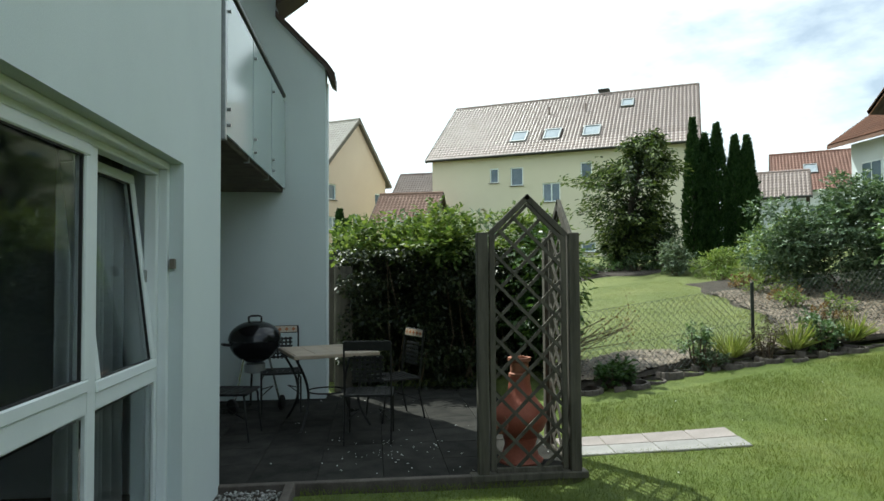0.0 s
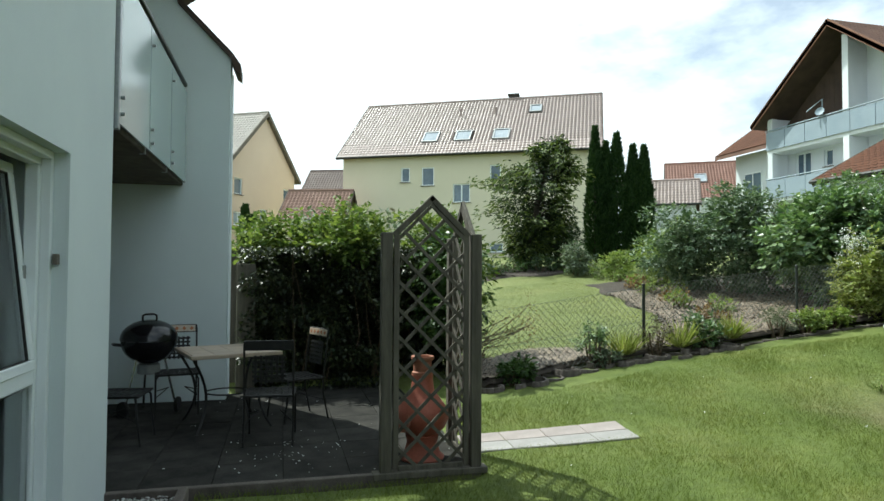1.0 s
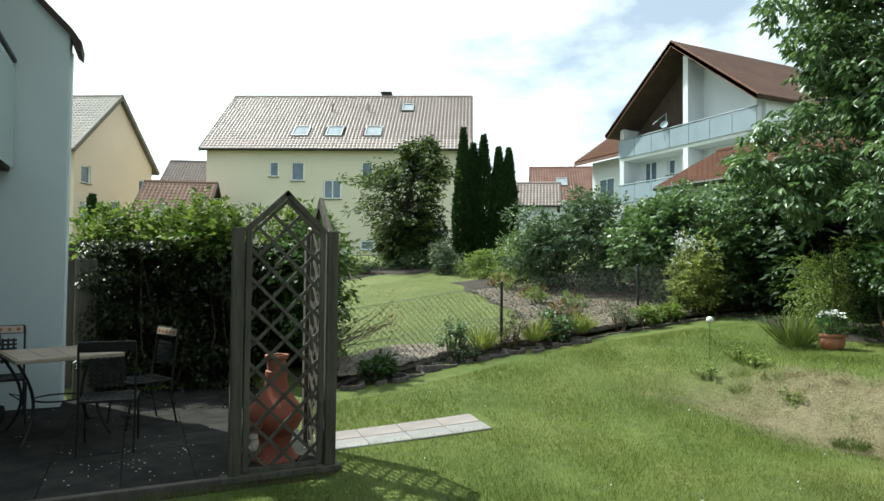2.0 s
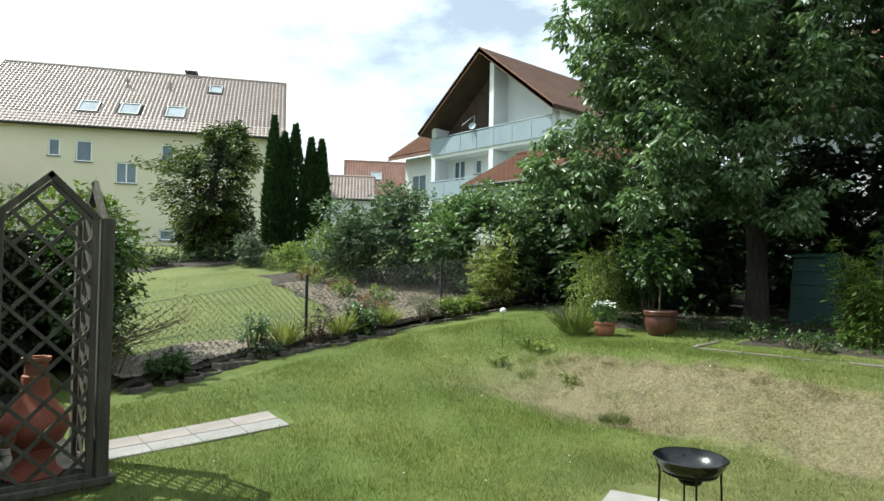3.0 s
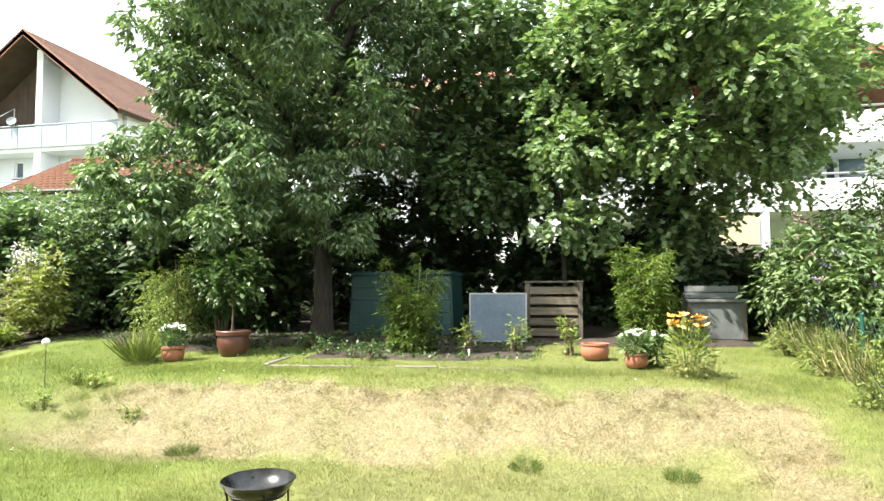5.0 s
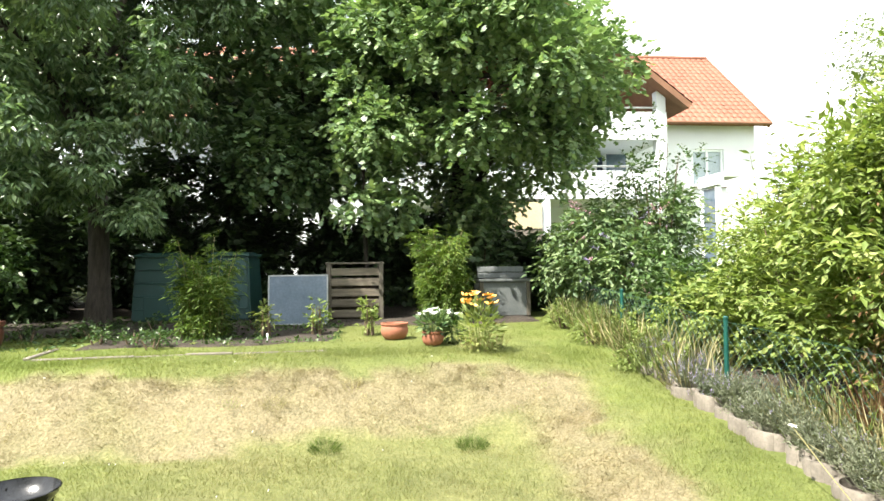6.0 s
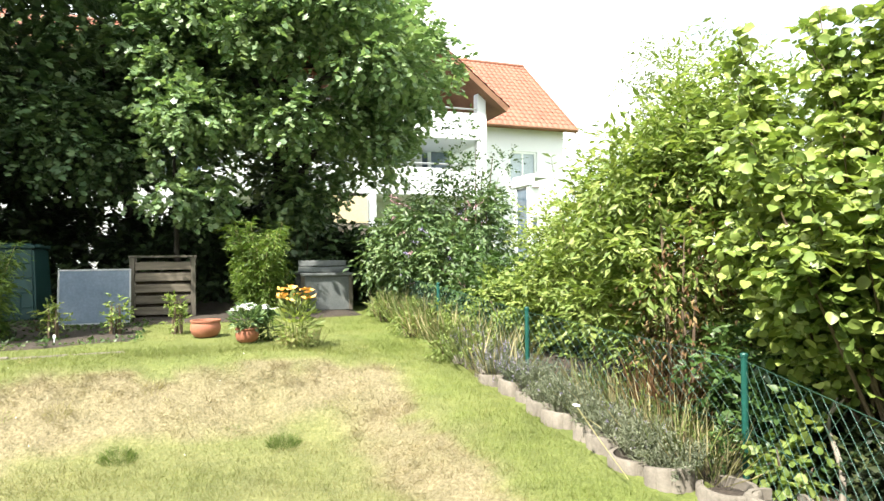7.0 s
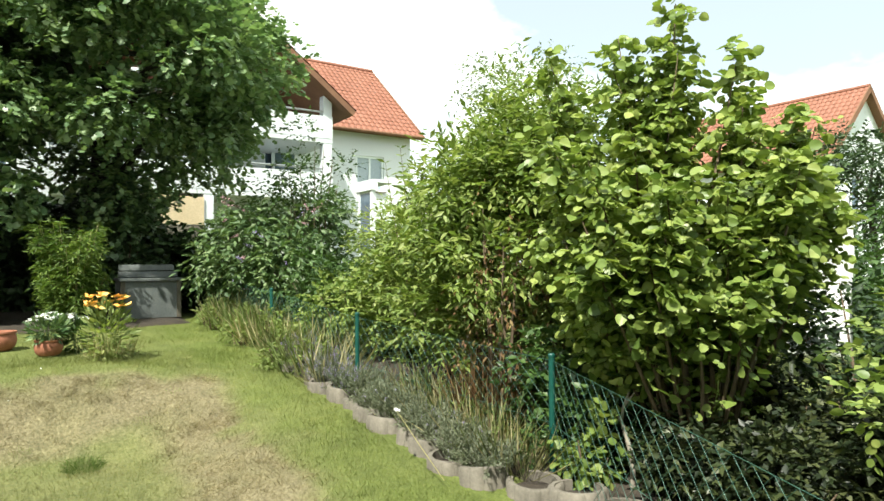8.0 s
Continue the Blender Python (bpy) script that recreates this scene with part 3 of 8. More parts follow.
def on_lawn(x, y):
    """Where grass grows: not on paving, beds, beyond the fences or under the house."""
    ok = (x > -0.55) & (y > -2.93 - 0.45 * np.clip(3.6 - x, 0, 1)) & (y < 6.65 + 0.27 * np.clip(x - 2.6, 0, 3.0))
    ok &= ~((x < 1.62) & (y > 4.7))
    ok &= ~((x > 1.6) & (x < 3.33) & (y > 5.28) & (y < 5.70))
    ok &= ~((x > 3.9) & (x < 4.55) & (y > 1.45) & (y < 2.35))
    ok &= ~((x > 8.75) & (y > 0.3) & (y < 3.7) & (x < 11.0))
    return ok & (x < 11.2)


def lawn_border(y):
    """Where the neighbour's lawn meets the mulch."""
    return 5.6 + 1.07 * ss((y - 8.6) / 1.5) + 0.21 * np.clip(y - 10.1, 0, 6)


def grass_field():
    r = np.random.default_rng(11)
    ps = []
    for x0, x1, y0, y1, dens in ((1.0, 6.0, -3.2, 8.0, 5300), (6.0, 8.3, -2.9, 8.0, 4700), (8.3, 11.2, -3.2, 8.0, 1500), (-0.6, 1.0, 2.2, 4.72, 4000)):
        n = int((x1 - x0) * (y1 - y0) * dens)
        ps.append(np.c_[r.uniform(x0, x1, n), r.uniform(y0, y1, n)])
    p = np.concatenate(ps)
    far = np.c_[r.uniform(1.5, 9.5, 70000), 8.3 + 8.0 * r.random(70000) ** 1.3]
    far = far[(far[:, 1] > 8.3 + 0.12 * np.clip(far[:, 0] - 5, 0, 9)) & (far[:, 0] < lawn_border(far[:, 1]))]
    p = np.concatenate([p[on_lawn(p[:, 0], p[:, 1])], far])
    d = np.clip(dryness(p[:, 0], p[:, 1]) * (0.84 + 0.28 * stains(p[:, 0], p[:, 1], 4.0, 5)) + r.normal(0, 0.10, len(p)), 0, 1)
    keep = r.random(len(p)) > d * 0.35
    p, d = p[keep], d[keep]
    n = len(p)
    lean = r.normal(0, 0.45, (n, 3)) * (1, 1, 0.2) + (0, 0, 1)
    lean[:, 2] -= 0.35 * d
    hgt = r.uniform(0.022, 0.05, n) * (1 + 0.25 * stains(p[:, 0], p[:, 1], 3.0, 9)) * (1 - 0.25 * d) * (1 + 0.5 * d * np.clip(stains(p[:, 0], p[:, 1], 13.0, 19) * 2 - 0.7, 0, 1))
    z = ground_z(p[:, 0], p[:, 1]) - 0.025 + dryness(p[:, 0], p[:, 1]) * 0.055 * (stains(p[:, 0], p[:, 1], 8.0, 6) - 0.5)
    ob = leaves("lawn_grass", np.c_[p, z], lean, hgt, M["blades"], None, "blade", np.array([0, 0, 0.0]), r, squash=1.9)
    a = ob.data.attributes.new("dry", "FLOAT", "POINT")
    a.data.foreach_set("value", np.repeat(d, 3).astype(np.float32))
    tagged(ob, "short mown grass blades, partly straw-dry", "grass", kind="stuff")
    # matted straw on the bank, in lying clumps, shaggiest along its crest
    n, per = 2200, 9
    c = np.c_[np.where(r.random(n) < 0.45, 7.12 - 0.3 * r.random(n) ** 2, r.uniform(5.9, 7.1, n)), r.uniform(-2.3, 5.6, n)]
    c = np.concatenate([c, np.c_[r.uniform(3.6, 6.3, 700), r.uniform(-2.3, -1.5, 700)]])
    c = c[dryness(c[:, 0], c[:, 1]) > r.uniform(0.35, 0.9, len(c))]
    way = np.c_[-0.8 + r.normal(0, 0.6, len(c)), r.normal(0, 0.8, len(c)), r.uniform(0.05, 0.45, len(c))]
    q = np.repeat(c, per, 0) + r.normal(0, 0.03, (len(c) * per, 2))
    z = ground_z(q[:, 0], q[:, 1]) - 0.02
    ob = leaves("dry_grass", np.c_[q, z], np.repeat(way, per, 0) + r.normal(0, 0.35, (len(q), 3)), r.uniform(0.03, 0.075, len(q)), M["blades"], None, "blade", np.array([0, 0, 0.0]), r, squash=1.6)
    a = ob.data.attributes.new("dry", "FLOAT", "POINT")
    a.data.foreach_set("value", np.repeat(r.uniform(0.8, 1.0, len(q)), 3).astype(np.float32))
    tagged(ob, "matted straw-dry grass clumps on the bank", "grass", kind="stuff")


grass_field()


# ---- our house ----
WX, WEND, BACK = -1.13, 4.74, 8.13     # garden wall, its corner, the wing wall
WIN = (-0.9, 3.83, 0.12, 2.21)         # opening along y and z


def own_house():
    bm = B()
    wall_cells(bm, pose(WX, -9.0, -0.2, 0, 0, 90), WEND + 9.0, 5.8, [(WIN[0] + 9.0, WIN[2] + 0.2, WIN[1] - WIN[0], WIN[3] - WIN[2])])
    tagged(part("wall_garden", bm, M["render_white"]), "white rendered house wall with a large window", "wall", kind="structure")
    bm = B()
    poly = [(-0.62, -0.1), (-0.62, 4.18), (-1.24, 4.80), (-1.24, 6.4), (-6.5, 6.4), (-6.5, -0.1)]
    prism(bm, poly, 0.32, Matrix.Translation((0, BACK, 0)))
    tagged(part("wall_wing", bm, M["render_white"]), "white rendered wing wall with a sloping top", "wall", kind="structure")
    bm = boxes(((-3.4, 6.4, 2.7), (0.3, 3.4, 5.8)), ((-2.4, WEND - 0.15, 2.7), (2.2, 0.3, 5.8)), ((-6.6, -0.5, 2.7), (0.3, 17.6, 5.8)), ((-3.9, -9.1, 2.7), (5.5, 0.3, 5.8)))
    tagged(part("wall_back", bm, M["render_white"]), "plain white rendered house wall", "wall", kind="structure")
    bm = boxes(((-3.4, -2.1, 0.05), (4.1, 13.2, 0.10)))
    tagged(part("floor", bm, M["room"]), "plain floor behind the window, room darkness in its colour", "floor", kind="structure")
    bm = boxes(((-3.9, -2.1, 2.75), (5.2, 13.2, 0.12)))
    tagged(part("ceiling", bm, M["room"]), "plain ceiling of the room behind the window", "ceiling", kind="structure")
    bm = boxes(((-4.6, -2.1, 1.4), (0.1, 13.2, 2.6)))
    tagged(part("wall_room", bm, M["room"]), "plain inner wall, coloured near-black for the dim room", "wall", kind="structure")
    # sloping cap of the wing wall
    cap = B()
    prism(cap, [(-0.50, 3.98), (-0.50, 4.10), (-0.60, 4.24), (-1.24, 4.88), (-1.24, 4.80), (-0.62, 4.18), (-0.56, 4.02)], 0.44, Matrix.Translation((0, BACK - 0.06, 0)))
    tagged(part("trim_cap", cap, M["roof_wood"]), "dark metal coping on the sloping wing wall", "trim", kind="structure")
    # roof overhang above
    roof = thing("house_roof", (0, 0, 0), "dark boarded roof overhang with tiles above", "roof", kind="structure")
    bm = B()
    prism(bm, [(-0.65, 5.70), (-0.65, 5.82), (-6.8, 9.3), (-6.8, 9.18)], 17.4, Matrix.Translation((0, -9.5, 0)))
    part("roof_underside", bm, M["roof_wood"], roof)
    bm = B()
    prism(bm, [(-0.60, 5.83), (-0.60, 5.90), (-6.8, 9.42), (-6.8, 9.35)], 17.5, Matrix.Translation((0, -9.55, 0)))
    part("roof_covering", bm, M["tile_rust"], roof)
    bm = B()
    prism(bm, [(-1.20, 4.84), (-0.86, 5.11), (-0.86, 5.6), (-1.20, 5.9)], 0.5, Matrix.Translation((0, BACK - 0.3, 0)))
    part("verge_board", bm, M["roof_wood"], roof)
    # downpipe at the far end of the wing wall
    bm = sweep(B(), [(-0.605, BACK + 0.10, 0.05), (-0.605, BACK + 0.10, 4.0)], 0.018, 10)
    tagged(part("downpipe", bm, M["plastic_white"], None, smooth=True), "thin white pipe on the wall edge", "downpipe", kind="structure")


own_house()


def house_window():
    fx = WX - 0.13          # outer face of the frames
    win = thing("window_1", (0, 0, 0), "large white plastic window, one sash tilted open", "window", kind="structure")
    y0, y1, z0, z1 = WIN
    ym, zt = 2.92, 1.00     # mullion and transom
    f = 0.075
    fr = boxes(((fx - 0.035, (y0 + y1) / 2, z1 - f / 2), (0.07, y1 - y0, f)), ((fx - 0.035, (y0 + y1) / 2, z0 + f / 2), (0.07, y1 - y0, f)),
               ((fx - 0.035, y1 - f / 2, (z0 + z1) / 2), (0.07, f, z1 - z0 - 2 * f)), ((fx - 0.035, y0 + f / 2, (z0 + z1) / 2), (0.07, f, z1 - z0 - 2 * f)),
               ((fx - 0.035, ym, (z0 + z1) / 2), (0.07, 0.09, z1 - z0 - 2 * f)), ((fx - 0.035, 0.9, (z0 + z1) / 2), (0.07, 0.09, z1 - z0 - 2 * f)),
               *(((fx - 0.035, (a + b) / 2, zt), (0.07, b - a, 0.10)) for a, b in ((y0 + f, 0.855), (0.945, ym - 0.045), (ym + 0.045, y1 - f))), bevel=0.006)
    part("window_frame", fr, M["plastic_white"], win)

    def sash(a, b, c, d, tilt=0.0, framed=True):
        w = 0.055
        piv = Matrix.Translation((fx - 0.02, 0, c)) @ Euler((0, radians(-tilt), 0)).to_matrix().to_4x4()
        g = new("sash")
        g.parent = win
        g.matrix_basis = piv
        h = d - c
        if framed:
            bm = boxes(((0, (a + b) / 2, w / 2), (0.06, b - a, w)), ((0, (a + b) / 2, h - w / 2), (0.06, b - a, w)),
                       ((0, a + w / 2, h / 2), (0.06, w, h - 2 * w)), ((0, b - w / 2, h / 2), (0.06, w, h - 2 * w)), bevel=0.006)
            part("sash_frame", bm, M["plastic_white"], g)
            bm = boxes(((0.012, (a + b) / 2, w + 0.004), (0.014, b - a - 2 * w, 0.008)), ((0.012, (a + b) / 2, h - w - 0.004), (0.014, b - a - 2 * w, 0.008)),
                       ((0.012, a + w + 0.004, h / 2), (0.014, 0.008, h - 2 * w)), ((0.012, b - w - 0.004, h / 2), (0.014, 0.008, h - 2 * w)))
            part("seal", bm, M["seal"], g)
        bm = boxes(((-0.004, (a + b) / 2, h / 2), (0.02, b - a - 2 * w + 0.02, h - 2 * w + 0.02)))
        p = part("pane", bm, M["glass"], g)
        p.visible_shadow = False

    sash(ym + 0.045, y1 - f, zt + 0.025, z1 - f, tilt=7)
    sash(0.945, ym - 0.045, zt + 0.05, z1 - f)
    sash(y0 + f, 0.855, zt + 0.05, z1 - f)
    sash(ym + 0.02, y1 - f + 0.03, z0 + f - 0.03, zt - 0.02, framed=False)
    sash(0.92, ym - 0.02, z0 + f - 0.03, zt - 0.02, framed=False)
    sash(y0 + 0.05, 0.88, z0 + f - 0.03, zt - 0.02, framed=False)
    # shutter rail in the reveal and its small catch
    part("shutter_rail", boxes(((fx + 0.025, y1 - 0.022, (z0 + z1) / 2), (0.05, 0.04, z1 - z0)), ((fx + 0.03, (y0 + y1) / 2, z1 - 0.022), (0.06, y1 - y0 - 0.1, 0.04)), bevel=0.004), M["plastic_white"], win)
    part("shutter_catch", boxes(((fx + 0.075, y1 - 0.02, 1.62), (0.03, 0.035, 0.06)), bevel=0.004), M["concrete"], win, "small beige catch")
    part("window_handle", boxes(((fx - 0.06, y1 - f - 0.02, 1.55), (0.03, 0.025, 0.07)), bevel=0.004), M["steel"], win)
    part("window_sill", boxes(((WX - 0.05, (y0 + y1) / 2, z0 - 0.015), (0.22, y1 - y0, 0.03)), bevel=0.004), M["steel"], win)
    # the folds of a curtain behind the panes
    ys = np.linspace(3.12, 3.80, 160)
    xs = fx - 0.24 + 0.030 * np.sin(ys * 62) + 0.015 * np.sin(ys * 17)
    v = np.concatenate([np.c_[xs, ys, np.full(160, 0.14)], np.c_[xs * 1.0 + 0.0, ys, np.full(160, 2.35)]])
    i = np.arange(159)
    c = put_mesh("curtain", v, np.c_[i, i + 1, i + 161, i + 160], M["curtain"])
    c.data.shade_smooth()
    s = c.modifiers.new("thickness", "SOLIDIFY")
    s.thickness = 0.004
    tagged(c, "pale grey folded curtain behind the window", "curtain")


house_window()


def balcony():
    b = thing("balcony", (0, 0, 0), "balcony with frosted glass panels, sky sheen in their colour, and a steel handrail", "balcony", kind="structure")
    y0, y1 = WEND + 0.02, BACK - 0.005
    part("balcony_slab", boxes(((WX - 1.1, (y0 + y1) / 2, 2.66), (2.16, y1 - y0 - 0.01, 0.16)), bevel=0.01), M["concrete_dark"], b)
    n = 3
    w = (y1 - y0 - 0.1) / n
    for k in range(n):
        c = y0 + 0.06 + w * (k + 0.5)
        g = part("glass_panel", boxes(((WX + 0.01, c, 3.16), (0.012, w - 0.03, 1.10))), M["frosted"], b)
        for z in (2.68, 2.80, 3.55):
            part("clamp", sweep(B(), [(WX + 0.0, c - w / 2 + 0.05, z), (WX + 0.045, c - w / 2 + 0.05, z)], 0.014, 8), M["steel"], b)
        part("baluster", boxes(((WX - 0.04, c - w / 2, 3.17), (0.05, 0.022, 1.2)), bevel=0.003), M["steel"], b)
    part("handrail", boxes(((WX - 0.02, (y0 + y1) / 2, 3.80), (0.07, y1 - y0 - 0.02, 0.045)), bevel=0.008), M["fence_dark"], b)
    part("end_post", boxes(((WX - 0.02, y0 + 0.035, 3.18), (0.09, 0.06, 1.25)), bevel=0.004), M["steel"], b)


balcony()


def gravel_strip():
    r = np.random.default_rng(4)
    tagged(part("kerb", boxes(((-0.62, 1.9, 0.0), (0.07, 5.55, 0.12)), bevel=0.008), M["concrete_dark"]), "narrow weathered concrete edging beside the gravel", "kerb", kind="structure")
    bm = boxes(((-0.89, 1.9, -0.04), (0.47, 5.55, 0.08)))
    bed = tagged(part("gravel_bed", bm, M["soil"]), "gravel strip along the house wall", "gravel", kind="structure")
    n = 2600
    p = np.c_[r.uniform(-1.11, -0.67, n), r.uniform(2.0, 4.66, n), r.uniform(0.0, 0.02, n)]
    st = pebbles("pebbles", r, p, 0.011, M["gravel"])
    tagged(st, "small grey gravel stones", "gravel", kind="stuff")


def pebbles(name, r, p, size, material, flat=0.6, chip=False):
    """Small uneven octahedra; chips have no underside."""
    n = len(p)
    base = np.array([(1, 0, 0), (0, 1, 0), (-1, 0, 0), (0, -1, 0), (0, 0, 1), (0, 0, -1)], float)
    tri = np.array([(0, 1, 4), (1, 2, 4), (2, 3, 4), (3, 0, 4), (1, 0, 5), (2, 1, 5), (3, 2, 5), (0, 3, 5)])
    if chip:
        base, tri = base[:5], tri[:4]
    k = len(base)
    a = r.uniform(0, 6.28, n)
    s = size * r.uniform(0.5, 1.5, (n, 3)) * (1, 0.7, flat)
    v = base[None] * s[:, None] * r.uniform(0.75, 1.25, (n, k, 1))
    co, si = np.cos(a)[:, None], np.sin(a)[:, None]
    w = np.stack([v[..., 0] * co - v[..., 1] * si, v[..., 0] * si + v[..., 1] * co, v[..., 2] + r.normal(0, 0.25, (n, 1)) * v[..., 0]], -1) + p[:, None]
    return put_mesh(name, w.reshape(-1, 3), (tri[None] + (np.arange(n) * k)[:, None, None]).reshape(-1, 3), material)


gravel_strip()


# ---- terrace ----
terrace = tagged(part("terrace_bed", boxes(((-0.9, 6.62, -0.03), (4.96, 3.78, 0.05))), M["paver"]), "stained concrete terrace under the balcony, shade in its colour", "terrace", kind="structure")


def trellis():
    t = thing("trellis", (0, 0, 0), "weathered wooden corner trellis with pointed lattice panels", "trellis")
    x0, x1, y0, y1 = 0.80, 1.50, 4.75, 5.46
    top = 1.86

    def post(x, y):
        part("post", box(B(), (x, y, top / 2), (0.085, 0.085, top), bevel=0.006), M["wood_grey"], t)

    def panel(m):
        """Lattice panel of width 0.6 in its own xz plane."""
        w, h0, h1, peak = 0.30, 0.06, 1.86, 2.15
        f = new("lattice_panel")
        f.parent = t
        f.matrix_basis = m
        for s in (-1, 1):
            part("stile", box(B(), (s * (w - 0.022), 0, (h0 + h1) / 2), (0.044, 0.032, h1 - h0), bevel=0.004), M["wood_grey"], f)
            a = math.atan2(peak - h1, w)
            ln = math.hypot(w, peak - h1) + 0.02
            part("gable_rail", box(B(), (s * (w / 2 - 0.008), 0, (h1 + peak) / 2 - 0.012), (ln, 0.034, 0.046), ry=s * math.degrees(a), bevel=0.004), M["wood_grey"], f)
        part("bottom_rail", box(B(), (0, 0, h0 + 0.0), (2 * w - 0.09, 0.032, 0.044), bevel=0.004), M["wood_grey"], f)
        for s in (-1, 1):
            for k in range(-4, 13):
                # slats at 45 degrees, clipped to the panel
                c = h0 + 0.02 + k * 0.212
                pts = []
                for i in range(61):
                    x = -w + 0.03 + (2 * w - 0.06) * i / 60
                    z = c + (x if s > 0 else -x) + w
                    roof = h1 + (peak - h1) * (1 - abs(x) / w) - 0.04
                    if h0 < z < roof:
                        pts.append((x, z))
                if len(pts) > 3:
                    (xa, za), (xb, zb) = pts[0], pts[-1]
                    part("slat", box(B(), ((xa + xb) / 2, 0.008 * s, (za + zb) / 2), (math.hypot(xb - xa, zb - za), 0.015, 0.025), ry=-s * 45), M["wood_grey"], f)

    for p in ((x0, y0), (x1 + 0.01, y0), (x1 + 0.01, y1)):
        post(*p)
    panel(pose((x0 + x1) / 2 + 0.005, y0, 0))
    panel(pose(x1 + 0.01, (y0 + y1) / 2, 0, 0, 0, 90))
    part("sill_board", box(B(), ((x0 + x1) / 2, y0 - 0.005, 0.02), (0.9, 0.11, 0.05), bevel=0.005), M["wood_grey"], t)


trellis()


def chimenea():
    t = thing("chimenea", (1.165, 5.11, 0.012), "red-brown clay garden stove behind the trellis", "chimenea", rz=-60)
    part("base_stand", lathe(B(), [(0, 0), (0.175, 0), (0.185, 0.03), (0.15, 0.06), (0.125, 0.15), (0.14, 0.21), (0.12, 0.22), (0, 0.22)], 24), M["terracotta_red"], t, smooth=True)
    part("belly", lathe(B(), [(0, 0.21), (0.12, 0.21), (0.185, 0.27), (0.222, 0.35), (0.212, 0.42), (0.15, 0.50), (0.10, 0.57), (0.085, 0.66), (0.09, 0.70), (0.07, 0.70), (0, 0.68)], 28), M["terracotta_red"], t, smooth=True)
    part("chimney", lathe(B(), [(0.065, 0.69), (0.088, 0.69), (0.088, 0.72), (0.075, 0.73), (0.075, 0.81), (0.094, 0.825), (0.094, 0.85), (0.07, 0.85), (0.06, 0.74)], 24), M["terracotta"], t, smooth=True)
    bm = lathe(B(), [(0.055, 0.0), (0.085, 0.0), (0.085, 0.02), (0.055, 0.02), (0.055, 0.0)], 20)
    bmesh.ops.transform(bm, matrix=pose(0, -0.20, 0.34, 80), verts=bm.verts)
    part("mouth", bm, M["terracotta"], t, smooth=True)


chimenea()


def garden_table():
    t = thing("garden_table", (-0.50, 6.72, 0.025), "square garden table with tiled stone top on black iron legs", "table", rz=18)
    h, s = 0.74, 0.86
    part("top_rim", boxes(((0, s / 2 - 0.012, h - 0.014), (s, 0.024, 0.036)), ((0, -s / 2 + 0.012, h - 0.014), (s, 0.024, 0.036)), ((s / 2 - 0.012, 0, h - 0.014), (0.024, s - 0.048, 0.036)), ((-s / 2 + 0.012, 0, h - 0.014), (0.024, s - 0.048, 0.036)), bevel=0.005), M["stone_top"], t)
    part("top_bed", boxes(((0, 0, h - 0.018), (s - 0.05, s - 0.05, 0.018))), M["concrete"], t)
    q = (s - 0.056) / 4
    for i in range(4):
        for j in range(4):
            part("tile", box(B(), ((i - 1.5) * q, (j - 1.5) * q, h - 0.003), (q - 0.005, q - 0.005, 0.014), bevel=0.002), M["stone_top"], t)
    for sx in (-1, 1):
        for sy in (-1, 1):
            pts = [(sx * (0.40 - 0.16 * math.sin(u * 2.7) + 0.02 * u), sy * (0.40 - 0.16 * math.sin(u * 2.7) + 0.02 * u), (h - 0.035) * (1 - u)) for u in np.linspace(0, 1, 9)]
            part("leg", sweep(B(), pts, 0.013, 6), M["iron"], t, smooth=True)
    ring = [(0.2 * math.cos(a), 0.2 * math.sin(a), 0.32) for a in np.linspace(0, 2 * math.pi, 25)]
    part("brace_ring", sweep(B(), ring, 0.008, 5, False), M["iron"], t, smooth=True)


garden_table()


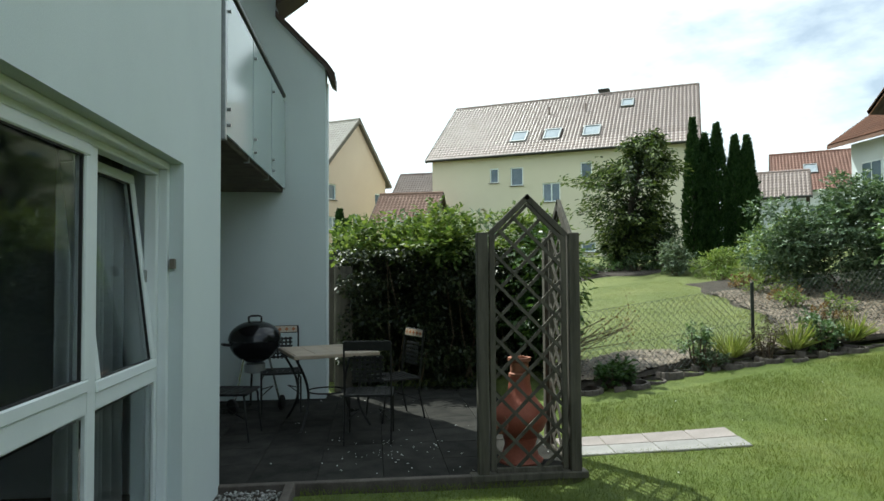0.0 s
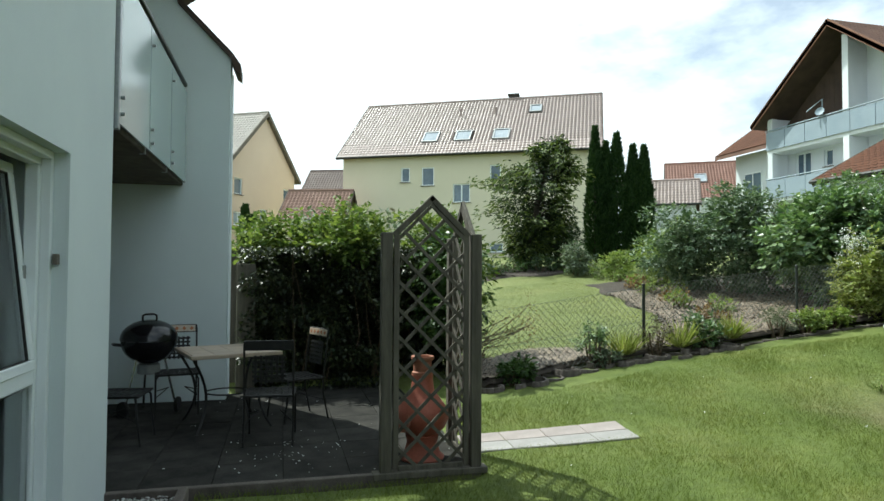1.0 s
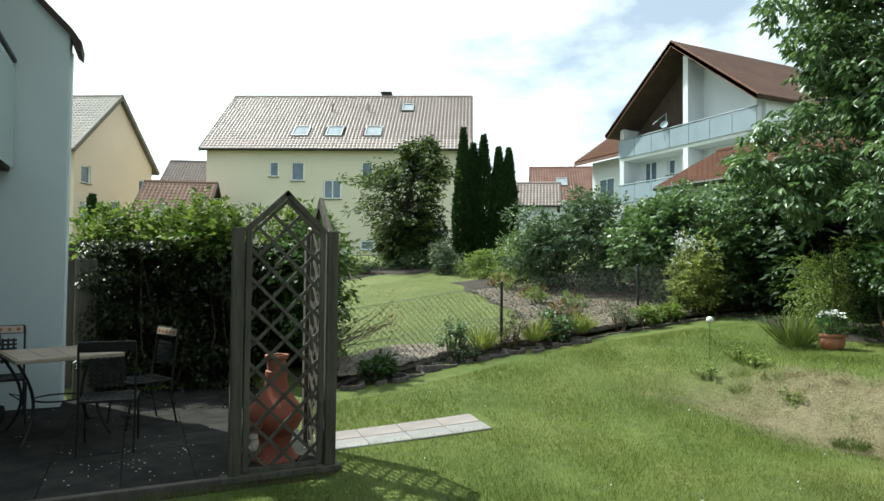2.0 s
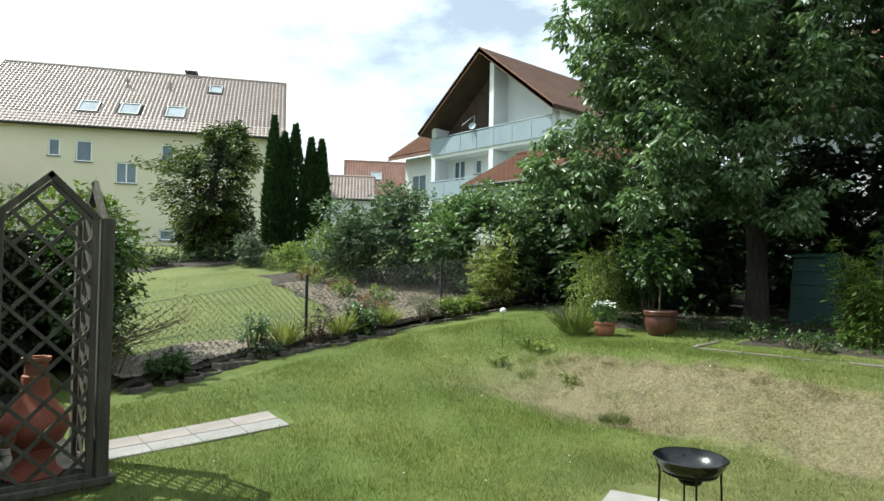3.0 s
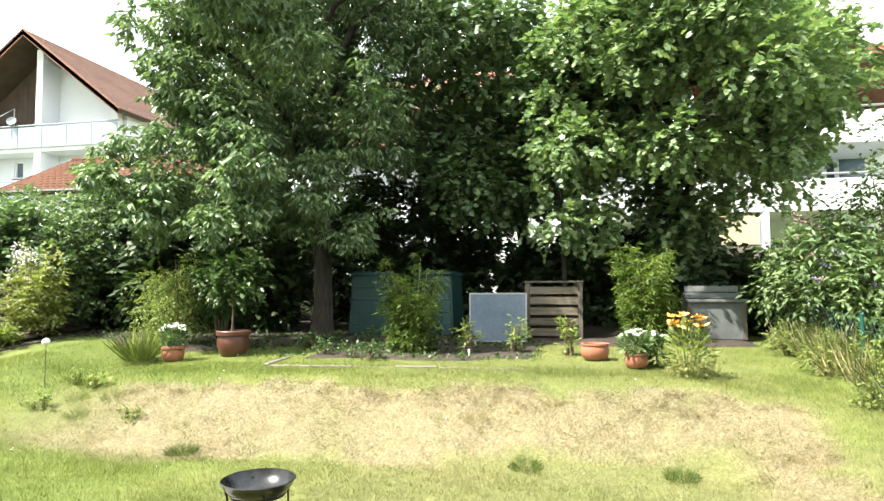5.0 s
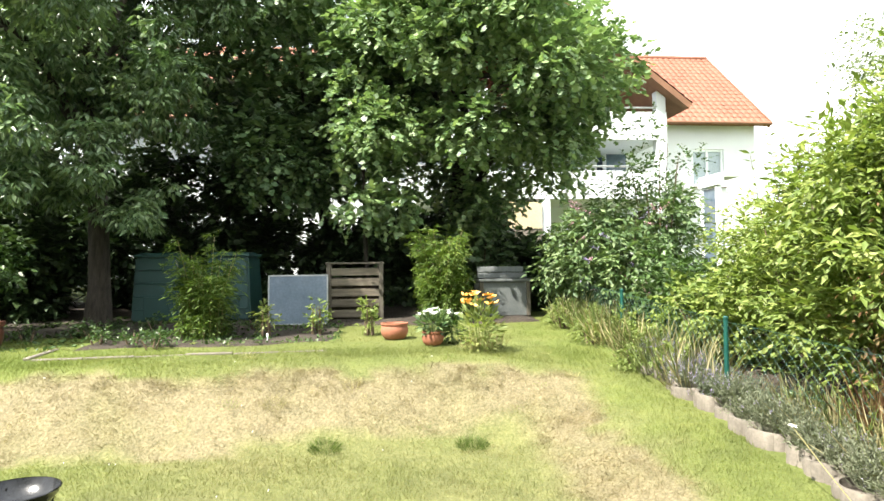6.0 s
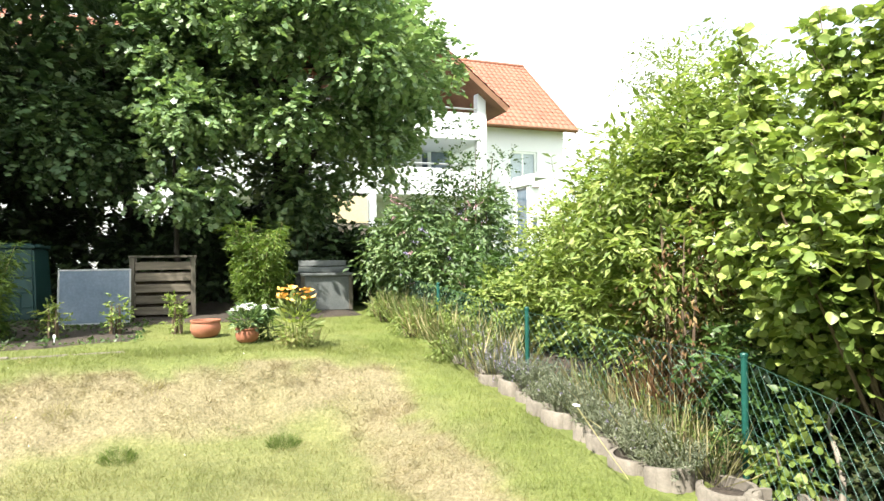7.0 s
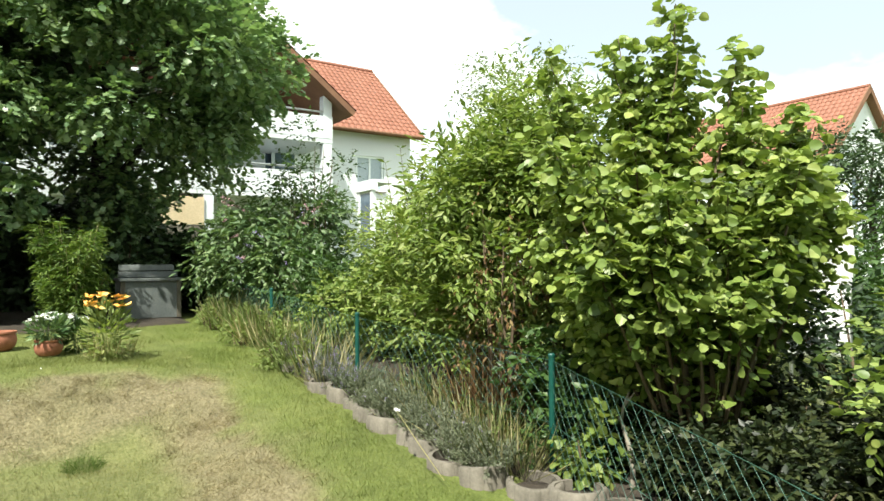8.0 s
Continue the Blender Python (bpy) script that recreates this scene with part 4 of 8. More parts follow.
def iron_chair(m):
    t = thing("garden_chair", (0, 0, 0), "black iron garden chair with rust mosaic back rail", "chair", group="chairs round the garden table")
    # faces -y; back at +y
    w, d, sh, bh = 0.21, 0.20, 0.43, 0.92
    for s in (-1, 1):
        part("back_leg", sweep(B(), [(s * w, d + 0.06, 0), (s * w, d, sh * 0.6), (s * w, d, sh), (s * w, d + 0.05, bh - 0.05), (s * (w - 0.005), d + 0.06, bh)], 0.010, 6), M["iron"], t, smooth=True)
        part("front_leg", sweep(B(), [(s * w, -d - 0.03, 0), (s * w, -d, sh * 0.55), (s * w, -d + 0.01, sh - 0.05), (s * (w - 0.03), -d + 0.03, sh)], 0.010, 6), M["iron"], t, smooth=True)
        part("stretcher", sweep(B(), [(s * w, d + 0.01, 0.2), (s * w * 0.4, 0, 0.27), (s * w, -d - 0.01, 0.2)], 0.006, 5), M["iron"], t, smooth=True)
    part("seat_frame", boxes(((0, d, sh), (2 * w + 0.02, 0.02, 0.02)), ((0, -d, sh), (2 * w + 0.02, 0.02, 0.02)), ((w, 0, sh), (0.02, 2 * d, 0.02)), ((-w, 0, sh), (0.02, 2 * d, 0.02)), bevel=0.003), M["iron"], t)
    for k in range(7):
        u = -w + 2 * w * (k + 0.5) / 7
        part("seat_strip", box(B(), (u, 0, sh + 0.004), (0.026, 2 * d, 0.004)), M["iron"], t)
        part("seat_strip", box(B(), (0, -d + 2 * d * (k + 0.5) / 7, sh + 0.008), (2 * w, 0.026, 0.004)), M["iron"], t)
    tilt = pose(0, d + 0.028, 0.70, -7.5)
    for k in range(6):
        u = -w + 2 * w * (k + 0.5) / 6
        part("back_strip", box(B(), (u * 0.66, 0, -0.03), (0.022, 0.004, 0.25)), M["iron"], t).matrix_basis = tilt
        part("back_strip", box(B(), (0, -0.004, -0.155 + 0.25 * (k + 0.5) / 6), (2 * w * 0.68, 0.004, 0.022)), M["iron"], t).matrix_basis = tilt
    rail = part("back_rail", box(B(), (0, 0, 0.185), (2 * w - 0.01, 0.014, 0.088), bevel=0.003), M["iron"], t)
    rail.matrix_basis = tilt
    inlay = part("mosaic", box(B(), (0, -0.009, 0.185), (2 * w - 0.03, 0.005, 0.070)), M["mosaic_cream"], t, "cream tile inlay")
    inlay.matrix_basis = tilt
    for k in range(5):
        dm = part("mosaic_diamond", box(B(), ((k - 2) * 0.077, -0.0125, 0.185), (0.032, 0.004, 0.032), ry=45), M["mosaic_red"], t, "rust diamond")
        dm.matrix_basis = tilt
    t.matrix_basis = m
    return t


chair = iron_chair(pose(-1.07, 7.38, 0.025, 0, 0, 10))
for x, y, a in ((-1.36, 6.20, 84), (-0.06, 5.98, 176), (0.19, 6.82, -66)):
    copy_thing(chair, pose(x, y, 0.025, 0, 0, a))


def kettle_grill():
    t = thing("kettle_grill", (-1.36, 7.42, 0.025), "black enamel kettle grill on chrome legs", "grill", rz=20)
    c = 0.79
    bowl = [(0.285 * math.cos(a), c - 0.01 + 0.25 * math.sin(a)) for a in np.linspace(-math.pi / 2, 0, 9)]
    part("bowl", lathe(B(), [(max(r, 0), z) for r, z in bowl] + [(0.275, c - 0.01), (0, c - 0.02)], 32), M["enamel"], t, smooth=True)
    lid = [(0.293, c)] + [(0.29 * math.cos(a), c + 0.012 + 0.20 * math.sin(a)) for a in np.linspace(0.05, math.pi / 2, 9)]
    lidp = part("lid", lathe(B(), [(0, c + 0.003)] + [(max(r, 0.0), z) for r, z in lid], 32), M["enamel"], t, smooth=True)
    h = part("lid_handle", sweep(B(), [(-0.07, 0, c + 0.205), (-0.07, 0, c + 0.255), (-0.04, 0, c + 0.268), (0.04, 0, c + 0.268), (0.07, 0, c + 0.255), (0.07, 0, c + 0.205)], 0.012, 8), M["iron"], lidp, smooth=True)
    part("lid_vent", lathe(B(), [(0, c + 0.17), (0.035, c + 0.17), (0.035, c + 0.195), (0, c + 0.20)], 16, (0.0, 0.13, 0)), M["steel"], lidp)
    part("ash_pan", lathe(B(), [(0, 0.42), (0.10, 0.42), (0.115, 0.43), (0.115, 0.52), (0.10, 0.53), (0, 0.53)], 24), M["steel"], t, "aluminium ash catcher", smooth=True)
    for k in range(3):
        a = math.radians(90 + 120 * k)
        part("leg", sweep(B(), [(0.16 * math.cos(a), 0.16 * math.sin(a), 0.60), (0.29 * math.cos(a), 0.29 * math.sin(a), 0.09 if k else 0.0)], 0.012, 8), M["chrome"], t, smooth=True)
        if k:
            bm = lathe(B(), [(0, -0.02), (0.075, -0.02), (0.085, -0.01), (0.085, 0.01), (0.075, 0.02), (0, 0.02)], 20)
            bmesh.ops.transform(bm, matrix=pose(0.31 * math.cos(a), 0.31 * math.sin(a), 0.085, 0, 90, math.degrees(a)), verts=bm.verts)
            part("wheel", bm, M["iron"], t, smooth=True)
    part("side_handle", sweep(B(), [(-0.28, -0.06, c - 0.05), (-0.35, -0.06, c - 0.04), (-0.35, 0.06, c - 0.04), (-0.28, 0.06, c - 0.05)], 0.012, 8), M["iron"], t, smooth=True)


kettle_grill()


# ---- lawn furniture and paths ----
def fire_bowl():
    x, y = 3.97, 1.66
    t = thing("fire_bowl", (x, y, gz(x, y)), "black steel fire bowl on thin legs", "fire bowl")
    z = 0.434 - gz(x, y)
    part("bowl", lathe(B(), [(0, z - 0.105), (0.10, z - 0.10), (0.165, z - 0.075), (0.20, z - 0.03), (0.212, z), (0.218, z + 0.004), (0.212, z + 0.008)], 40), M["enamel"], t, smooth=True)
    part("bowl_lining", lathe(B(), [(0, z - 0.10), (0.095, z - 0.095), (0.16, z - 0.07), (0.195, z - 0.027), (0.211, z + 0.006)], 40), M["bowl_inside"], t, "worn grey steel lining", smooth=True)
    ring = [(0.155 * math.cos(a), 0.155 * math.sin(a), z - 0.085) for a in np.linspace(0, 2 * math.pi, 33)]
    part("support_ring", sweep(B(), ring, 0.006, 5, False), M["iron"], t)
    for k in range(4):
        a = math.radians(38 + 90 * k)
        part("leg", sweep(B(), [(0.19 * math.cos(a), 0.19 * math.sin(a), z - 0.03), (0.175 * math.cos(a), 0.175 * math.sin(a), z - 0.09), (0.185 * math.cos(a), 0.185 * math.sin(a), 0.0)], 0.0065, 6), M["iron"], t, smooth=True)
    part("ash_tray", lathe(B(), [(0, z - 0.15), (0.06, z - 0.15), (0.07, z - 0.135), (0, z - 0.13)], 20), M["iron"], t)


fire_bowl()


def slab(x, y, sx, sy, rz, mat, label):
    t = box(B(), (0, 0, 0), (sx, sy, 0.05), bevel=0.006)
    s = part("paving_slab", t, M[mat])
    tx, ty = (gz(x + 0.2, y) - gz(x - 0.2, y)) / 0.4, (gz(x, y + 0.2) - gz(x, y - 0.2)) / 0.4
    s.matrix_basis = pose(x, y, gz(x, y) - 0.026, math.degrees(ty), -math.degrees(tx), rz)
    return tagged(s, label, "paving slab", "slabs in the lawn")


for k in range(4):
    for j, mt in enumerate(("slab_pale", "slab_pink")):
        slab(1.83 + 0.405 * k, 5.37 + 0.235 * j - 0.012 * k, 0.40, 0.23, -2, mt, ("pale" if j == 0 else "pinkish") + " concrete slab set in the lawn")
slab(4.10, 2.12, 0.40, 0.40, 20, "slab_pale", "pale concrete slab under the fire bowl")
slab(4.24, 1.73, 0.40, 0.40, 20, "slab_pink", "pinkish concrete slab under the fire bowl")


def plant_ring(seg=41):
    """A concrete planting ring, open at one side where the next one fits."""
    ri, h = 0.140, 0.22
    bm = B()
    a0 = radians(28)
    an = np.linspace(a0, 2 * math.pi - a0, seg)
    cols = []
    for i, a in enumerate(an):
        c, s = math.cos(a), math.sin(a)
        ro = 0.183 if i % 4 else 0.170
        cols.append([bm.verts.new((r * c, r * s, z)) for r, z in ((ro, 0), (ro, h - 0.015), (ro - 0.012, h), (ri, h), (ri, 0))])
    for p, q in zip(cols, cols[1:]):
        for k in range(5):
            bm.faces.new((p[k], q[k], q[(k + 1) % 5], p[(k + 1) % 5]))
    bm.faces.new(cols[0])
    bm.faces.new(cols[-1][::-1])
    return bm


def ring_row(points, mat, label, group, sink):
    base = None
    for i, (x, y, a) in enumerate(points):
        m = pose(x, y, gz(x, y) - sink - 0.018 * math.sin(i * 2.7), 3 * math.sin(i * 1.9), 3 * math.cos(i * 3.1), a)
        if base is None:
            base = thing("planting_ring", (0, 0, 0), label, "planting ring", group=group)
            part("ring_wall", plant_ring(), M[mat], base, smooth=True)
            part("soil_fill", lathe(B(), [(0, 0.166), (0.06, 0.170), (0.139, 0.158), (0.139, 0.05)], 16), M["soil"], base)
            base.matrix_basis = m
        else:
            copy_thing(base, m)


RIGHT_ROW = [(2.54 + 0.295 * k + 0.02 * math.sin(k * 3.3), -3.11 + 0.035 * math.sin(k * 1.7) - 0.42 * max(0.0, 1.25 - 0.295 * k), 70 * math.sin(k * 2.1)) for k in range(16)]
ring_row(RIGHT_ROW, "concrete", "weathered concrete planting ring beside the lawn", "rings along the green fence", 0.135)


def left_line(x):
    """Front of the neighbour's ring border."""
    return 7.22 + 0.55 * ss((x - 2.6) / 1.6) + 0.12 * max(0.0, x - 5.6)


LEFT_ROW = [(2.45 + 0.29 * k, left_line(2.45 + 0.29 * k) - 0.03 + 0.045 * math.sin(k * 2.3), 180 + 60 * math.sin(k * 1.3)) for k in range(14)]
ring_row(LEFT_ROW, "concrete_dark", "brown weathered concrete planting ring at the border", "rings along the dark fence", 0.185)


def lawn_edging():
    """A low line of worn edging stones where the rings end."""
    e = thing("lawn_edging", (0, 0, 0), "low worn edging stones along the mulch", "edging", kind="structure")
    r = random.Random(9)
    for k in range(16):
        x = 6.45 + 0.27 * k
        y = left_line(x) - 0.05
        part("edging_stone", box(B(), (x, y + r.uniform(-0.02, 0.02), gz(x, y) - 0.012 + r.uniform(-0.015, 0.01)), (0.26, 0.06, 0.07), rz=7 + r.uniform(-5, 5), bevel=0.012), M["concrete_dark"], e)


lawn_edging()


# ---- fences ----
def chain_fence(name, posts, tops, height, mat, wire, label, cell, r_wire):
    f = thing(name, (0, 0, 0), label, "fence", kind="structure")
    for (x, y), z in zip(posts, tops):
        g = gz(x, y)
        p = part("post", sweep(B(), [(x, y, g - 0.1), (x, y, z)], 0.022, 10), M[mat], f, smooth=True)
        part("post_cap", lathe(B(), [(0, 0.012), (0.018, 0.008), (0.025, 0.0), (0.025, -0.015)], 10, (x, y, z)), M[mat], p)
    rng = np.random.default_rng(3)
    for (a, za), (b, zb) in zip(zip(posts, tops), zip(posts[1:], tops[1:])):
        a, b = np.array(a), np.array(b)
        L = np.linalg.norm(b - a)
        n = int((L + height) / cell) + 1
        vs, fs = [], []
        for s in (1, -1):
            for k in range(n):
                u0 = k * cell - (height if s > 0 else 0)
                u1 = u0 + height
                c0, c1 = max(u0, 0), min(u1, L)
                if c1 - c0 < 0.01:
                    continue
                for q0, q1 in ((c0, c1),):
                    w0, w1 = ((q0 - u0) if s > 0 else (u1 - q0)), ((q1 - u0) if s > 0 else (u1 - q1))
                    P = []
                    for q, w in ((q0, w0), (q1, w1)):
                        xy = a + (b - a) * q / L
                        zt = za + (zb - za) * q / L - 0.04
                        P.append(np.array([*xy, zt - height + w]))
                    d = unit(P[1] - P[0])
                    e1 = unit(np.cross(d, (0.3, 0.5, 0.8)))
                    e2 = np.cross(d, e1)
                    o = len(vs)
                    for p in P:
                        for k3 in range(3):
                            an = 2.094 * k3
                            vs.append(p + (e1 * math.cos(an) + e2 * math.sin(an)) * r_wire)
                    fs += [(o + i, o + (i + 1) % 3, o + 3 + (i + 1) % 3, o + 3 + i) for i in range(3)]
        put_mesh("wire_mesh", vs, fs, M[wire], f)
        for w in (0.02, height * 0.5, height):
            pa, pb = (*a, za - 0.04 - height + w), (*b, zb - 0.04 - height + w)
            part("tension_wire", sweep(B(), [pa, pb], r_wire * 1.2, 4), M[wire], f)
    return f


chain_fence("fence_left", [(2.1, 7.45), (4.96, 7.95), (7.98, 8.43), (11.6, 9.2)], [1.05, 1.40, 1.69, 1.95], 0.95, "fence_dark", "fence_grey", "dark wire mesh fence on thin posts", 0.092, 0.0026)
chain_fence("fence_right", [(0.85, -2.48), (3.57, -3.60), (5.85, -3.27), (8.4, -3.32), (11.4, -3.4)], [0.80, 0.93, 1.09, 1.25, 1.4], 0.85, "fence_green", "fence_wire", "green coated wire mesh fence with posts", 0.115, 0.0016)


# ---- things on the upper lawn ----
def kerb_frame():
    k = thing("bed_kerb", (0, 0, 0), "low concrete kerb round a planting bed", "kerb", kind="structure")
    r = random.Random(5)
    a, b = Vector((7.98, 3.61, 0)), Vector((8.24, 0.40, 0))
    n = 6
    for i in range(n):
        p, q = a.lerp(b, i / n), a.lerp(b, (i + 1) / n)
        c = (p + q) / 2
        part("kerbstone", box(B(), (c.x + r.uniform(-0.012, 0.012), c.y, gz(c.x, c.y) - 0.072 + r.uniform(-0.012, 0.008)), (0.07, (q - p).length - 0.012, 0.14), rz=math.degrees(math.atan2(q.y - p.y, q.x - p.x)) - 90 + r.uniform(-1, 1), bevel=0.01), M["concrete"], k)
    part("kerbstone", box(B(), (8.45, 3.72, gz(8.45, 3.7) - 0.07), (0.9, 0.07, 0.14), rz=6, bevel=0.01), M["concrete"], k)


kerb_frame()


def bed(name, fn, label, lift=0.012, nx=30, ny=24, mat="soil"):
    """A bed of soil that follows the ground; fn bends its outline."""
    u, v = np.meshgrid(np.linspace(0, 1, nx), np.linspace(0, 1, ny))
    X, Y = fn(u, v)
    Z = ground_z(X, Y) + lift + 0.02 * (stains(X, Y, 9, 21) - 0.5) - 0.05 * (np.abs(u - 0.5) > 0.495) - 0.05 * (np.abs(v - 0.5) > 0.495)
    i = np.arange(X.size).reshape(X.shape)
    f = np.stack([i[:-1, :-1], i[:-1, 1:], i[1:, 1:], i[1:, :-1]], -1).reshape(-1, 4)
    ob = put_mesh(name, np.stack([X, Y, Z], -1).reshape(-1, 3), f, M[mat])
    ob.data.shade_smooth()
    return tagged(ob, label, "planting bed", kind="structure"), X, Y


def strip_width(x):
    """How deep the mulch lies behind the ring border."""
    return 1.2 - 0.7 * ss((x - 3.3) / 1.2) + 0.5 * ss((x - 7.0) / 1.5)


bed("hedge_bed", lambda u, v: (-0.5 + 13.0 * u, -6.2 + (2.55 + 0.35 * np.sin(3.14 * np.clip((13.0 * u - 2.6) / 2.4, 0, 1))) * v + 0.06 * np.sin(u * 40)), "bare dark soil under the fence shrubs", nx=80)
bed("planting_bed", lambda u, v: (8.75 + 2.7 * u + 0.1 * np.sin(v * 11), 0.3 + 3.3 * v), "dark soil bed behind the concrete kerb", lift=-0.004)
bed("shade_bed", lambda u, v: (9.4 + 6.5 * u + 0.5 * np.sin(v * 9), 3.2 + 5.6 * v), "bare dark soil under the trees", nx=40)
bed("rear_bed", lambda u, v: (10.6 + 5 * u, -3.0 + 6.6 * v), "bare dark soil behind the compost bins", nx=40)
_, bx, by = bed("mulch_strip", lambda u, v: (2.35 + 9.4 * u, 7.25 + 0.62 * ss((2.35 + 9.4 * u - 2.6) / 1.6) + 0.12 * np.clip(9.4 * u - 3.2, 0, 9) + (strip_width(2.35 + 9.4 * u) + 0.10 * np.sin(u * 17)) * v), "bark mulch strip behind the ring border", lift=0.10, nx=80)
bed("mulch_island", lambda u, v: (lawn_border(8.5 + 6.8 * v) + (13.5 - lawn_border(8.5 + 6.8 * v)) * u + 0.12 * np.sin(v * 23), 8.5 + 6.8 * v + 0.12 * 7 * u), "bark mulch bed with flowering plants", lift=0.03, nx=60)
bed("far_bed", lambda u, v: (4.2 + 4.5 * u, 18.0 + 2.6 * v + 0.25 * np.sin(u * 14)), "dark soil bed at the end of the neighbouring lawn", lift=0.02, nx=40)


def bark_chips():
    r = np.random.default_rng(8)
    n = 13000
    u, v = r.random(n), r.random(n)
    x = 2.35 + 9.4 * u ** 1.2
    y = 7.3 + 0.62 * ss((x - 2.6) / 1.6) + 0.12 * np.clip(x - 5.55, 0, 9) + strip_width(x) * v
    a = pebbles("bark_mulch", r, np.c_[x, y, ground_z(x, y) + 0.115], 0.033, M["chips"], 0.35, True)
    tagged(a, "loose bark mulch chips", "mulch", kind="stuff")
    n = 15000
    y = 8.55 + 4.6 * r.random(n) ** 1.3
    x = lawn_border(y) + (11.8 - lawn_border(y)) * r.random(n)
    y = y + 0.12 * (x - 6)
    a = pebbles("bark_mulch", r, np.c_[x, y, ground_z(x, y) + 0.045], 0.033, M["chips"], 0.35, True)
    tagged(a, "loose bark mulch chips", "mulch", kind="stuff")


bark_chips()


def composter(x, y, rz):
    t = thing("compost_bin", (x, y, gz(x, y)), "dark green plastic compost bin with a lid", "compost bin", rz=rz, group="compost bins")
    h = 1.08
    bm = B()
    b = [(-0.40, -0.40), (0.40, -0.40), (0.40, 0.40), (-0.40, 0.40)]
    lo = [bm.verts.new((px, py, 0)) for px, py in b]
    hi = [bm.verts.new((px * 0.86, py * 0.86, h)) for px, py in b]
    bm.faces.new(lo[::-1]), bm.faces.new(hi)
    for i in range(4):
        bm.faces.new((lo[i], lo[(i + 1) % 4], hi[(i + 1) % 4], hi[i]))
    bmesh.ops.bevel(bm, geom=list(bm.edges), offset=0.03, segments=2, affect="EDGES")
    part("bin_body", bm, M["plastic_green"], t)
    for z in (0.2, 0.42, 0.64, 0.86):
        k = 1 - 0.14 * z / h
        part("rib", boxes(((-0.402 * k, 0, z), (0.02, 0.72 * k, 0.03)), bevel=0.006), M["plastic_green"], t)
    part("flap", boxes(((-0.398, 0, 0.24), (0.02, 0.40, 0.34)), bevel=0.006), M["plastic_green"], t)
    part("lid", boxes(((0, 0, h + 0.02), (0.74, 0.74, 0.05)), ((0, 0, h + 0.055), (0.6, 0.6, 0.03)), bevel=0.012), M["plastic_green"], t)


composter(12.0, 3.50, 4)
composter(12.0, 2.28, -6)


def sheet_board():
    x, y0, y1 = 10.77, 0.575, 1.513
    t = thing("leaning_board", (x, (y0 + y1) / 2, gz(x, 1)), "grey-blue sheet in a pale frame leaning upright", "board")
    w, h = y1 - y0, 0.80
    pan = part("sheet", box(B(), (0, 0, h / 2), (0.014, w - 0.02, h - 0.02)), M["panel_blue"], t)
    fr = part("board_frame", boxes(((0, 0, h - 0.012), (0.03, w, 0.024)), ((0, 0, 0.012), (0.03, w, 0.024)), ((0, w / 2 - 0.012, h / 2), (0.03, 0.024, h - 0.05)), ((0, -w / 2 + 0.012, h / 2), (0.03, 0.024, h - 0.05)), bevel=0.003), M["steel"], t)
    t.matrix_basis = pose(x, (y0 + y1) / 2, gz(x, 1), 0, 8, 2)
    bm = boxes(((0.35, 0, 0.33), (0.5, w * 0.8, 0.66)), bevel=0.02)
    s = part("storage_crate", bm, M["wood_dark"])
    s.matrix_basis = pose(x + 0.1, (y0 + y1) / 2, gz(x, 1), 0, 0, 2)
    tagged(s, "dark wooden crate behind the leaning board", "crate")


sheet_board()


def slat_crate():
    x, y = 11.75, 0.18
    t = thing("wooden_composter", (x, y, gz(x, y)), "slatted weathered wooden compost frame", "composter", rz=2)
    w, h, d = 0.88, 0.93, 0.8
    for sx in (-1, 1):
        for sy in (-1, 1):
            part("post", box(B(), (sx * d / 2, sy * w / 2, h / 2), (0.07, 0.07, h), bevel=0.005), M["wood_grey"], t)
    for k in range(5):
        z = 0.10 + k * 0.175
        for sx in (-1, 1):
            part("slat", box(B(), (sx * (d / 2 - 0.01), 0, z), (0.028, w - 0.075, 0.125), bevel=0.004), M["wood_brown"], t)
        for sy in (-1, 1):
            part("slat", box(B(), (0, sy * (w / 2 - 0.01), z), (d - 0.075, 0.028, 0.125), bevel=0.004), M["wood_brown"], t)
    part("top_board", box(B(), (-d / 2, 0, h + 0.015), (0.09, w + 0.1, 0.03), bevel=0.004), M["wood_grey"], t)
    part("compost_fill", box(B(), (0, 0, 0.35), (d - 0.1, w - 0.1, 0.7)), M["soil"], t)


slat_crate()


def grey_box():
    x, y = 11.78, -2.42
    t = thing("garden_chest", (x, y, gz(x, y)), "weathered grey garden chest with a raised back board", "chest", rz=0)
    w, h, d = 0.90, 0.60, 0.6
    part("chest_body", box(B(), (0, 0, h / 2), (d, w, h), bevel=0.01), M["chest_grey"], t)
    part("lid_edge", box(B(), (-0.02, 0, h + 0.02), (d + 0.05, w + 0.04, 0.045), bevel=0.006), M["chest_grey"], t)
    for k, z in enumerate((0.70, 0.81)):
        part("back_board", box(B(), (-0.02 + 0.03 * k, 0.02 * k, z), (0.035, w - 0.06 * k, 0.10), ry=10, bevel=0.005), M["chest_grey"], t)
    for s in (-1, 1):
        part("corner_batten", box(B(), (-d / 2 - 0.012, s * (w / 2 - 0.035), h / 2), (0.025, 0.07, h), bevel=0.004), M["wood_grey"], t)


grey_box()


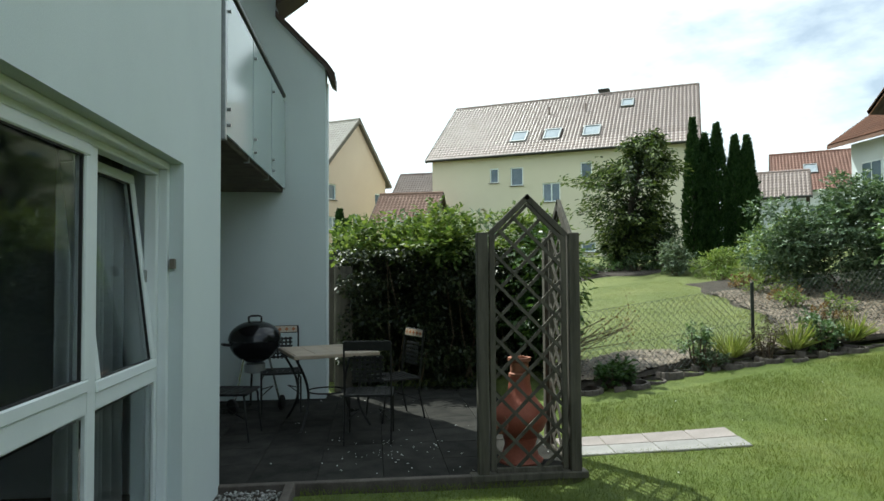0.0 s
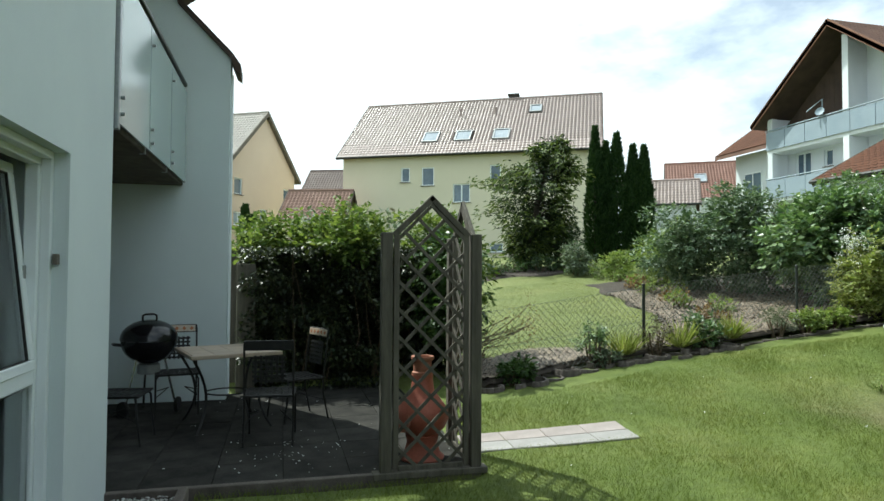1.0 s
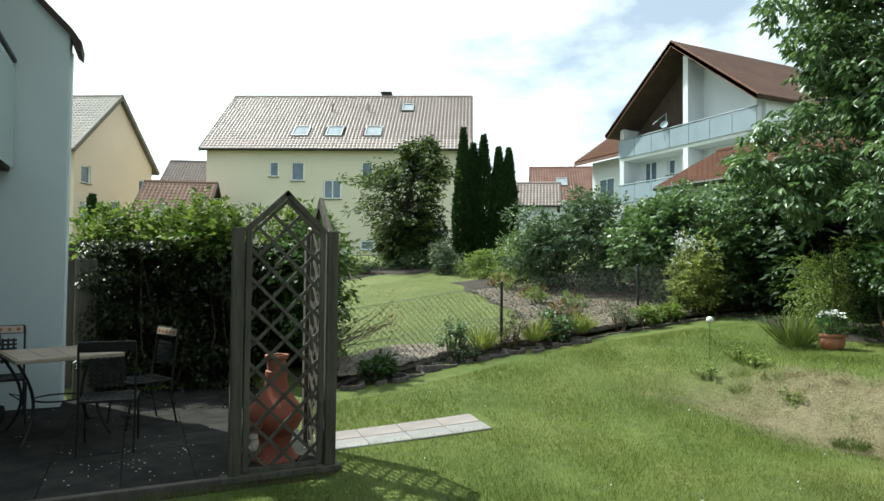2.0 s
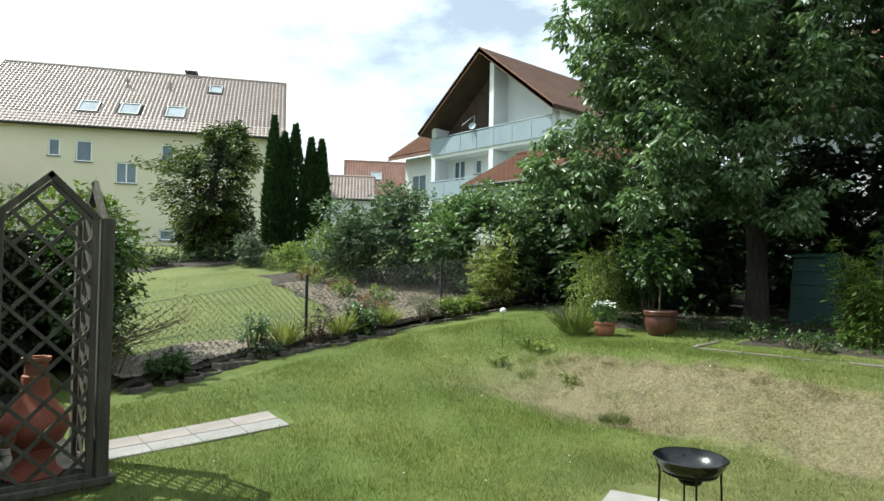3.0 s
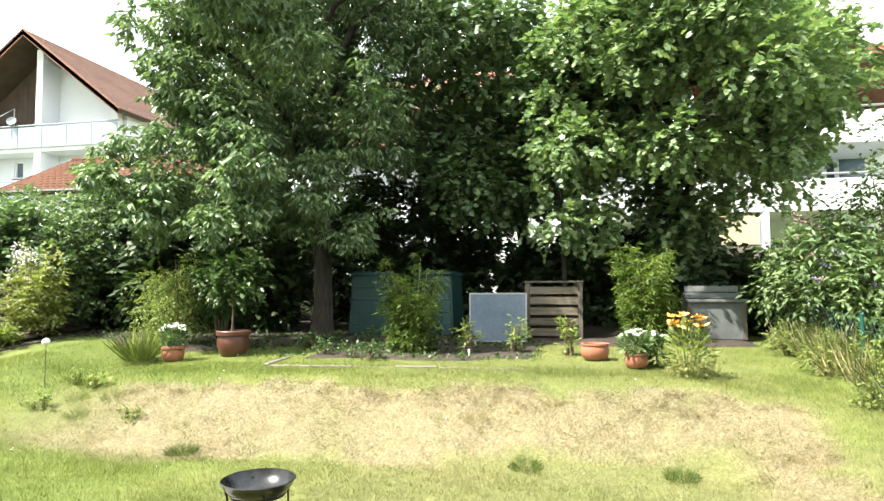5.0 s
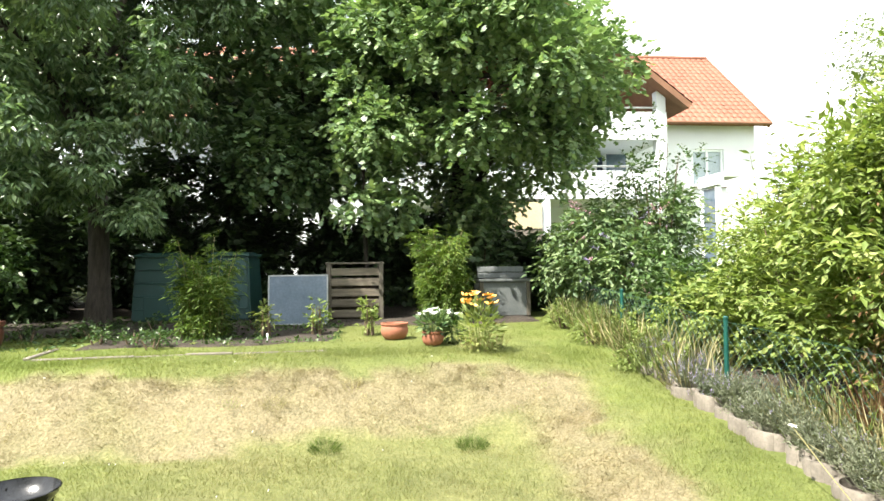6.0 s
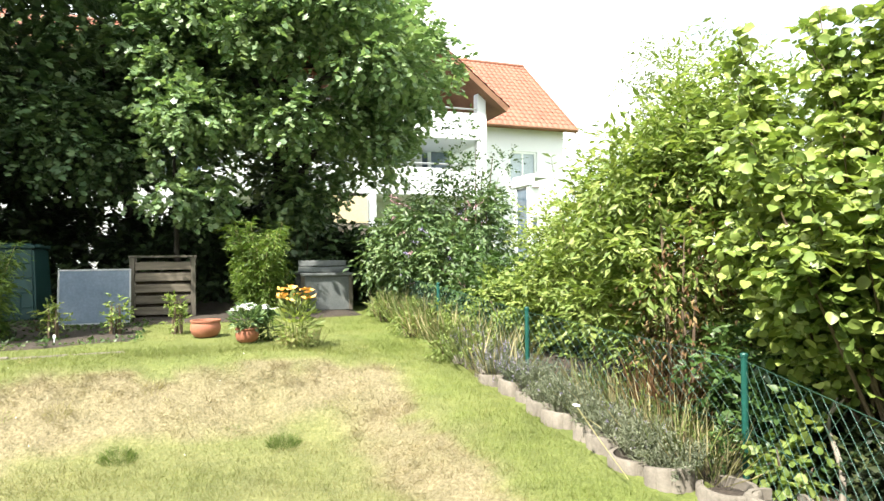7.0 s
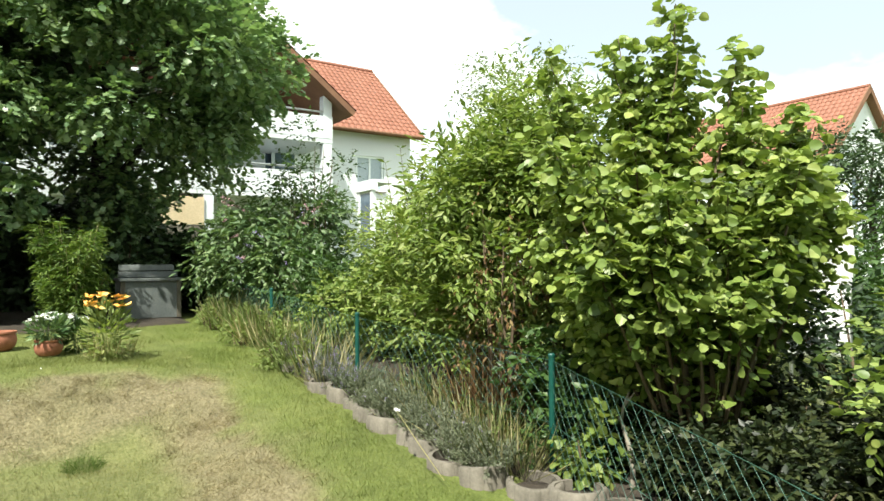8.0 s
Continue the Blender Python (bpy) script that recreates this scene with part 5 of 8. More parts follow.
def pot(x, y, r, h, label, mat="terracotta", shape="pot"):
    t = thing("flower_pot", (x, y, gz(x, y) - 0.008), label, "flower pot")
    if shape == "bowl":
        pr = [(0, 0), (r * 0.72, 0), (r * 0.93, h * 0.18), (r * 1.03, h * 0.45), (r * 1.02, h * 0.68), (r * 0.94, h * 0.86), (r * 1.03, h * 0.9), (r * 1.03, h), (r * 0.92, h), (r * 0.88, h * 0.8), (0, h * 0.78)]
    else:
        pr = [(0, 0), (r * 0.74, 0), (r * 0.84, h * 0.08), (r * 0.97, h * 0.35), (r * 1.0, h * 0.58), (r * 0.95, h * 0.72), (r * 0.93, h * 0.78), (r * 1.06, h * 0.82), (r * 1.08, h * 0.97), (r * 1.04, h), (r * 0.95, h), (r * 0.9, h * 0.86), (0, h * 0.84)]
    part("pot_body", lathe(B(), pr, 28), M[mat], t, smooth=True)
    part("soil_fill", lathe(B(), [(0, h * 0.86), (r * 0.86, h * 0.86), (r * 0.86, h * 0.8)], 20), M["soil"], t)
    return t


pot(8.90, 4.64, 0.225, 0.35, "large terracotta pot, shade in its colour, with a small standard tree", "terracotta_shaded")
pot(8.37, 5.24, 0.15, 0.20, "small terracotta pot with white flowers")
pot(9.06, -0.43, 0.178, 0.21, "wide empty terracotta bowl on the lawn", shape="bowl")
pot(8.43, -0.89, 0.132, 0.165, "terracotta bowl planted with white flowers", shape="bowl")


def globe_stake():
    x, y = 6.78, 5.80
    z = gz(x, y)
    t = thing("garden_globe", (x, y, z), "white globe light on a thin stake in the lawn", "garden light")
    part("stake", sweep(B(), [(0, 0, -0.05), (0, 0, 0.46)], 0.004, 6), M["fence_dark"], t)
    part("globe", lathe(B(), [(max(0.0, 0.045 * math.cos(a)), 0.50 + 0.045 * math.sin(a)) for a in np.linspace(-math.pi / 2, math.pi / 2, 13)], 20), M["opal"], t, smooth=True)


globe_stake()


def fence_panel():
    """The dark board screen behind the terrace, with a paler post beside the wall."""
    f = thing("board_fence", (0, 0, 0), "dark board fence overgrown with ivy", "fence", kind="structure")
    for k in range(24):
        x = -0.78 + k * 0.132
        part("board", box(B(), (x, 9.02, 0.93), (0.1305, 0.025, 1.86), bevel=0.003), M["wood_dark"], f)
    for z in (0.3, 1.0, 1.75):
        part("rail", box(B(), (0.74, 9.05, z), (3.1, 0.04, 0.07), bevel=0.003), M["wood_dark"], f)
    g = tagged(part("fence_post", box(B(), (-0.42, 8.62, 0.82), (0.24, 0.10, 1.66), bevel=0.008), M["wood_grey"]), "broad grey weathered fence post", "fence post")


fence_panel()


TX, TY = 3.95, -8.02


def tarpaulin():
    t = thing("tarpaulin", (TX, TY, gz(TX, TY)), "white tarpaulin hung over a tall frame", "tarpaulin", rz=24)
    u, v = np.meshgrid(np.linspace(0, 1, 30), np.linspace(0, 1, 30))
    X = -0.31 + 0.62 * u + 0.03 * np.sin(v * 7)
    Y = 0.05 * np.sin(u * 13 + v * 3) + 0.03 * np.sin(v * 11)
    Z = 0.30 + (1.80 + 0.05 * np.sin(u * 9)) * v
    i = np.arange(X.size).reshape(X.shape)
    f = np.stack([i[:-1, :-1], i[:-1, 1:], i[1:, 1:], i[1:, :-1]], -1).reshape(-1, 4)
    c = put_mesh("cloth", np.stack([X, Y, Z], -1).reshape(-1, 3), f, M["cloth"], t)
    c.data.shade_smooth()
    s = c.modifiers.new("thickness", "SOLIDIFY")
    s.thickness = 0.01
    for s in (-1, 1):
        part("pole", sweep(B(), [(s * 0.29, -0.08, 0), (s * 0.29, -0.08, 2.14)], 0.02, 8), M["steel"], t)
    part("cross_pole", sweep(B(), [(-0.31, -0.08, 2.11), (0.31, -0.08, 2.11)], 0.02, 8), M["steel"], t)


tarpaulin()


# ---- plants ----
def limbs(parent, r, base, trunk_h, trunk_r, c, rad, n, mat="bark", spread=0.75):
    """A tapered trunk and limbs that reach into the crown."""
    base = Vector(base)
    top = Vector((c[0], c[1], c[2] + rad[2] * 0.6))
    fork = base + Vector((0, 0, trunk_h))
    pts = [base + Vector((0, 0, -0.1)), base.lerp(fork, 0.3) + Vector((0.03, -0.02, 0)), fork, fork.lerp(top, 0.5) + Vector((0.1, 0.1, 0)), top]
    part("trunk", sweep(B(), pts, [trunk_r * 1.35, trunk_r, trunk_r * 0.85, trunk_r * 0.5, trunk_r * 0.12], 12), M[mat], parent, smooth=True)
    for k in range(n):
        a = 2 * math.pi * (k + r.uniform(-0.3, 0.3)) / n
        t = r.uniform(0.0, 0.65)
        s = fork.lerp(top, t)
        e = Vector((c[0] + spread * rad[0] * math.cos(a), c[1] + spread * rad[1] * math.sin(a), c[2] + rad[2] * r.uniform(-0.45, 0.55)))
        m1 = s.lerp(e, 0.45) + Vector((0, 0, 0.18 * rad[2]))
        part("limb", sweep(B(), [s, m1, s.lerp(e, 0.75) + Vector((0, 0, 0.12 * rad[2])), e], [trunk_r * 0.42 * (1 - 0.5 * t), trunk_r * 0.3, trunk_r * 0.17, trunk_r * 0.05], 7), M[mat], parent, smooth=True)


def tree(name, base, c, rad, label, leaf, shape, n_sprays, per, length, size, droop, seed, trunk_h=1.6, trunk_r=0.16, n_limb=7, clump=0.9, n_clump=40, shell=0.5, squash=1.0, bark="bark", flat=0.75, level=1.0, bunched=False):
    r = np.random.default_rng(seed)
    t = thing(name, (0, 0, 0), label, "tree")
    limbs(t, r, base, trunk_h, trunk_r, c, rad, n_limb, bark)
    bl = clumps(r, c, rad, n_clump, clump, flat, shell)
    tips, out = in_blobs(r, bl, n_sprays, 0.3)
    p, d = rosettes(r, tips, out, per, droop) if bunched else sprays(r, tips, out, per, length, droop)
    leaves("crown", p, d, size * r.uniform(0.7, 1.25, len(p)), M[leaf], t, shape, np.array([0, 0, level]), r, squash)
    return t


def bush(name, c, rad, label, leaf, shape, n_sprays, per, length, size, droop, seed, clump=0.3, n_clump=25, shell=0.4, stems=7, squash=1.0, category="shrub", base=None):
    r = np.random.default_rng(seed)
    bx, by = base or (c[0], c[1])
    z0 = gz(bx, by)
    t = thing(name, (0, 0, 0), label, category)
    bm = B()
    for k in range(stems):
        a = 2 * math.pi * k / stems + r.uniform(-0.3, 0.3)
        e = Vector((c[0] + rad[0] * 0.7 * math.cos(a), c[1] + rad[1] * 0.7 * math.sin(a), c[2] + rad[2] * r.uniform(0.1, 0.8)))
        s = Vector((bx + 0.06 * math.cos(a), by + 0.06 * math.sin(a), z0 - 0.02))
        sweep(bm, [s, s.lerp(e, 0.5) + Vector((0, 0, 0.1 * rad[2])), e], [0.016, 0.011, 0.004], 5)
    part("branching", bm, M["twig"], t)["kind"] = "stuff"
    bl = clumps(r, c, rad, n_clump, clump, 0.85, shell)
    tips, out = in_blobs(r, bl, n_sprays, 0.25)
    p, d = sprays(r, tips, out, per, length, droop)
    ok = p[:, 2] > ground_z(p[:, 0], p[:, 1]) + 0.01
    p, d = p[ok], d[ok]
    leaves("foliage", p, d, size * r.uniform(0.7, 1.25, len(p)), M[leaf], t, shape, None, r, squash)
    return t


def tuft(name, x, y, n, length, spread, leaf, label, seed, shape="needle", radius=0.08, category="plant", squash=None, lift=0.0):
    """Upright blades or stems from one root."""
    r = np.random.default_rng(seed)
    a, q = r.uniform(0, 6.28, n), radius * np.sqrt(r.random(n))
    p = np.c_[x + q * np.cos(a), y + q * np.sin(a), np.zeros(n)]
    p[:, 2] = ground_z(p[:, 0], p[:, 1]) - 0.01 + lift
    d = np.c_[np.cos(a) * spread * r.random(n), np.sin(a) * spread * r.random(n), np.ones(n)] + r.normal(0, 0.25, (n, 3))
    ob = leaves(name, p, d, length * r.uniform(0.3, 1.1, n), M[leaf], None, shape, None, r, squash or (0.5 if length < 0.3 else 0.28))
    return tagged(ob, label, category)


def stalks(t, r, pts, mat, radius=0.004):
    bm = B()
    for a, b in pts:
        m = (Vector(a) + Vector(b)) / 2 + Vector(r.normal(0, 0.015, 3))
        sweep(bm, [a, m, b], radius, 4)
    part("stalk_growth", bm, M[mat], t)


def blossoms(t, r, centres, size, per, mat, name="blossom", flat=0.35):
    """Flower heads: rings of petals."""
    for c in centres:
        n = per
        a = np.linspace(0, 2 * math.pi, n, endpoint=False) + r.uniform(0, 1)
        d = np.c_[np.cos(a), np.sin(a), np.full(n, flat) + r.normal(0, 0.25, n)]
        leaves(name, np.tile(np.array(c), (n, 1)), d, size * r.uniform(0.8, 1.1, n), M[mat], t, "oval", np.array([0, 0, 1.0]), r)


# trees of the rear garden
cherry = tree("cherry_tree", (11.35, 4.3, gz(11.35, 4.3)), (11.2, 4.6, 6.0), (3.2, 2.35, 2.5), "large cherry tree with long drooping leaves", "leaf_cherry", "lance", 9000, 8, 0.25, 0.145, 0.8, 31,
              trunk_h=2.1, trunk_r=0.17, n_limb=12, clump=0.62, n_clump=110, shell=0.3, squash=0.95, bunched=True)
r = np.random.default_rng(77)
low = clumps(r, (9.7, 5.2, 3.1), (1.3, 1.6, 0.95), 26, 0.36, 0.7, 0.3)
# the last clump is an unseen bough, added overhead to shade the bamboo
low = np.concatenate([low, clumps(r, (9.0, 6.3, 3.2), (0.7, 0.8, 0.9), 18, 0.30, 0.75, 0.3), clumps(r, (10.6, 3.4, 2.9), (0.8, 1.7, 0.6), 9, 0.30, 0.7, 0.3), clumps(r, (8.4, 4.7, 6.3), (0.9, 1.2, 0.4), 12, 0.42, 0.7, 0.1)])
tips, out = in_blobs(r, low, 2600, 0.2)
p, d = rosettes(r, tips, out, 8, 0.8)
leaves("hanging_foliage", p, d, 0.14 * r.uniform(0.7, 1.25, len(p)), M["leaf_cherry"], cherry, "lance", None, r, 0.95)
tree("maple_tree", (13.3, -1.75, gz(13.3, -1.75)), (12.3, -2.35, 5.3), (2.5, 2.35, 2.75), "broad maple tree with dense sunlit leaves", "leaf_maple", "lobed", 7900, 7, 0.30, 0.098, 0.25, 32,
     trunk_h=1.7, trunk_r=0.17, n_limb=10, clump=0.66, n_clump=86, shell=0.45, flat=0.62, level=1.8)
bush("maple_sucker", (12.85, -2.2, 2.2), (0.45, 0.5, 0.85), "leafy low maple growth round the trunk, shade in its leaf colour", "leaf_maple_shaded", "lobed", 620, 6, 0.25, 0.11, 0.3, 36, clump=0.28, n_clump=22)
tree("maple_tree", (14.6, 0.9, gz(14.6, 0.9)), (14.0, 1.45, 5.35), (2.2, 1.9, 2.8), "maple tree behind the compost bins, shade in its leaf colour", "leaf_maple_shaded", "lobed", 4200, 7, 0.30, 0.12, 0.25, 33,
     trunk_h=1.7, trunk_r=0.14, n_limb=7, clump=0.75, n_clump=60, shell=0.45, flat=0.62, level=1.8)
tree("young_tree", (12.3, 0.0, gz(12.3, 0)), (11.6, -0.15, 3.7), (0.6, 0.6, 1.6), "slim young tree before the maple", "leaf_maple", "lobed", 600, 7, 0.28, 0.10, 0.2, 34, trunk_h=1.2, trunk_r=0.05, n_limb=4, clump=0.4, n_clump=14)
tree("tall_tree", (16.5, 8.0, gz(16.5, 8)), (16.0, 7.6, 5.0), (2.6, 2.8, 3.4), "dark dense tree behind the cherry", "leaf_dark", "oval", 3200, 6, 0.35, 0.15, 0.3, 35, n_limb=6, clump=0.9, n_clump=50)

# shrubbery that closes the garden at the back, its deep shade put into dark leaves
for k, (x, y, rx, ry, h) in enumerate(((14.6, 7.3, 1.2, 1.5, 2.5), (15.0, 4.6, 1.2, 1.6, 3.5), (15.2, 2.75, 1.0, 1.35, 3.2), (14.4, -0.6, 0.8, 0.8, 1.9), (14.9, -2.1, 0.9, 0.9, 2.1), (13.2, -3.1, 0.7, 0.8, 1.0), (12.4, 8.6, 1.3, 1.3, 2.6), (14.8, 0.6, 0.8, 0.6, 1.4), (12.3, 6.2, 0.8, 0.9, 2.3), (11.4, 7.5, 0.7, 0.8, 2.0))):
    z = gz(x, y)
    bush("dark_shrub", (x, y, z + h * 0.5), (rx, ry, h * 0.52), "dense shrub with deep shade put into its leaf colour", "leaf_dark", "oval", 1800, 6, 0.25, 0.18, 0.2, 40 + k, clump=0.45, n_clump=40, shell=0.2)

# bamboo and ornamental shrubs
def bamboo(x, y, h, w, n, seed, label, leaf="leaf_bamboo"):
    r = np.random.default_rng(seed)
    t = thing("bamboo_clump", (0, 0, 0), label, "bamboo")
    z0 = gz(x, y)
    bm = B()
    tips, outs = [], []
    for k in range(n):
        a, q = r.uniform(0, 6.28), 0.4 * w * math.sqrt(r.random())
        s = Vector((x + q * math.cos(a), y + q * math.sin(a), z0 - 0.03))
        hh = h * r.uniform(0.45, 1.0)
        e = s + Vector((0.5 * w * math.cos(a) * r.uniform(0.2, 1), 0.5 * w * math.sin(a) * r.uniform(0.2, 1), hh))
        m = s.lerp(e, 0.5) + Vector((-0.05 * math.cos(a), -0.05 * math.sin(a), 0.08 * hh))
        sweep(bm, [s, m, e], [0.008, 0.006, 0.002], 5)
        for u in np.linspace(0.08, 1, 16):
            c = s.lerp(e, u) + Vector((0, 0, 0.16 * hh * u * (1 - u)))
            for _ in range(3):
                b = r.uniform(0, 6.28)
                tips.append(c)
                outs.append((math.cos(b), math.sin(b), r.uniform(-0.1, 0.6)))
    tagged(part("cane_growth", bm, M["leaf_straw"], t), kind="stuff")
    p, d = sprays(r, np.array([tuple(v) for v in tips]), np.array(outs), 6, 0.17, 0.3)
    leaves("foliage", p, d, 0.09 * r.uniform(0.6, 1.3, len(p)), M[leaf], t, "lance", None, r, 0.6)


bamboo(9.55, 2.12, 1.40, 0.55, 24, 50, "tall feathery bamboo before the compost bins")
bamboo(10.98, -1.27, 1.55, 0.62, 54, 51, "dense green bamboo clump")
bush("feathery_shrub", (9.75, 6.05, gz(9.7, 6) + 0.72), (0.52, 0.55, 0.80), "feathery yellow-green shrub at the lawn edge", "leaf_bright", "lance", 1100, 7, 0.2, 0.05, 0.5, 52, clump=0.22, n_clump=30)
bush("dark_conifer", (9.75, 5.35, gz(9.75, 5.35) + 0.85), (0.34, 0.34, 0.95), "slim dark conifer beside the flower pots", "leaf_thuja", "needle", 1200, 8, 0.14, 0.06, 0.1, 53, clump=0.18, n_clump=40, squash=2.5)
tuft("grass_clump", 8.21, 5.66, 520, 0.50, 0.9, "leaf_grass", "arching clump of fine ornamental grass", 54, radius=0.18, squash=0.09)
for k, (x, y, h) in enumerate(((9.42, 1.32, 0.44), (9.70, 0.66, 0.42), (9.55, -0.09, 0.50))):
    z = gz(x, y)
    bush("young_shrub", (x, y, z + h * 0.58), (0.07, 0.08, h * 0.45), ("young shrub with reddish leaves" if k == 0 else "young yellow-green shrub in the bed"), "leaf_bright" if k else "leaf_grass", "lance", 50, 6, 0.10, 0.065, 0.0, 60 + k, clump=0.07, n_clump=12, stems=5)
for k in range(15):
    r2 = np.random.default_rng(200 + k)
    x, y = r2.uniform(8.5, 10.6), r2.uniform(0.5, 5.4)
    bush("ground_cover", (x, y, gz(x, y) + 0.08), (0.16, 0.18, 0.10), "low leafy plant on the shaded soil", "leaf_hedge", "oval", 40, 5, 0.07, 0.045, 0.0, 210 + k, clump=0.06, n_clump=8, stems=3, category="plant")


def standard_tree():
    x, y = 8.90, 4.66
    z = gz(x, y) + 0.30
    r = np.random.default_rng(70)
    t = thing("standard_tree", (0, 0, 0), "small standard tree growing in a terracotta pot", "tree")
    part("trunk", sweep(B(), [(x, y, z - 0.05), (x + 0.01, y, z + 0.3), (x, y + 0.01, z + 0.8)], [0.017, 0.014, 0.008], 7), M["twig"], t)
    bl = clumps(r, (x, y, z + 0.78), (0.36, 0.36, 0.36), 16, 0.15, 0.9, 0.3)
    tips, out = in_blobs(r, bl, 260, 0.2)
    p, d = sprays(r, tips, out, 5, 0.14, 0.3)
    leaves("crown", p, d, 0.085 * r.uniform(0.7, 1.2, len(p)), M["leaf_hedge"], t, "oval", None, r)


standard_tree()


def flower_clump(name, x, y, z0, w, h, mat_leaf, mat_flower, n_flower, label, seed, size, per, n_leaf=260):
    r = np.random.default_rng(seed)
    t = thing(name, (0, 0, 0), label, "flowers")
    a, q = r.uniform(0, 6.28, n_flower), np.sqrt(r.random(n_flower))
    heads = [(x + w * q[i] * math.cos(a[i]), y + w * q[i] * math.sin(a[i]), z0 + h * r.uniform(0.82, 1.02) - 0.25 * w * q[i]) for i in range(n_flower)]
    stalks(t, r, [((x + (hx - x) * 0.2, y + (hy - y) * 0.2, z0 - 0.02), (hx, hy, hz)) for hx, hy, hz in heads], mat_leaf)
    p, d = in_blobs(r, [(x, y, z0 + h * 0.38, w * 0.95, w * 0.95, h * 0.45)], n_leaf, 0.15)
    leaves("foliage", p, d + (0, 0, 0.5), 0.09 * r.uniform(0.6, 1.3, n_leaf), M[mat_leaf], t, "lance", None, r)
    blossoms(t, r, heads, size, per, mat_flower)


flower_clump("white_flowers", 8.37, 5.24, gz(8.37, 5.24) + 0.16, 0.17, 0.34, "leaf_laurel", "flower_white", 22, "white flowers growing in a terracotta pot", 80, 0.05, 9)
flower_clump("white_flowers", 8.43, -0.89, gz(8.43, -0.89) + 0.15, 0.19, 0.30, "leaf_laurel", "flower_white", 16, "white daisies growing in a terracotta bowl", 81, 0.05, 9)
flower_clump("white_flowers", 8.55, -1.15, gz(8.5, -1.1), 0.14, 0.42, "leaf_hedge", "flower_white", 7, "white daisies beside the terracotta bowl", 82, 0.05, 9)
flower_clump("orange_lilies", 7.85, -1.40, gz(7.85, -1.4), 0.25, 0.70, "leaf_grass", "flower_orange", 13, "orange lilies on tall stems in the lawn", 83, 0.075, 6, n_leaf=420)
tuft("dry_growth", 7.83, -1.42, 150, 0.30, 0.5, "leaf_straw", "dry stems round the orange lilies", 84, radius=0.24, squash=0.07)

# tufts in the lawn and on the bank
for k, (x, y, n, ln) in enumerate(((5.97, 3.5, 260, 0.14), (6.05, 0.25, 260, 0.12), (6.0, -1.02, 260, 0.12), (6.63, 0.77, 130, 0.15), (6.83, 0.04, 110, 0.14), (6.9, 5.3, 120, 0.2), (6.6, 5.2, 110, 0.2), (6.45, 4.4, 110, 0.16), (6.7, 4.85, 100, 0.18), (6.35, 5.5, 90, 0.2), (2.35, 4.45, 40, 0.14), (2.5, 4.38, 40, 0.12), (6.3, 4.95, 120, 0.2), (3.5, -1.35, 60, 0.1))):
    tuft("grass_tuft", x, y, n * 3 if k < 3 else int(n * 1.8), ln * (0.72 if k < 3 else 0.62), 1.3, "leaf_bamboo" if k < 3 else ("leaf_grass", "leaf_bright")[k % 2] if k not in (3, 4) else "leaf_straw", "taller green grass tuft in the lawn", 90 + k, radius=0.13 if k < 3 else 0.09, squash=0.15)
tuft("field_flower", 7.0, 5.55, 26, 0.16, 1.2, "leaf_bright", "pale green weed in the lawn", 108, "lance", radius=0.05)


def clover():
    """Little white flower heads strewn over the lawn."""
    r = np.random.default_rng(110)
    n = 50
    x, y = r.uniform(1.7, 7.6, n), r.uniform(-1.0, 6.8, n)
    ok = on_lawn(x, y)
    x, y = x[ok], y[ok]
    ob = pebbles("clover_flowers", r, np.c_[x, y, ground_z(x, y) + 0.02], 0.0075, M["flower_white"], 0.9)
    tagged(ob, "tiny white clover flowers in the lawn", "flowers", kind="stuff")
    n = 100
    x, y = np.concatenate([r.uniform(-0.9, 1.5, 40), r.normal(0.35, 0.35, 60)]), np.concatenate([r.uniform(4.85, 8.1, 40), r.normal(5.5, 0.3, 60)])
    ob = pebbles("fallen_petals", r, np.c_[x, y, np.full(n, 0.030)], 0.009, M["flower_white"], 0.25)
    tagged(ob, "pale fallen petals on the terrace", "petals", kind="stuff")


clover()

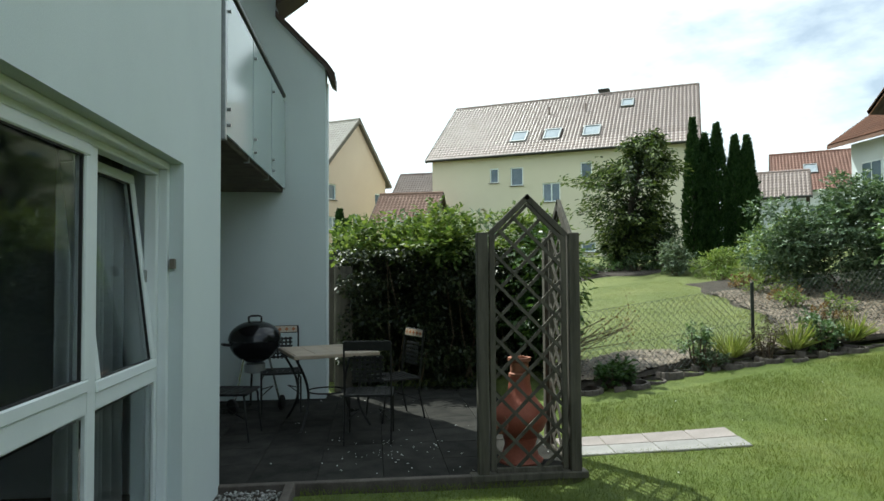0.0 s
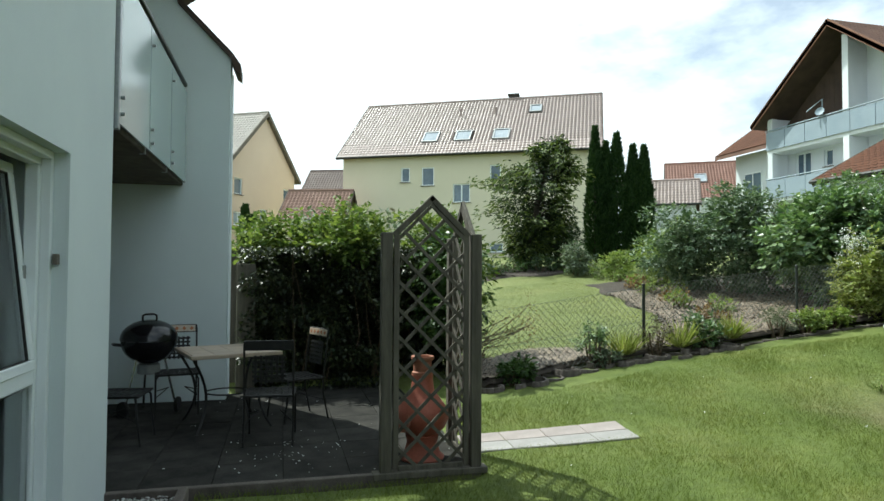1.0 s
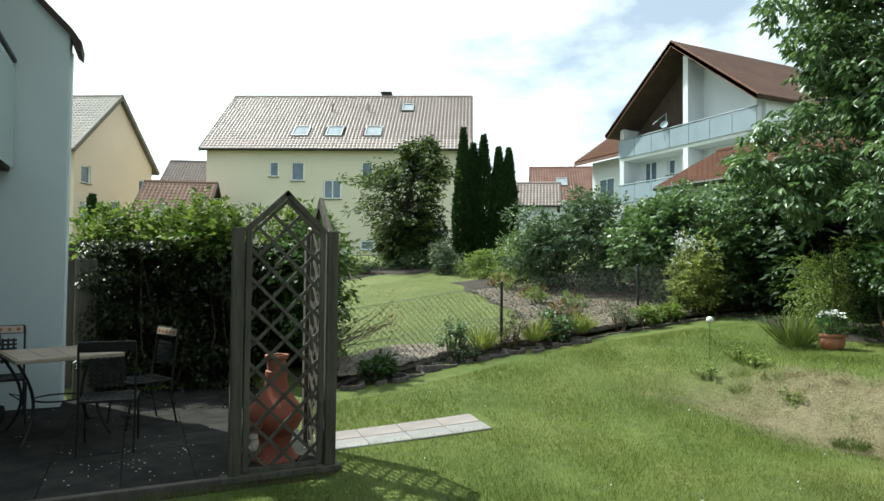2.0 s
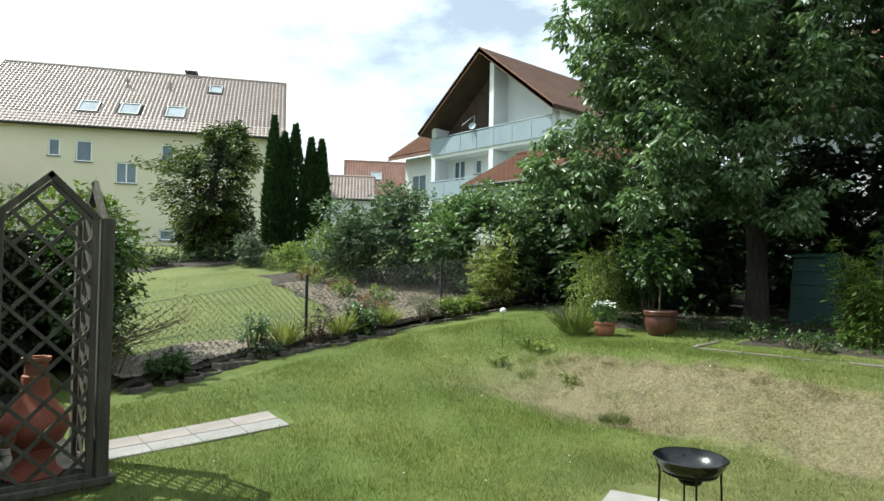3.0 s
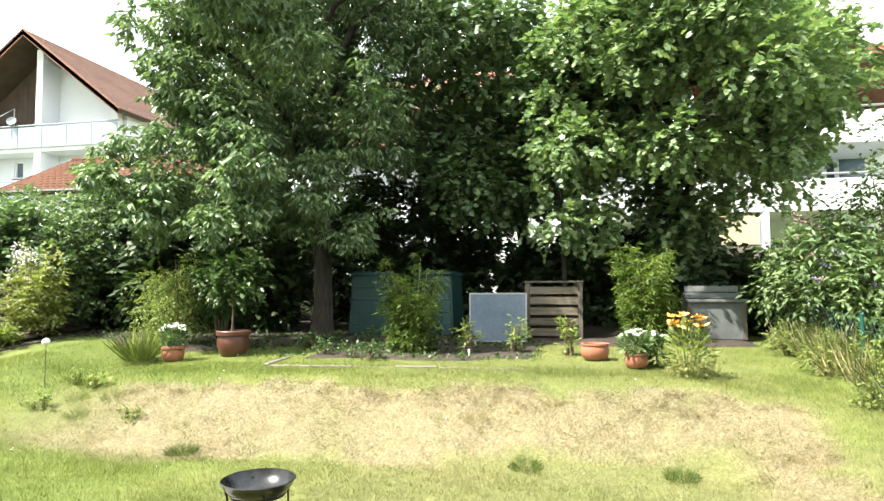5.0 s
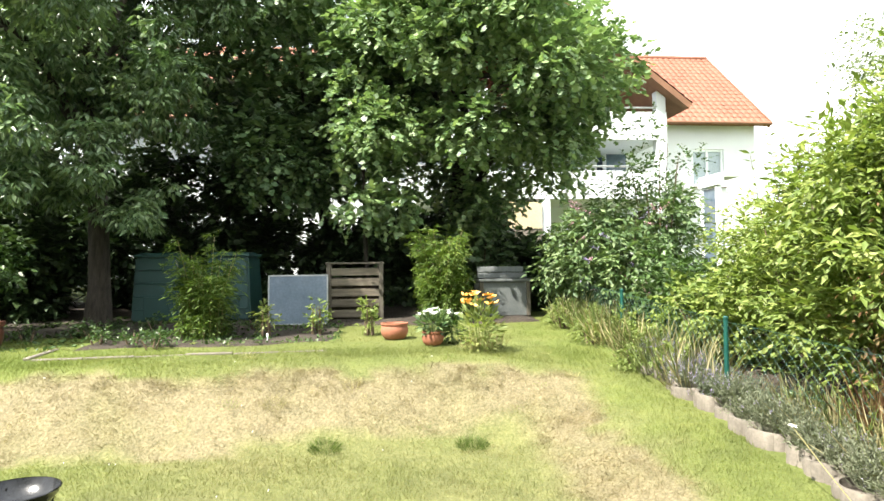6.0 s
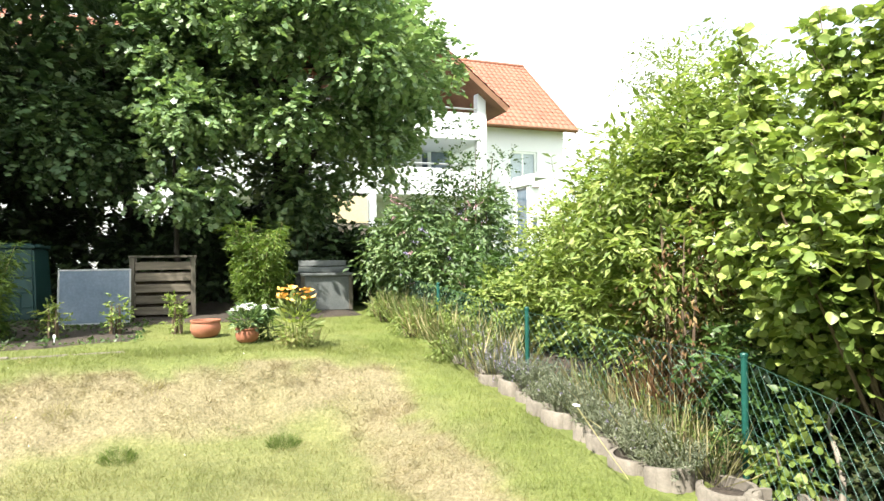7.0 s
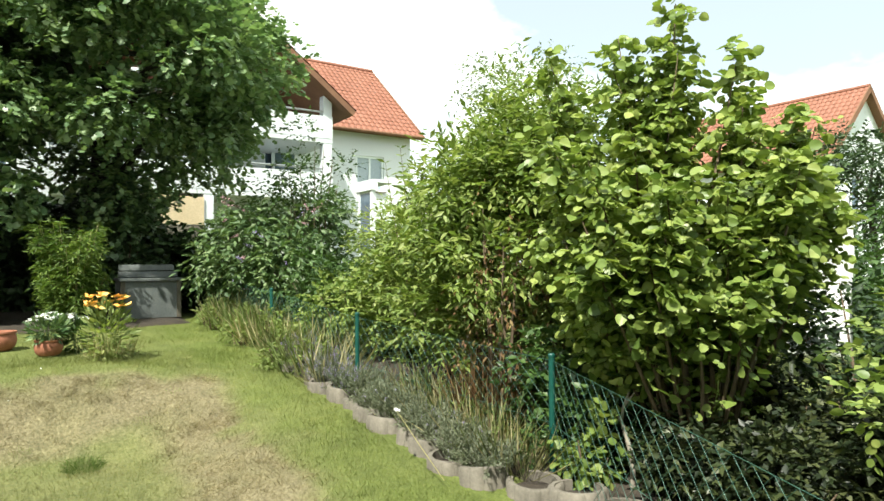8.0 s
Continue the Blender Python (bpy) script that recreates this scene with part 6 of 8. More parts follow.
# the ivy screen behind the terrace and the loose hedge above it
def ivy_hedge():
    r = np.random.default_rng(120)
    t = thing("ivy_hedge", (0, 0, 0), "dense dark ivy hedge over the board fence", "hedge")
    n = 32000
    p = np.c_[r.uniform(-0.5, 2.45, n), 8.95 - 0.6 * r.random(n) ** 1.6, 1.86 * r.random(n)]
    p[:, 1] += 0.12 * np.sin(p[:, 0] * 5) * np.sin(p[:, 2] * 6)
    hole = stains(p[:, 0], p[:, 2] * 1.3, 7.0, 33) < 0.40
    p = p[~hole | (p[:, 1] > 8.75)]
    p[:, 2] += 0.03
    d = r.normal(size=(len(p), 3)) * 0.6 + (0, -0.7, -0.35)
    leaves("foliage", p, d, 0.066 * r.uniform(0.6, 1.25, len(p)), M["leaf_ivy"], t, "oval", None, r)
    bm = B()
    for k in range(9):
        x = r.uniform(-0.3, 2.35)
        sweep(bm, [(x, 8.7, 0.0), (x + r.uniform(-0.2, 0.2), 8.6, 0.7), (x + r.uniform(-0.3, 0.3), 8.65, 1.8)], [0.012, 0.008, 0.004], 5)
    part("branching", bm, M["twig"], t)["kind"] = "stuff"
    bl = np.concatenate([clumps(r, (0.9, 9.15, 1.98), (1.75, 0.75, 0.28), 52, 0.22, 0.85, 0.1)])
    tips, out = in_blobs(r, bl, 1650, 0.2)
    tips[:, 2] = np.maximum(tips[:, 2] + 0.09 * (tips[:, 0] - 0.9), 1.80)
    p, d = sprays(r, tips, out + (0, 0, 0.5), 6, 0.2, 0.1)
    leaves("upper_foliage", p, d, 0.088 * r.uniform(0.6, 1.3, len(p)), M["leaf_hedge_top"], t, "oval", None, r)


ivy_hedge()


def buddleia_spikes():
    """Arching wands with dark seed heads above the hedge."""
    r = np.random.default_rng(121)
    t = thing("buddleia", (0, 0, 0), "arching shrub wands with dark seed heads", "shrub")
    bm, pos, way = B(), [], []
    for k in range(22):
        x, y = r.uniform(0.75, 2.0), r.uniform(9.6, 10.4)
        h = r.uniform(2.2, 2.95)
        lean = r.uniform(-0.3, 0.45)
        s = Vector((x, y, gz(x, y)))
        pts = [s + Vector((lean * u ** 2.2, 0.1 * u, (h - s.z) * (u - 0.10 * u ** 4))) for u in np.linspace(0, 1, 7)]
        tip = pts[-1] + Vector((0.5 * lean + r.uniform(-0.05, 0.05), 0, -0.05))
        sweep(bm, [*pts, tip], [0.007, 0.006, 0.005, 0.004, 0.003, 0.002, 0.002, 0.001], 4)
        for u in np.linspace(0.0, 1.0, 24):
            c = pts[-1].lerp(tip, u)
            for _ in range(2):
                pos.append(tuple(c + Vector(r.normal(0, 0.008, 3))))
                way.append(tuple(r.normal(size=3) + np.array([0.4, 0, 0.3])))
    part("branching", bm, M["twig"], t)["kind"] = "stuff"
    leaves("seed_growth", pos, way, 0.026, M["leaf_seed"], t, "oval", None, r)
    p = np.c_[r.uniform(0.2, 2.0, 700), r.uniform(9.5, 10.4, 700), r.uniform(1.7, 2.5, 700)]
    leaves("foliage", p, r.normal(size=(700, 3)) + (0, 0, 0.3), 0.13 * r.uniform(0.6, 1.2, 700), M["leaf_grey"], t, "lance", None, r)


buddleia_spikes()


def bare_twigs():
    r = np.random.default_rng(122)
    t = thing("twiggy_shrub", (0, 0, 0), "spreading twigs with few leaves at the fence", "shrub")
    bm, pos = B(), []
    for k in range(15):
        s = Vector((2.25 + r.uniform(-0.1, 0.1), 7.75 + r.uniform(-0.2, 0.2), 0.15))
        e = s + Vector((r.uniform(0.35, 1.0), r.uniform(-0.25, 0.3), r.uniform(0.45, 0.95)))
        m = s.lerp(e, 0.35) + Vector((-0.1, 0, r.uniform(0.1, 0.3)))
        q = e + Vector((r.uniform(-0.1, 0.2), r.uniform(-0.1, 0.1), r.uniform(-0.1, 0.2)))
        sweep(bm, [s, m, e, q], [0.009, 0.007, 0.005, 0.002], 4)
        pos += [tuple(m), tuple(e), tuple(q)]
    part("branching", bm, M["twig"], t)["kind"] = "stuff"
    p = np.repeat(np.array(pos), 6, 0) + r.normal(0, 0.05, (len(pos) * 6, 3))
    leaves("foliage", p, r.normal(size=p.shape), 0.035, M["leaf_rust"], t, "oval", None, r)
    bl = clumps(r, (2.15, 8.4, 1.4), (0.32, 0.45, 0.75), 24, 0.25, 0.85, 0.2)
    tips, out = in_blobs(r, bl, 760, 0.2)
    p, d = sprays(r, tips, out, 6, 0.2, 0.2)
    leaves("leafy_part", p, d, 0.085 * r.uniform(0.6, 1.3, len(p)), M["leaf_hedge"], t, "oval", None, r)


bare_twigs()
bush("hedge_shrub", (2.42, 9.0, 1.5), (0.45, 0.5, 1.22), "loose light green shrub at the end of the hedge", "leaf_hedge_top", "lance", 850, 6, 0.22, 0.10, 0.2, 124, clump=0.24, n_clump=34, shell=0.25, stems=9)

# plants along the neighbour's ring border
for k, (x, kind) in enumerate(((2.8, "moss"), (4.15, "shrub"), (4.6, "lily"), (5.1, "dark"), (5.5, "lily"), (5.95, "shrub2"), (6.4, "lily"), (7.3, "grey"), (7.9, "low"), (8.5, "low"))):
    y = left_line(x) + 0.12
    z = gz(x, y) + 0.12
    if kind == "lily":
        tuft("day_lily", x, y, 280, 0.42, 1.2, "leaf_cream", "yellowing strap-leaved perennial in a ring", 130 + k, radius=0.08, squash=0.26, lift=0.08)
    elif kind == "shrub":
        bush("small_shrub", (x, y, z + 0.2), (0.18, 0.18, 0.22), "small round leafy shrub in a ring", "leaf_laurel", "oval", 140, 6, 0.08, 0.05, 0.0, 130 + k, clump=0.08, n_clump=14)
        bush("small_shrub", (x + 0.1, y - 0.16, z + 0.02), (0.16, 0.12, 0.09), "low grey-leaved plant at the border", "leaf_grey", "oval", 60, 6, 0.07, 0.05, 0.0, 140 + k, clump=0.06, n_clump=10)
    else:
        leaf = {"moss": "leaf_hedge", "dark": "leaf_purple", "shrub2": "leaf_laurel", "grey": "leaf_lavender", "low": "leaf_bright"}[kind]
        hh = {"moss": 0.08, "dark": 0.2, "shrub2": 0.22, "grey": 0.16, "low": 0.09}[kind]
        bush("small_shrub", (x, y, z + hh * 0.7), (0.24, 0.2, hh), "low shrub in the ring border", leaf, "needle" if kind in ("dark", "grey") else "oval", 200, 7, 0.08, 0.055, 0.0, 130 + k, clump=0.08, n_clump=16, squash=2.0 if kind in ("dark", "grey") else 1.0)

# the neighbour's shrubs and trees
NEIGHBOURS = [
    ("large_shrub", (9.8, 12.5), (1.9, 1.4), 2.2, "large grey-green shrub in the neighbouring garden", "leaf_shrub", "oval", 4300, 0.085, 0.42),
    ("large_shrub", (11.4, 11.6), (1.2, 1.2), 1.95, "large shrub with dark reddish twigs", "leaf_purple", "oval", 1500, 0.07, 0.35),
    ("laurel_shrub", (10.9, 10.1), (2.0, 1.1), 1.75, "tall glossy laurel shrub at the fence", "leaf_laurel", "oval", 4200, 0.12, 0.5),
    ("laurel_shrub", (12.9, 9.7), (1.5, 1.1), 2.9, "glossy laurel shrub at the fence", "leaf_laurel", "oval", 2900, 0.12, 0.5),
    ("laurel_shrub", (10.55, 8.9), (0.85, 0.8), 2.45, "bright green laurel shrub before the garage", "leaf_laurel", "oval", 1500, 0.10, 0.35),
    ("juniper_shrub", (9.55, 14.2), (0.75, 0.7), 1.4, "feathery yellow-green juniper shrub", "leaf_bright", "needle", 1500, 0.11, 0.25),
    ("round_shrub", (8.5, 17.4), (0.42, 0.42), 0.8, "small round variegated shrub", "leaf_grey", "oval", 700, 0.07, 0.2),
    ("round_shrub", (9.1, 16.2), (0.6, 0.5), 0.62, "low bronze shrub before the thujas", "leaf_bright", "oval", 800, 0.06, 0.2),
    ("dark_shrub", (9.3, 20.3), (0.9, 0.9), 2.0, "dark shrub beside the thujas", "leaf_dark", "oval", 1000, 0.10, 0.3),
    ("small_shrub", (9.25, 12.8), (0.4, 0.4), 0.55, "small blue-green shrub on the mulch", "leaf_grey", "oval", 300, 0.06, 0.15),
    ("white_shrub", (9.45, 8.58), (0.36, 0.36), 1.4, "upright shrub with cream flower heads", "leaf_cream", "lance", 800, 0.09, 0.18),
    ("hedge_shrub", (5.4, 19.5), (1.0, 0.6), 0.5, "low green planting beyond the lawn", "leaf_hedge", "oval", 500, 0.08, 0.2),
    ("laurel_shrub", (13.8, 12.9), (1.5, 1.8), 2.4, "tall laurel shrub before the garage", "leaf_laurel", "oval", 2600, 0.10, 0.4),
]
for k, (nm, (x, y), (rx, ry), h, lb, lf, sh, n, sz, cl) in enumerate(NEIGHBOURS):
    z = gz(x, y)
    bush(nm, (x, y, z + h * 0.52), (rx, ry, h * 0.5), lb, lf, sh, n, 6, sz * 2.2, sz, 0.1, 150 + k, clump=cl, n_clump=34, shell=0.35, squash=2.2 if sh == "needle" else 1.0)
r = np.random.default_rng(170)
ws = thing("cream_flowers", (0, 0, 0), "cream flower heads on the upright shrub", "flowers")
for k in range(17):
    c = np.array([9.43 + r.uniform(-0.32, 0.25), 8.54 + r.uniform(-0.3, 0.3), gz(9.43, 8.58) + r.uniform(0.95, 1.45)])
    p, d = in_blobs(r, [(*c, 0.07, 0.07, 0.12)], 60, 0.1)
    leaves("flower_head", p, d, 0.03, M["flower_white"], ws, "oval", None, r)
for k in range(9):
    y = 9.4 + 0.72 * k
    x = float(lawn_border(y)) + 0.95 + 0.25 * math.sin(k * 2)
    bush("bedding_plant", (x, y, gz(x, y) + 0.14), (0.3, 0.22, 0.14), "low yellow and orange bedding plant", "leaf_bright" if k % 3 else "leaf_rust", "oval", 110, 6, 0.07, 0.05, 0.0, 175 + k, clump=0.09, n_clump=10, category="plant")


for k in range(7):
    x, y = 4.6 + 0.85 * k, 18.9 + 0.4 * math.sin(k * 2.4)
    bush("low_shrub", (x, y, gz(x, y) + 0.2), (0.5, 0.4, 0.22), "low dark planting at the end of the lawn", "leaf_hedge" if k % 2 else "leaf_dark", "oval", 160, 6, 0.14, 0.07, 0.0, 800 + k, clump=0.14, n_clump=14)


def thuja(x, y, h, w, seed):
    r = np.random.default_rng(seed)
    z0 = gz(x, y)
    t = thing("thuja", (0, 0, 0), "tall narrow dark green thuja", "tree", group="thujas in the neighbouring garden")
    part("trunk", sweep(B(), [(x, y, z0 - 0.1), (x, y, z0 + h * 0.85)], [0.09, 0.02], 8), M["bark"], t)
    n = 7000
    u = r.random(n)
    prof = w * np.minimum(1.0, (0.8 + 1.2 * u)) * (1 - u ** 2.3) ** 0.95
    a = r.uniform(0, 6.28, n)
    bulge = 1 + 0.07 * np.sin(a * 3 + u * 17) + 0.06 * np.sin(a * 7 - u * 29)
    q = prof * bulge * (0.6 + 0.4 * r.random(n) ** 0.5)
    p = np.c_[x + q * np.cos(a), y + q * np.sin(a), z0 + 0.05 + u * h]
    leaves("foliage", p, np.c_[np.cos(a) * 0.6, np.sin(a) * 0.6, np.ones(n)] + r.normal(0, 0.25, (n, 3)), 0.17 * r.uniform(0.6, 1.2, n), M["leaf_thuja"], t, "lance", None, r)


thuja(11.00, 21.00, 4.85, 0.36, 180)
thuja(11.40, 20.95, 4.30, 0.38, 181)
thuja(11.73, 20.75, 4.60, 0.42, 182)
thuja(12.24, 20.50, 4.15, 0.37, 183)
thuja(12.56, 20.30, 4.10, 0.36, 184)


def larch():
    x, y = 8.05, 20.05
    z0 = gz(x, y)
    r = np.random.default_rng(190)
    t = thing("conifer", (0, 0, 0), "broad conifer with pale drooping branch tips", "tree")
    part("trunk", sweep(B(), [(x, y, z0 - 0.1), (x + 0.3, y, z0 + 2), (x + 0.85, y, z0 + 4.2)], [0.16, 0.10, 0.03], 9), M["bark"], t)
    bm, pos, way, far = B(), [], [], []
    for k in range(150):
        u = r.random() ** 1.15
        a = r.uniform(0, 6.28)
        ln = (0.55 + 1.35 * math.exp(-((u - 0.5) / 0.28) ** 2)) * r.uniform(0.5, 1.15) * (1.18 if math.cos(a) < 0 else 0.85)
        s = Vector((x + 0.85 * u, y, z0 + 0.2 + 4.0 * u))
        e = s + Vector((ln * math.cos(a), ln * math.sin(a), ln * r.uniform(0.0, 0.35)))
        m = s.lerp(e, 0.5) + Vector((0, 0, 0.1))
        sweep(bm, [s, m, e], [0.025, 0.015, 0.004], 4)
        for q in np.linspace(0.25, 1.05, 22):
            c = s.lerp(e, q) + Vector((0, 0, 0.2 * q * (1 - q)))
            for _ in range(6):
                far.append(q)
                pos.append(tuple(c + Vector(r.normal(0, 0.10, 3))))
                way.append((math.cos(a) + r.normal(0, 0.6), math.sin(a) + r.normal(0, 0.6), r.normal(-0.15, 0.4)))
    part("branching", bm, M["bark"], t)
    pos, way, far = np.array(pos), np.array(way), np.array(far)
    tip = (far + r.normal(0, 0.12, len(far)) > 0.72) & (r.random(len(far)) < 0.75)
    leaves("foliage", pos[~tip], way[~tip], 0.16 * r.uniform(0.6, 1.3, (~tip).sum()), M["leaf_conifer"], t, "lance", None, r, 0.9)
    leaves("tip_foliage", pos[tip], way[tip] - (0, 0, 0.25), 0.19 * r.uniform(0.6, 1.3, tip.sum()), M["leaf_larch_tip"], t, "lance", None, r, 0.9)


larch()

# the shrubs beyond the green fence
def hazel():
    """Many stems from one stool, a few tall leaders above the rest."""
    r = np.random.default_rng(230)
    t = thing("hazel_bush", (0, 0, 0), "big hazel bush with large round leaves", "shrub")
    bx, by = 3.05, -4.45
    z0 = gz(bx, by)
    bm, tips, outs = B(), [], []
    leaders = [(3.80, -3.82, 3.05), (3.50, -4.23, 3.2), (3.35, -4.40, 3.0), (3.19, -4.48, 3.4), (2.88, -4.74, 3.0), (2.50, -4.78, 2.55)]
    leaders = [(x + dx, y + dy, z - dz) for x, y, z in leaders for dx, dy, dz in ((0, 0, 0), (0.10, -0.06, 0.22), (-0.08, 0.09, 0.40))]
    for k in range(100):
        a = r.uniform(0, 6.28)
        if k < len(leaders):
            e = Vector(leaders[k])
            top = e.z - z0
        else:
            rr = 1.18 * math.sqrt(r.random())
            top = r.uniform(0.45, 2.15)
            rr *= 0.38 + 0.76 * min(1.0, max(0.0, (top - 0.5) / 1.1))
            e = Vector((bx + rr * math.cos(a) * (1.0 if math.cos(a) > 0 else 0.72), by + rr * math.sin(a), z0 + top + 0.2))
        s = Vector((bx + 0.12 * math.cos(a), by + 0.12 * math.sin(a), z0 - 0.05))
        m = s.lerp(e, 0.5) + Vector((0.12 * math.cos(a), 0.12 * math.sin(a), 0.15 * top))
        sweep(bm, [s, m, e], [0.016, 0.011, 0.003], 6)
        for u in np.linspace(0.36, 1.0, 21):
            c = s.lerp(m, u * 2) if u < 0.5 else m.lerp(e, u * 2 - 1)
            for _ in range(3):
                b = r.uniform(0, 6.28)
                tips.append(tuple(c))
                outs.append((math.cos(b), math.sin(b), r.uniform(-0.1, 0.5)))
    part("branching", bm, M["twig"], t, smooth=True)
    p, d = sprays(r, np.array(tips), np.array(outs), 7, 0.20, 0.15)
    ok = r.random(len(p)) < 0.08 + 0.92 * ss((p[:, 2] - 0.5 - 0.4 * ss((3.25 - p[:, 0]) / 0.5)) / 0.7)
    p, d = p[ok], d[ok]
    d[:, 2] *= 0.8
    d[:, 2] -= 0.2
    leaves("foliage", p, d, 0.068 * r.uniform(0.5, 1.2, len(p)), M["leaf_hazel"], t, "hazel", np.array([0, 0, 0.6]), r)


hazel()
bush("forsythia_bush", (5.2, -4.45, 1.65), (1.2, 0.85, 1.2), "loose yellow-green shrub over the fence", "leaf_bright", "lance", 2700, 7, 0.28, 0.10, 0.05, 231, clump=0.25, n_clump=62, shell=0.25, stems=14)
def arching_shoots():
    """Long leafy shoots that rise above the shrub."""
    r = np.random.default_rng(241)
    t = thing("shrub_shoots", (0, 0, 0), "long leafy shoots above the yellow-green shrub", "shrub")
    bm, pos, way = B(), [], []
    for k in range(9):
        s = Vector((6.0 + r.uniform(-0.4, 0.4), -4.3 + r.uniform(-0.3, 0.3), gz(6.0, -4.3)))
        e = Vector((5.7 + 1.0 * r.random(), -4.15 + r.uniform(-0.45, 0.5), r.uniform(2.35, 2.85)))
        pts = [s.lerp(e, u) + Vector((0.12 * math.sin(3.1 * u), 0, 0.25 * u * (1 - u))) for u in np.linspace(0, 1, 6)]
        sweep(bm, pts, [0.010, 0.009, 0.007, 0.006, 0.004, 0.002], 5)
        for u in np.linspace(0.45, 1.0, 15):
            i = min(int(u * 5), 4)
            c = pts[i].lerp(pts[i + 1], u * 5 - i)
            b = r.uniform(0, 6.28)
            for q in (b, b + 3.14):
                pos.append(tuple(c))
                way.append((math.cos(q), math.sin(q), 0.5))
    part("branching", bm, M["twig"], t, smooth=True)["kind"] = "stuff"
    leaves("foliage", pos, way, 0.10 * r.uniform(0.6, 1.2, len(pos)), M["leaf_bright"], t, "lance", None, r)


arching_shoots()
bush("forsythia_bush", (4.55, -4.75, 2.05), (0.7, 0.6, 1.25), "tall yellow-green shrub beside the hazel", "leaf_bright", "lance", 1700, 7, 0.3, 0.08, 0.15, 237, clump=0.26, n_clump=34, shell=0.2, stems=12)
bush("forsythia_bush", (7.2, -4.75, 1.45), (0.75, 0.55, 0.85), "bushy yellow-green shrub at the far end of the fence", "leaf_bright", "lance", 2000, 7, 0.26, 0.08, 0.15, 238, clump=0.26, n_clump=40, shell=0.25, stems=12)
bush("withered_shrub", (4.52, -3.92, 1.45), (0.30, 0.18, 1.0), "withered rust-brown branches in the hedge", "leaf_rust", "lance", 120, 6, 0.3, 0.055, 1.1, 232, clump=0.16, n_clump=22, stems=5)
tuft("withered_growth", 4.45, -3.78, 330, 0.72, 0.35, "leaf_rust", "dry rust-brown stems behind the wire fence", 239, radius=0.28, squash=0.03)
tree("birch_tree", (7.6, -6.7, gz(7.6, -6.7)), (7.3, -6.5, 3.2), (0.85, 0.85, 1.7), "slender pale-leaved tree behind the shrubs", "leaf_birch", "oval", 1700, 6, 0.3, 0.055, 0.4, 233, trunk_h=1.3, trunk_r=0.05, n_limb=7, clump=0.3, n_clump=34)
bush("buddleia_bush", (10.45, -4.25, 1.72), (1.15, 1.15, 1.0), "broad buddleia with faded pink flower spikes", "leaf_buddleia", "lance", 2300, 7, 0.3, 0.12, 0.3, 234, clump=0.35, n_clump=42, stems=12)
bush("buddleia_bush", (10.0, -4.55, 2.65), (0.55, 0.6, 1.15), "upright dark shrub above the buddleia", "leaf_hedge", "oval", 420, 6, 0.2, 0.07, 0.0, 235, clump=0.2, n_clump=16, stems=9)
r = np.random.default_rng(236)
bf = thing("buddleia_flowers", (0, 0, 0), "faded pink buddleia flower spikes", "flowers")
for k in range(26):
    c = np.array([9.62 + r.uniform(-0.3, 0.35), -4.0 + r.uniform(-0.9, 0.9), r.uniform(1.15, 2.5)])
    dv = unit(np.array([-0.5, 0.5, 0.0]) + r.normal(0, 0.4, 3))
    q = np.linspace(0, 0.22, 42)[:, None]
    leaves("flower_spike", c + dv * q + r.normal(0, 0.011, (42, 3)), r.normal(size=(42, 3)), 0.022, M["flower_pink" if k % 3 else "flower_lilac"], bf, "oval", None, r)
for k, (x, y, rr, h) in enumerate(((7.6, -4.0, 0.6, 0.9), (8.6, -4.1, 0.7, 1.0), (6.9, -4.4, 0.6, 1.1), (1.24, -4.05, 0.5, 1.15), (2.6, -5.9, 0.9, 1.5), (4.0, -5.2, 0.8, 1.3), (1.3, -5.0, 0.8, 1.5), (3.8, -4.2, 0.5, 0.9), (11.8, -4.4, 0.8, 1.3))):
    bush("green_shrub", (x, y, gz(x, y) + h * 0.52), (rr, rr * 0.8, h * 0.55), "green shrub along the fence", "leaf_hazel" if k == 3 else "leaf_dark" if k == 4 else "leaf_hedge" if k % 2 else "leaf_bright", "hazel" if k == 3 else "oval", 420 if k == 3 else 650, 6, 0.2, 0.052 if k == 3 else 0.075, 0.1, 240 + k, clump=0.25, n_clump=20)
for k in range(14):
    x = 6.2 + 0.32 * k
    tuft("tall_grass", x, -3.2 - 0.01 * k + 0.12 * math.sin(k * 2.2), 130, 0.56, 0.6, "leaf_straw" if k % 2 == 0 else "leaf_grass", "tall dry grass along the fence", 250 + k, radius=0.32, category="grass", squash=0.016)
for k in range(10):
    x = 6.6 + 0.47 * k
    y = -3.12 + 0.18 * math.sin(k * 1.9)
    bush("weed", (x, y, gz(x, y) + 0.16), (0.17, 0.16, 0.14 + 0.06 * math.sin(k * 2.7)), "leafy pale green weed along the fence", "leaf_grass" if k % 3 else "leaf_bright", "lance", 90, 7, 0.13, 0.06, 0.1, 330 + k, clump=0.09, n_clump=14, stems=4, category="plant")
for k in range(6):
    tuft("tall_grass", 3.75 + 0.42 * k, -3.38, 90, 0.30, 1.0, "leaf_straw" if k % 2 else "leaf_grass", "long thin grass under the fence", 272 + k, radius=0.30, category="grass", squash=0.02)


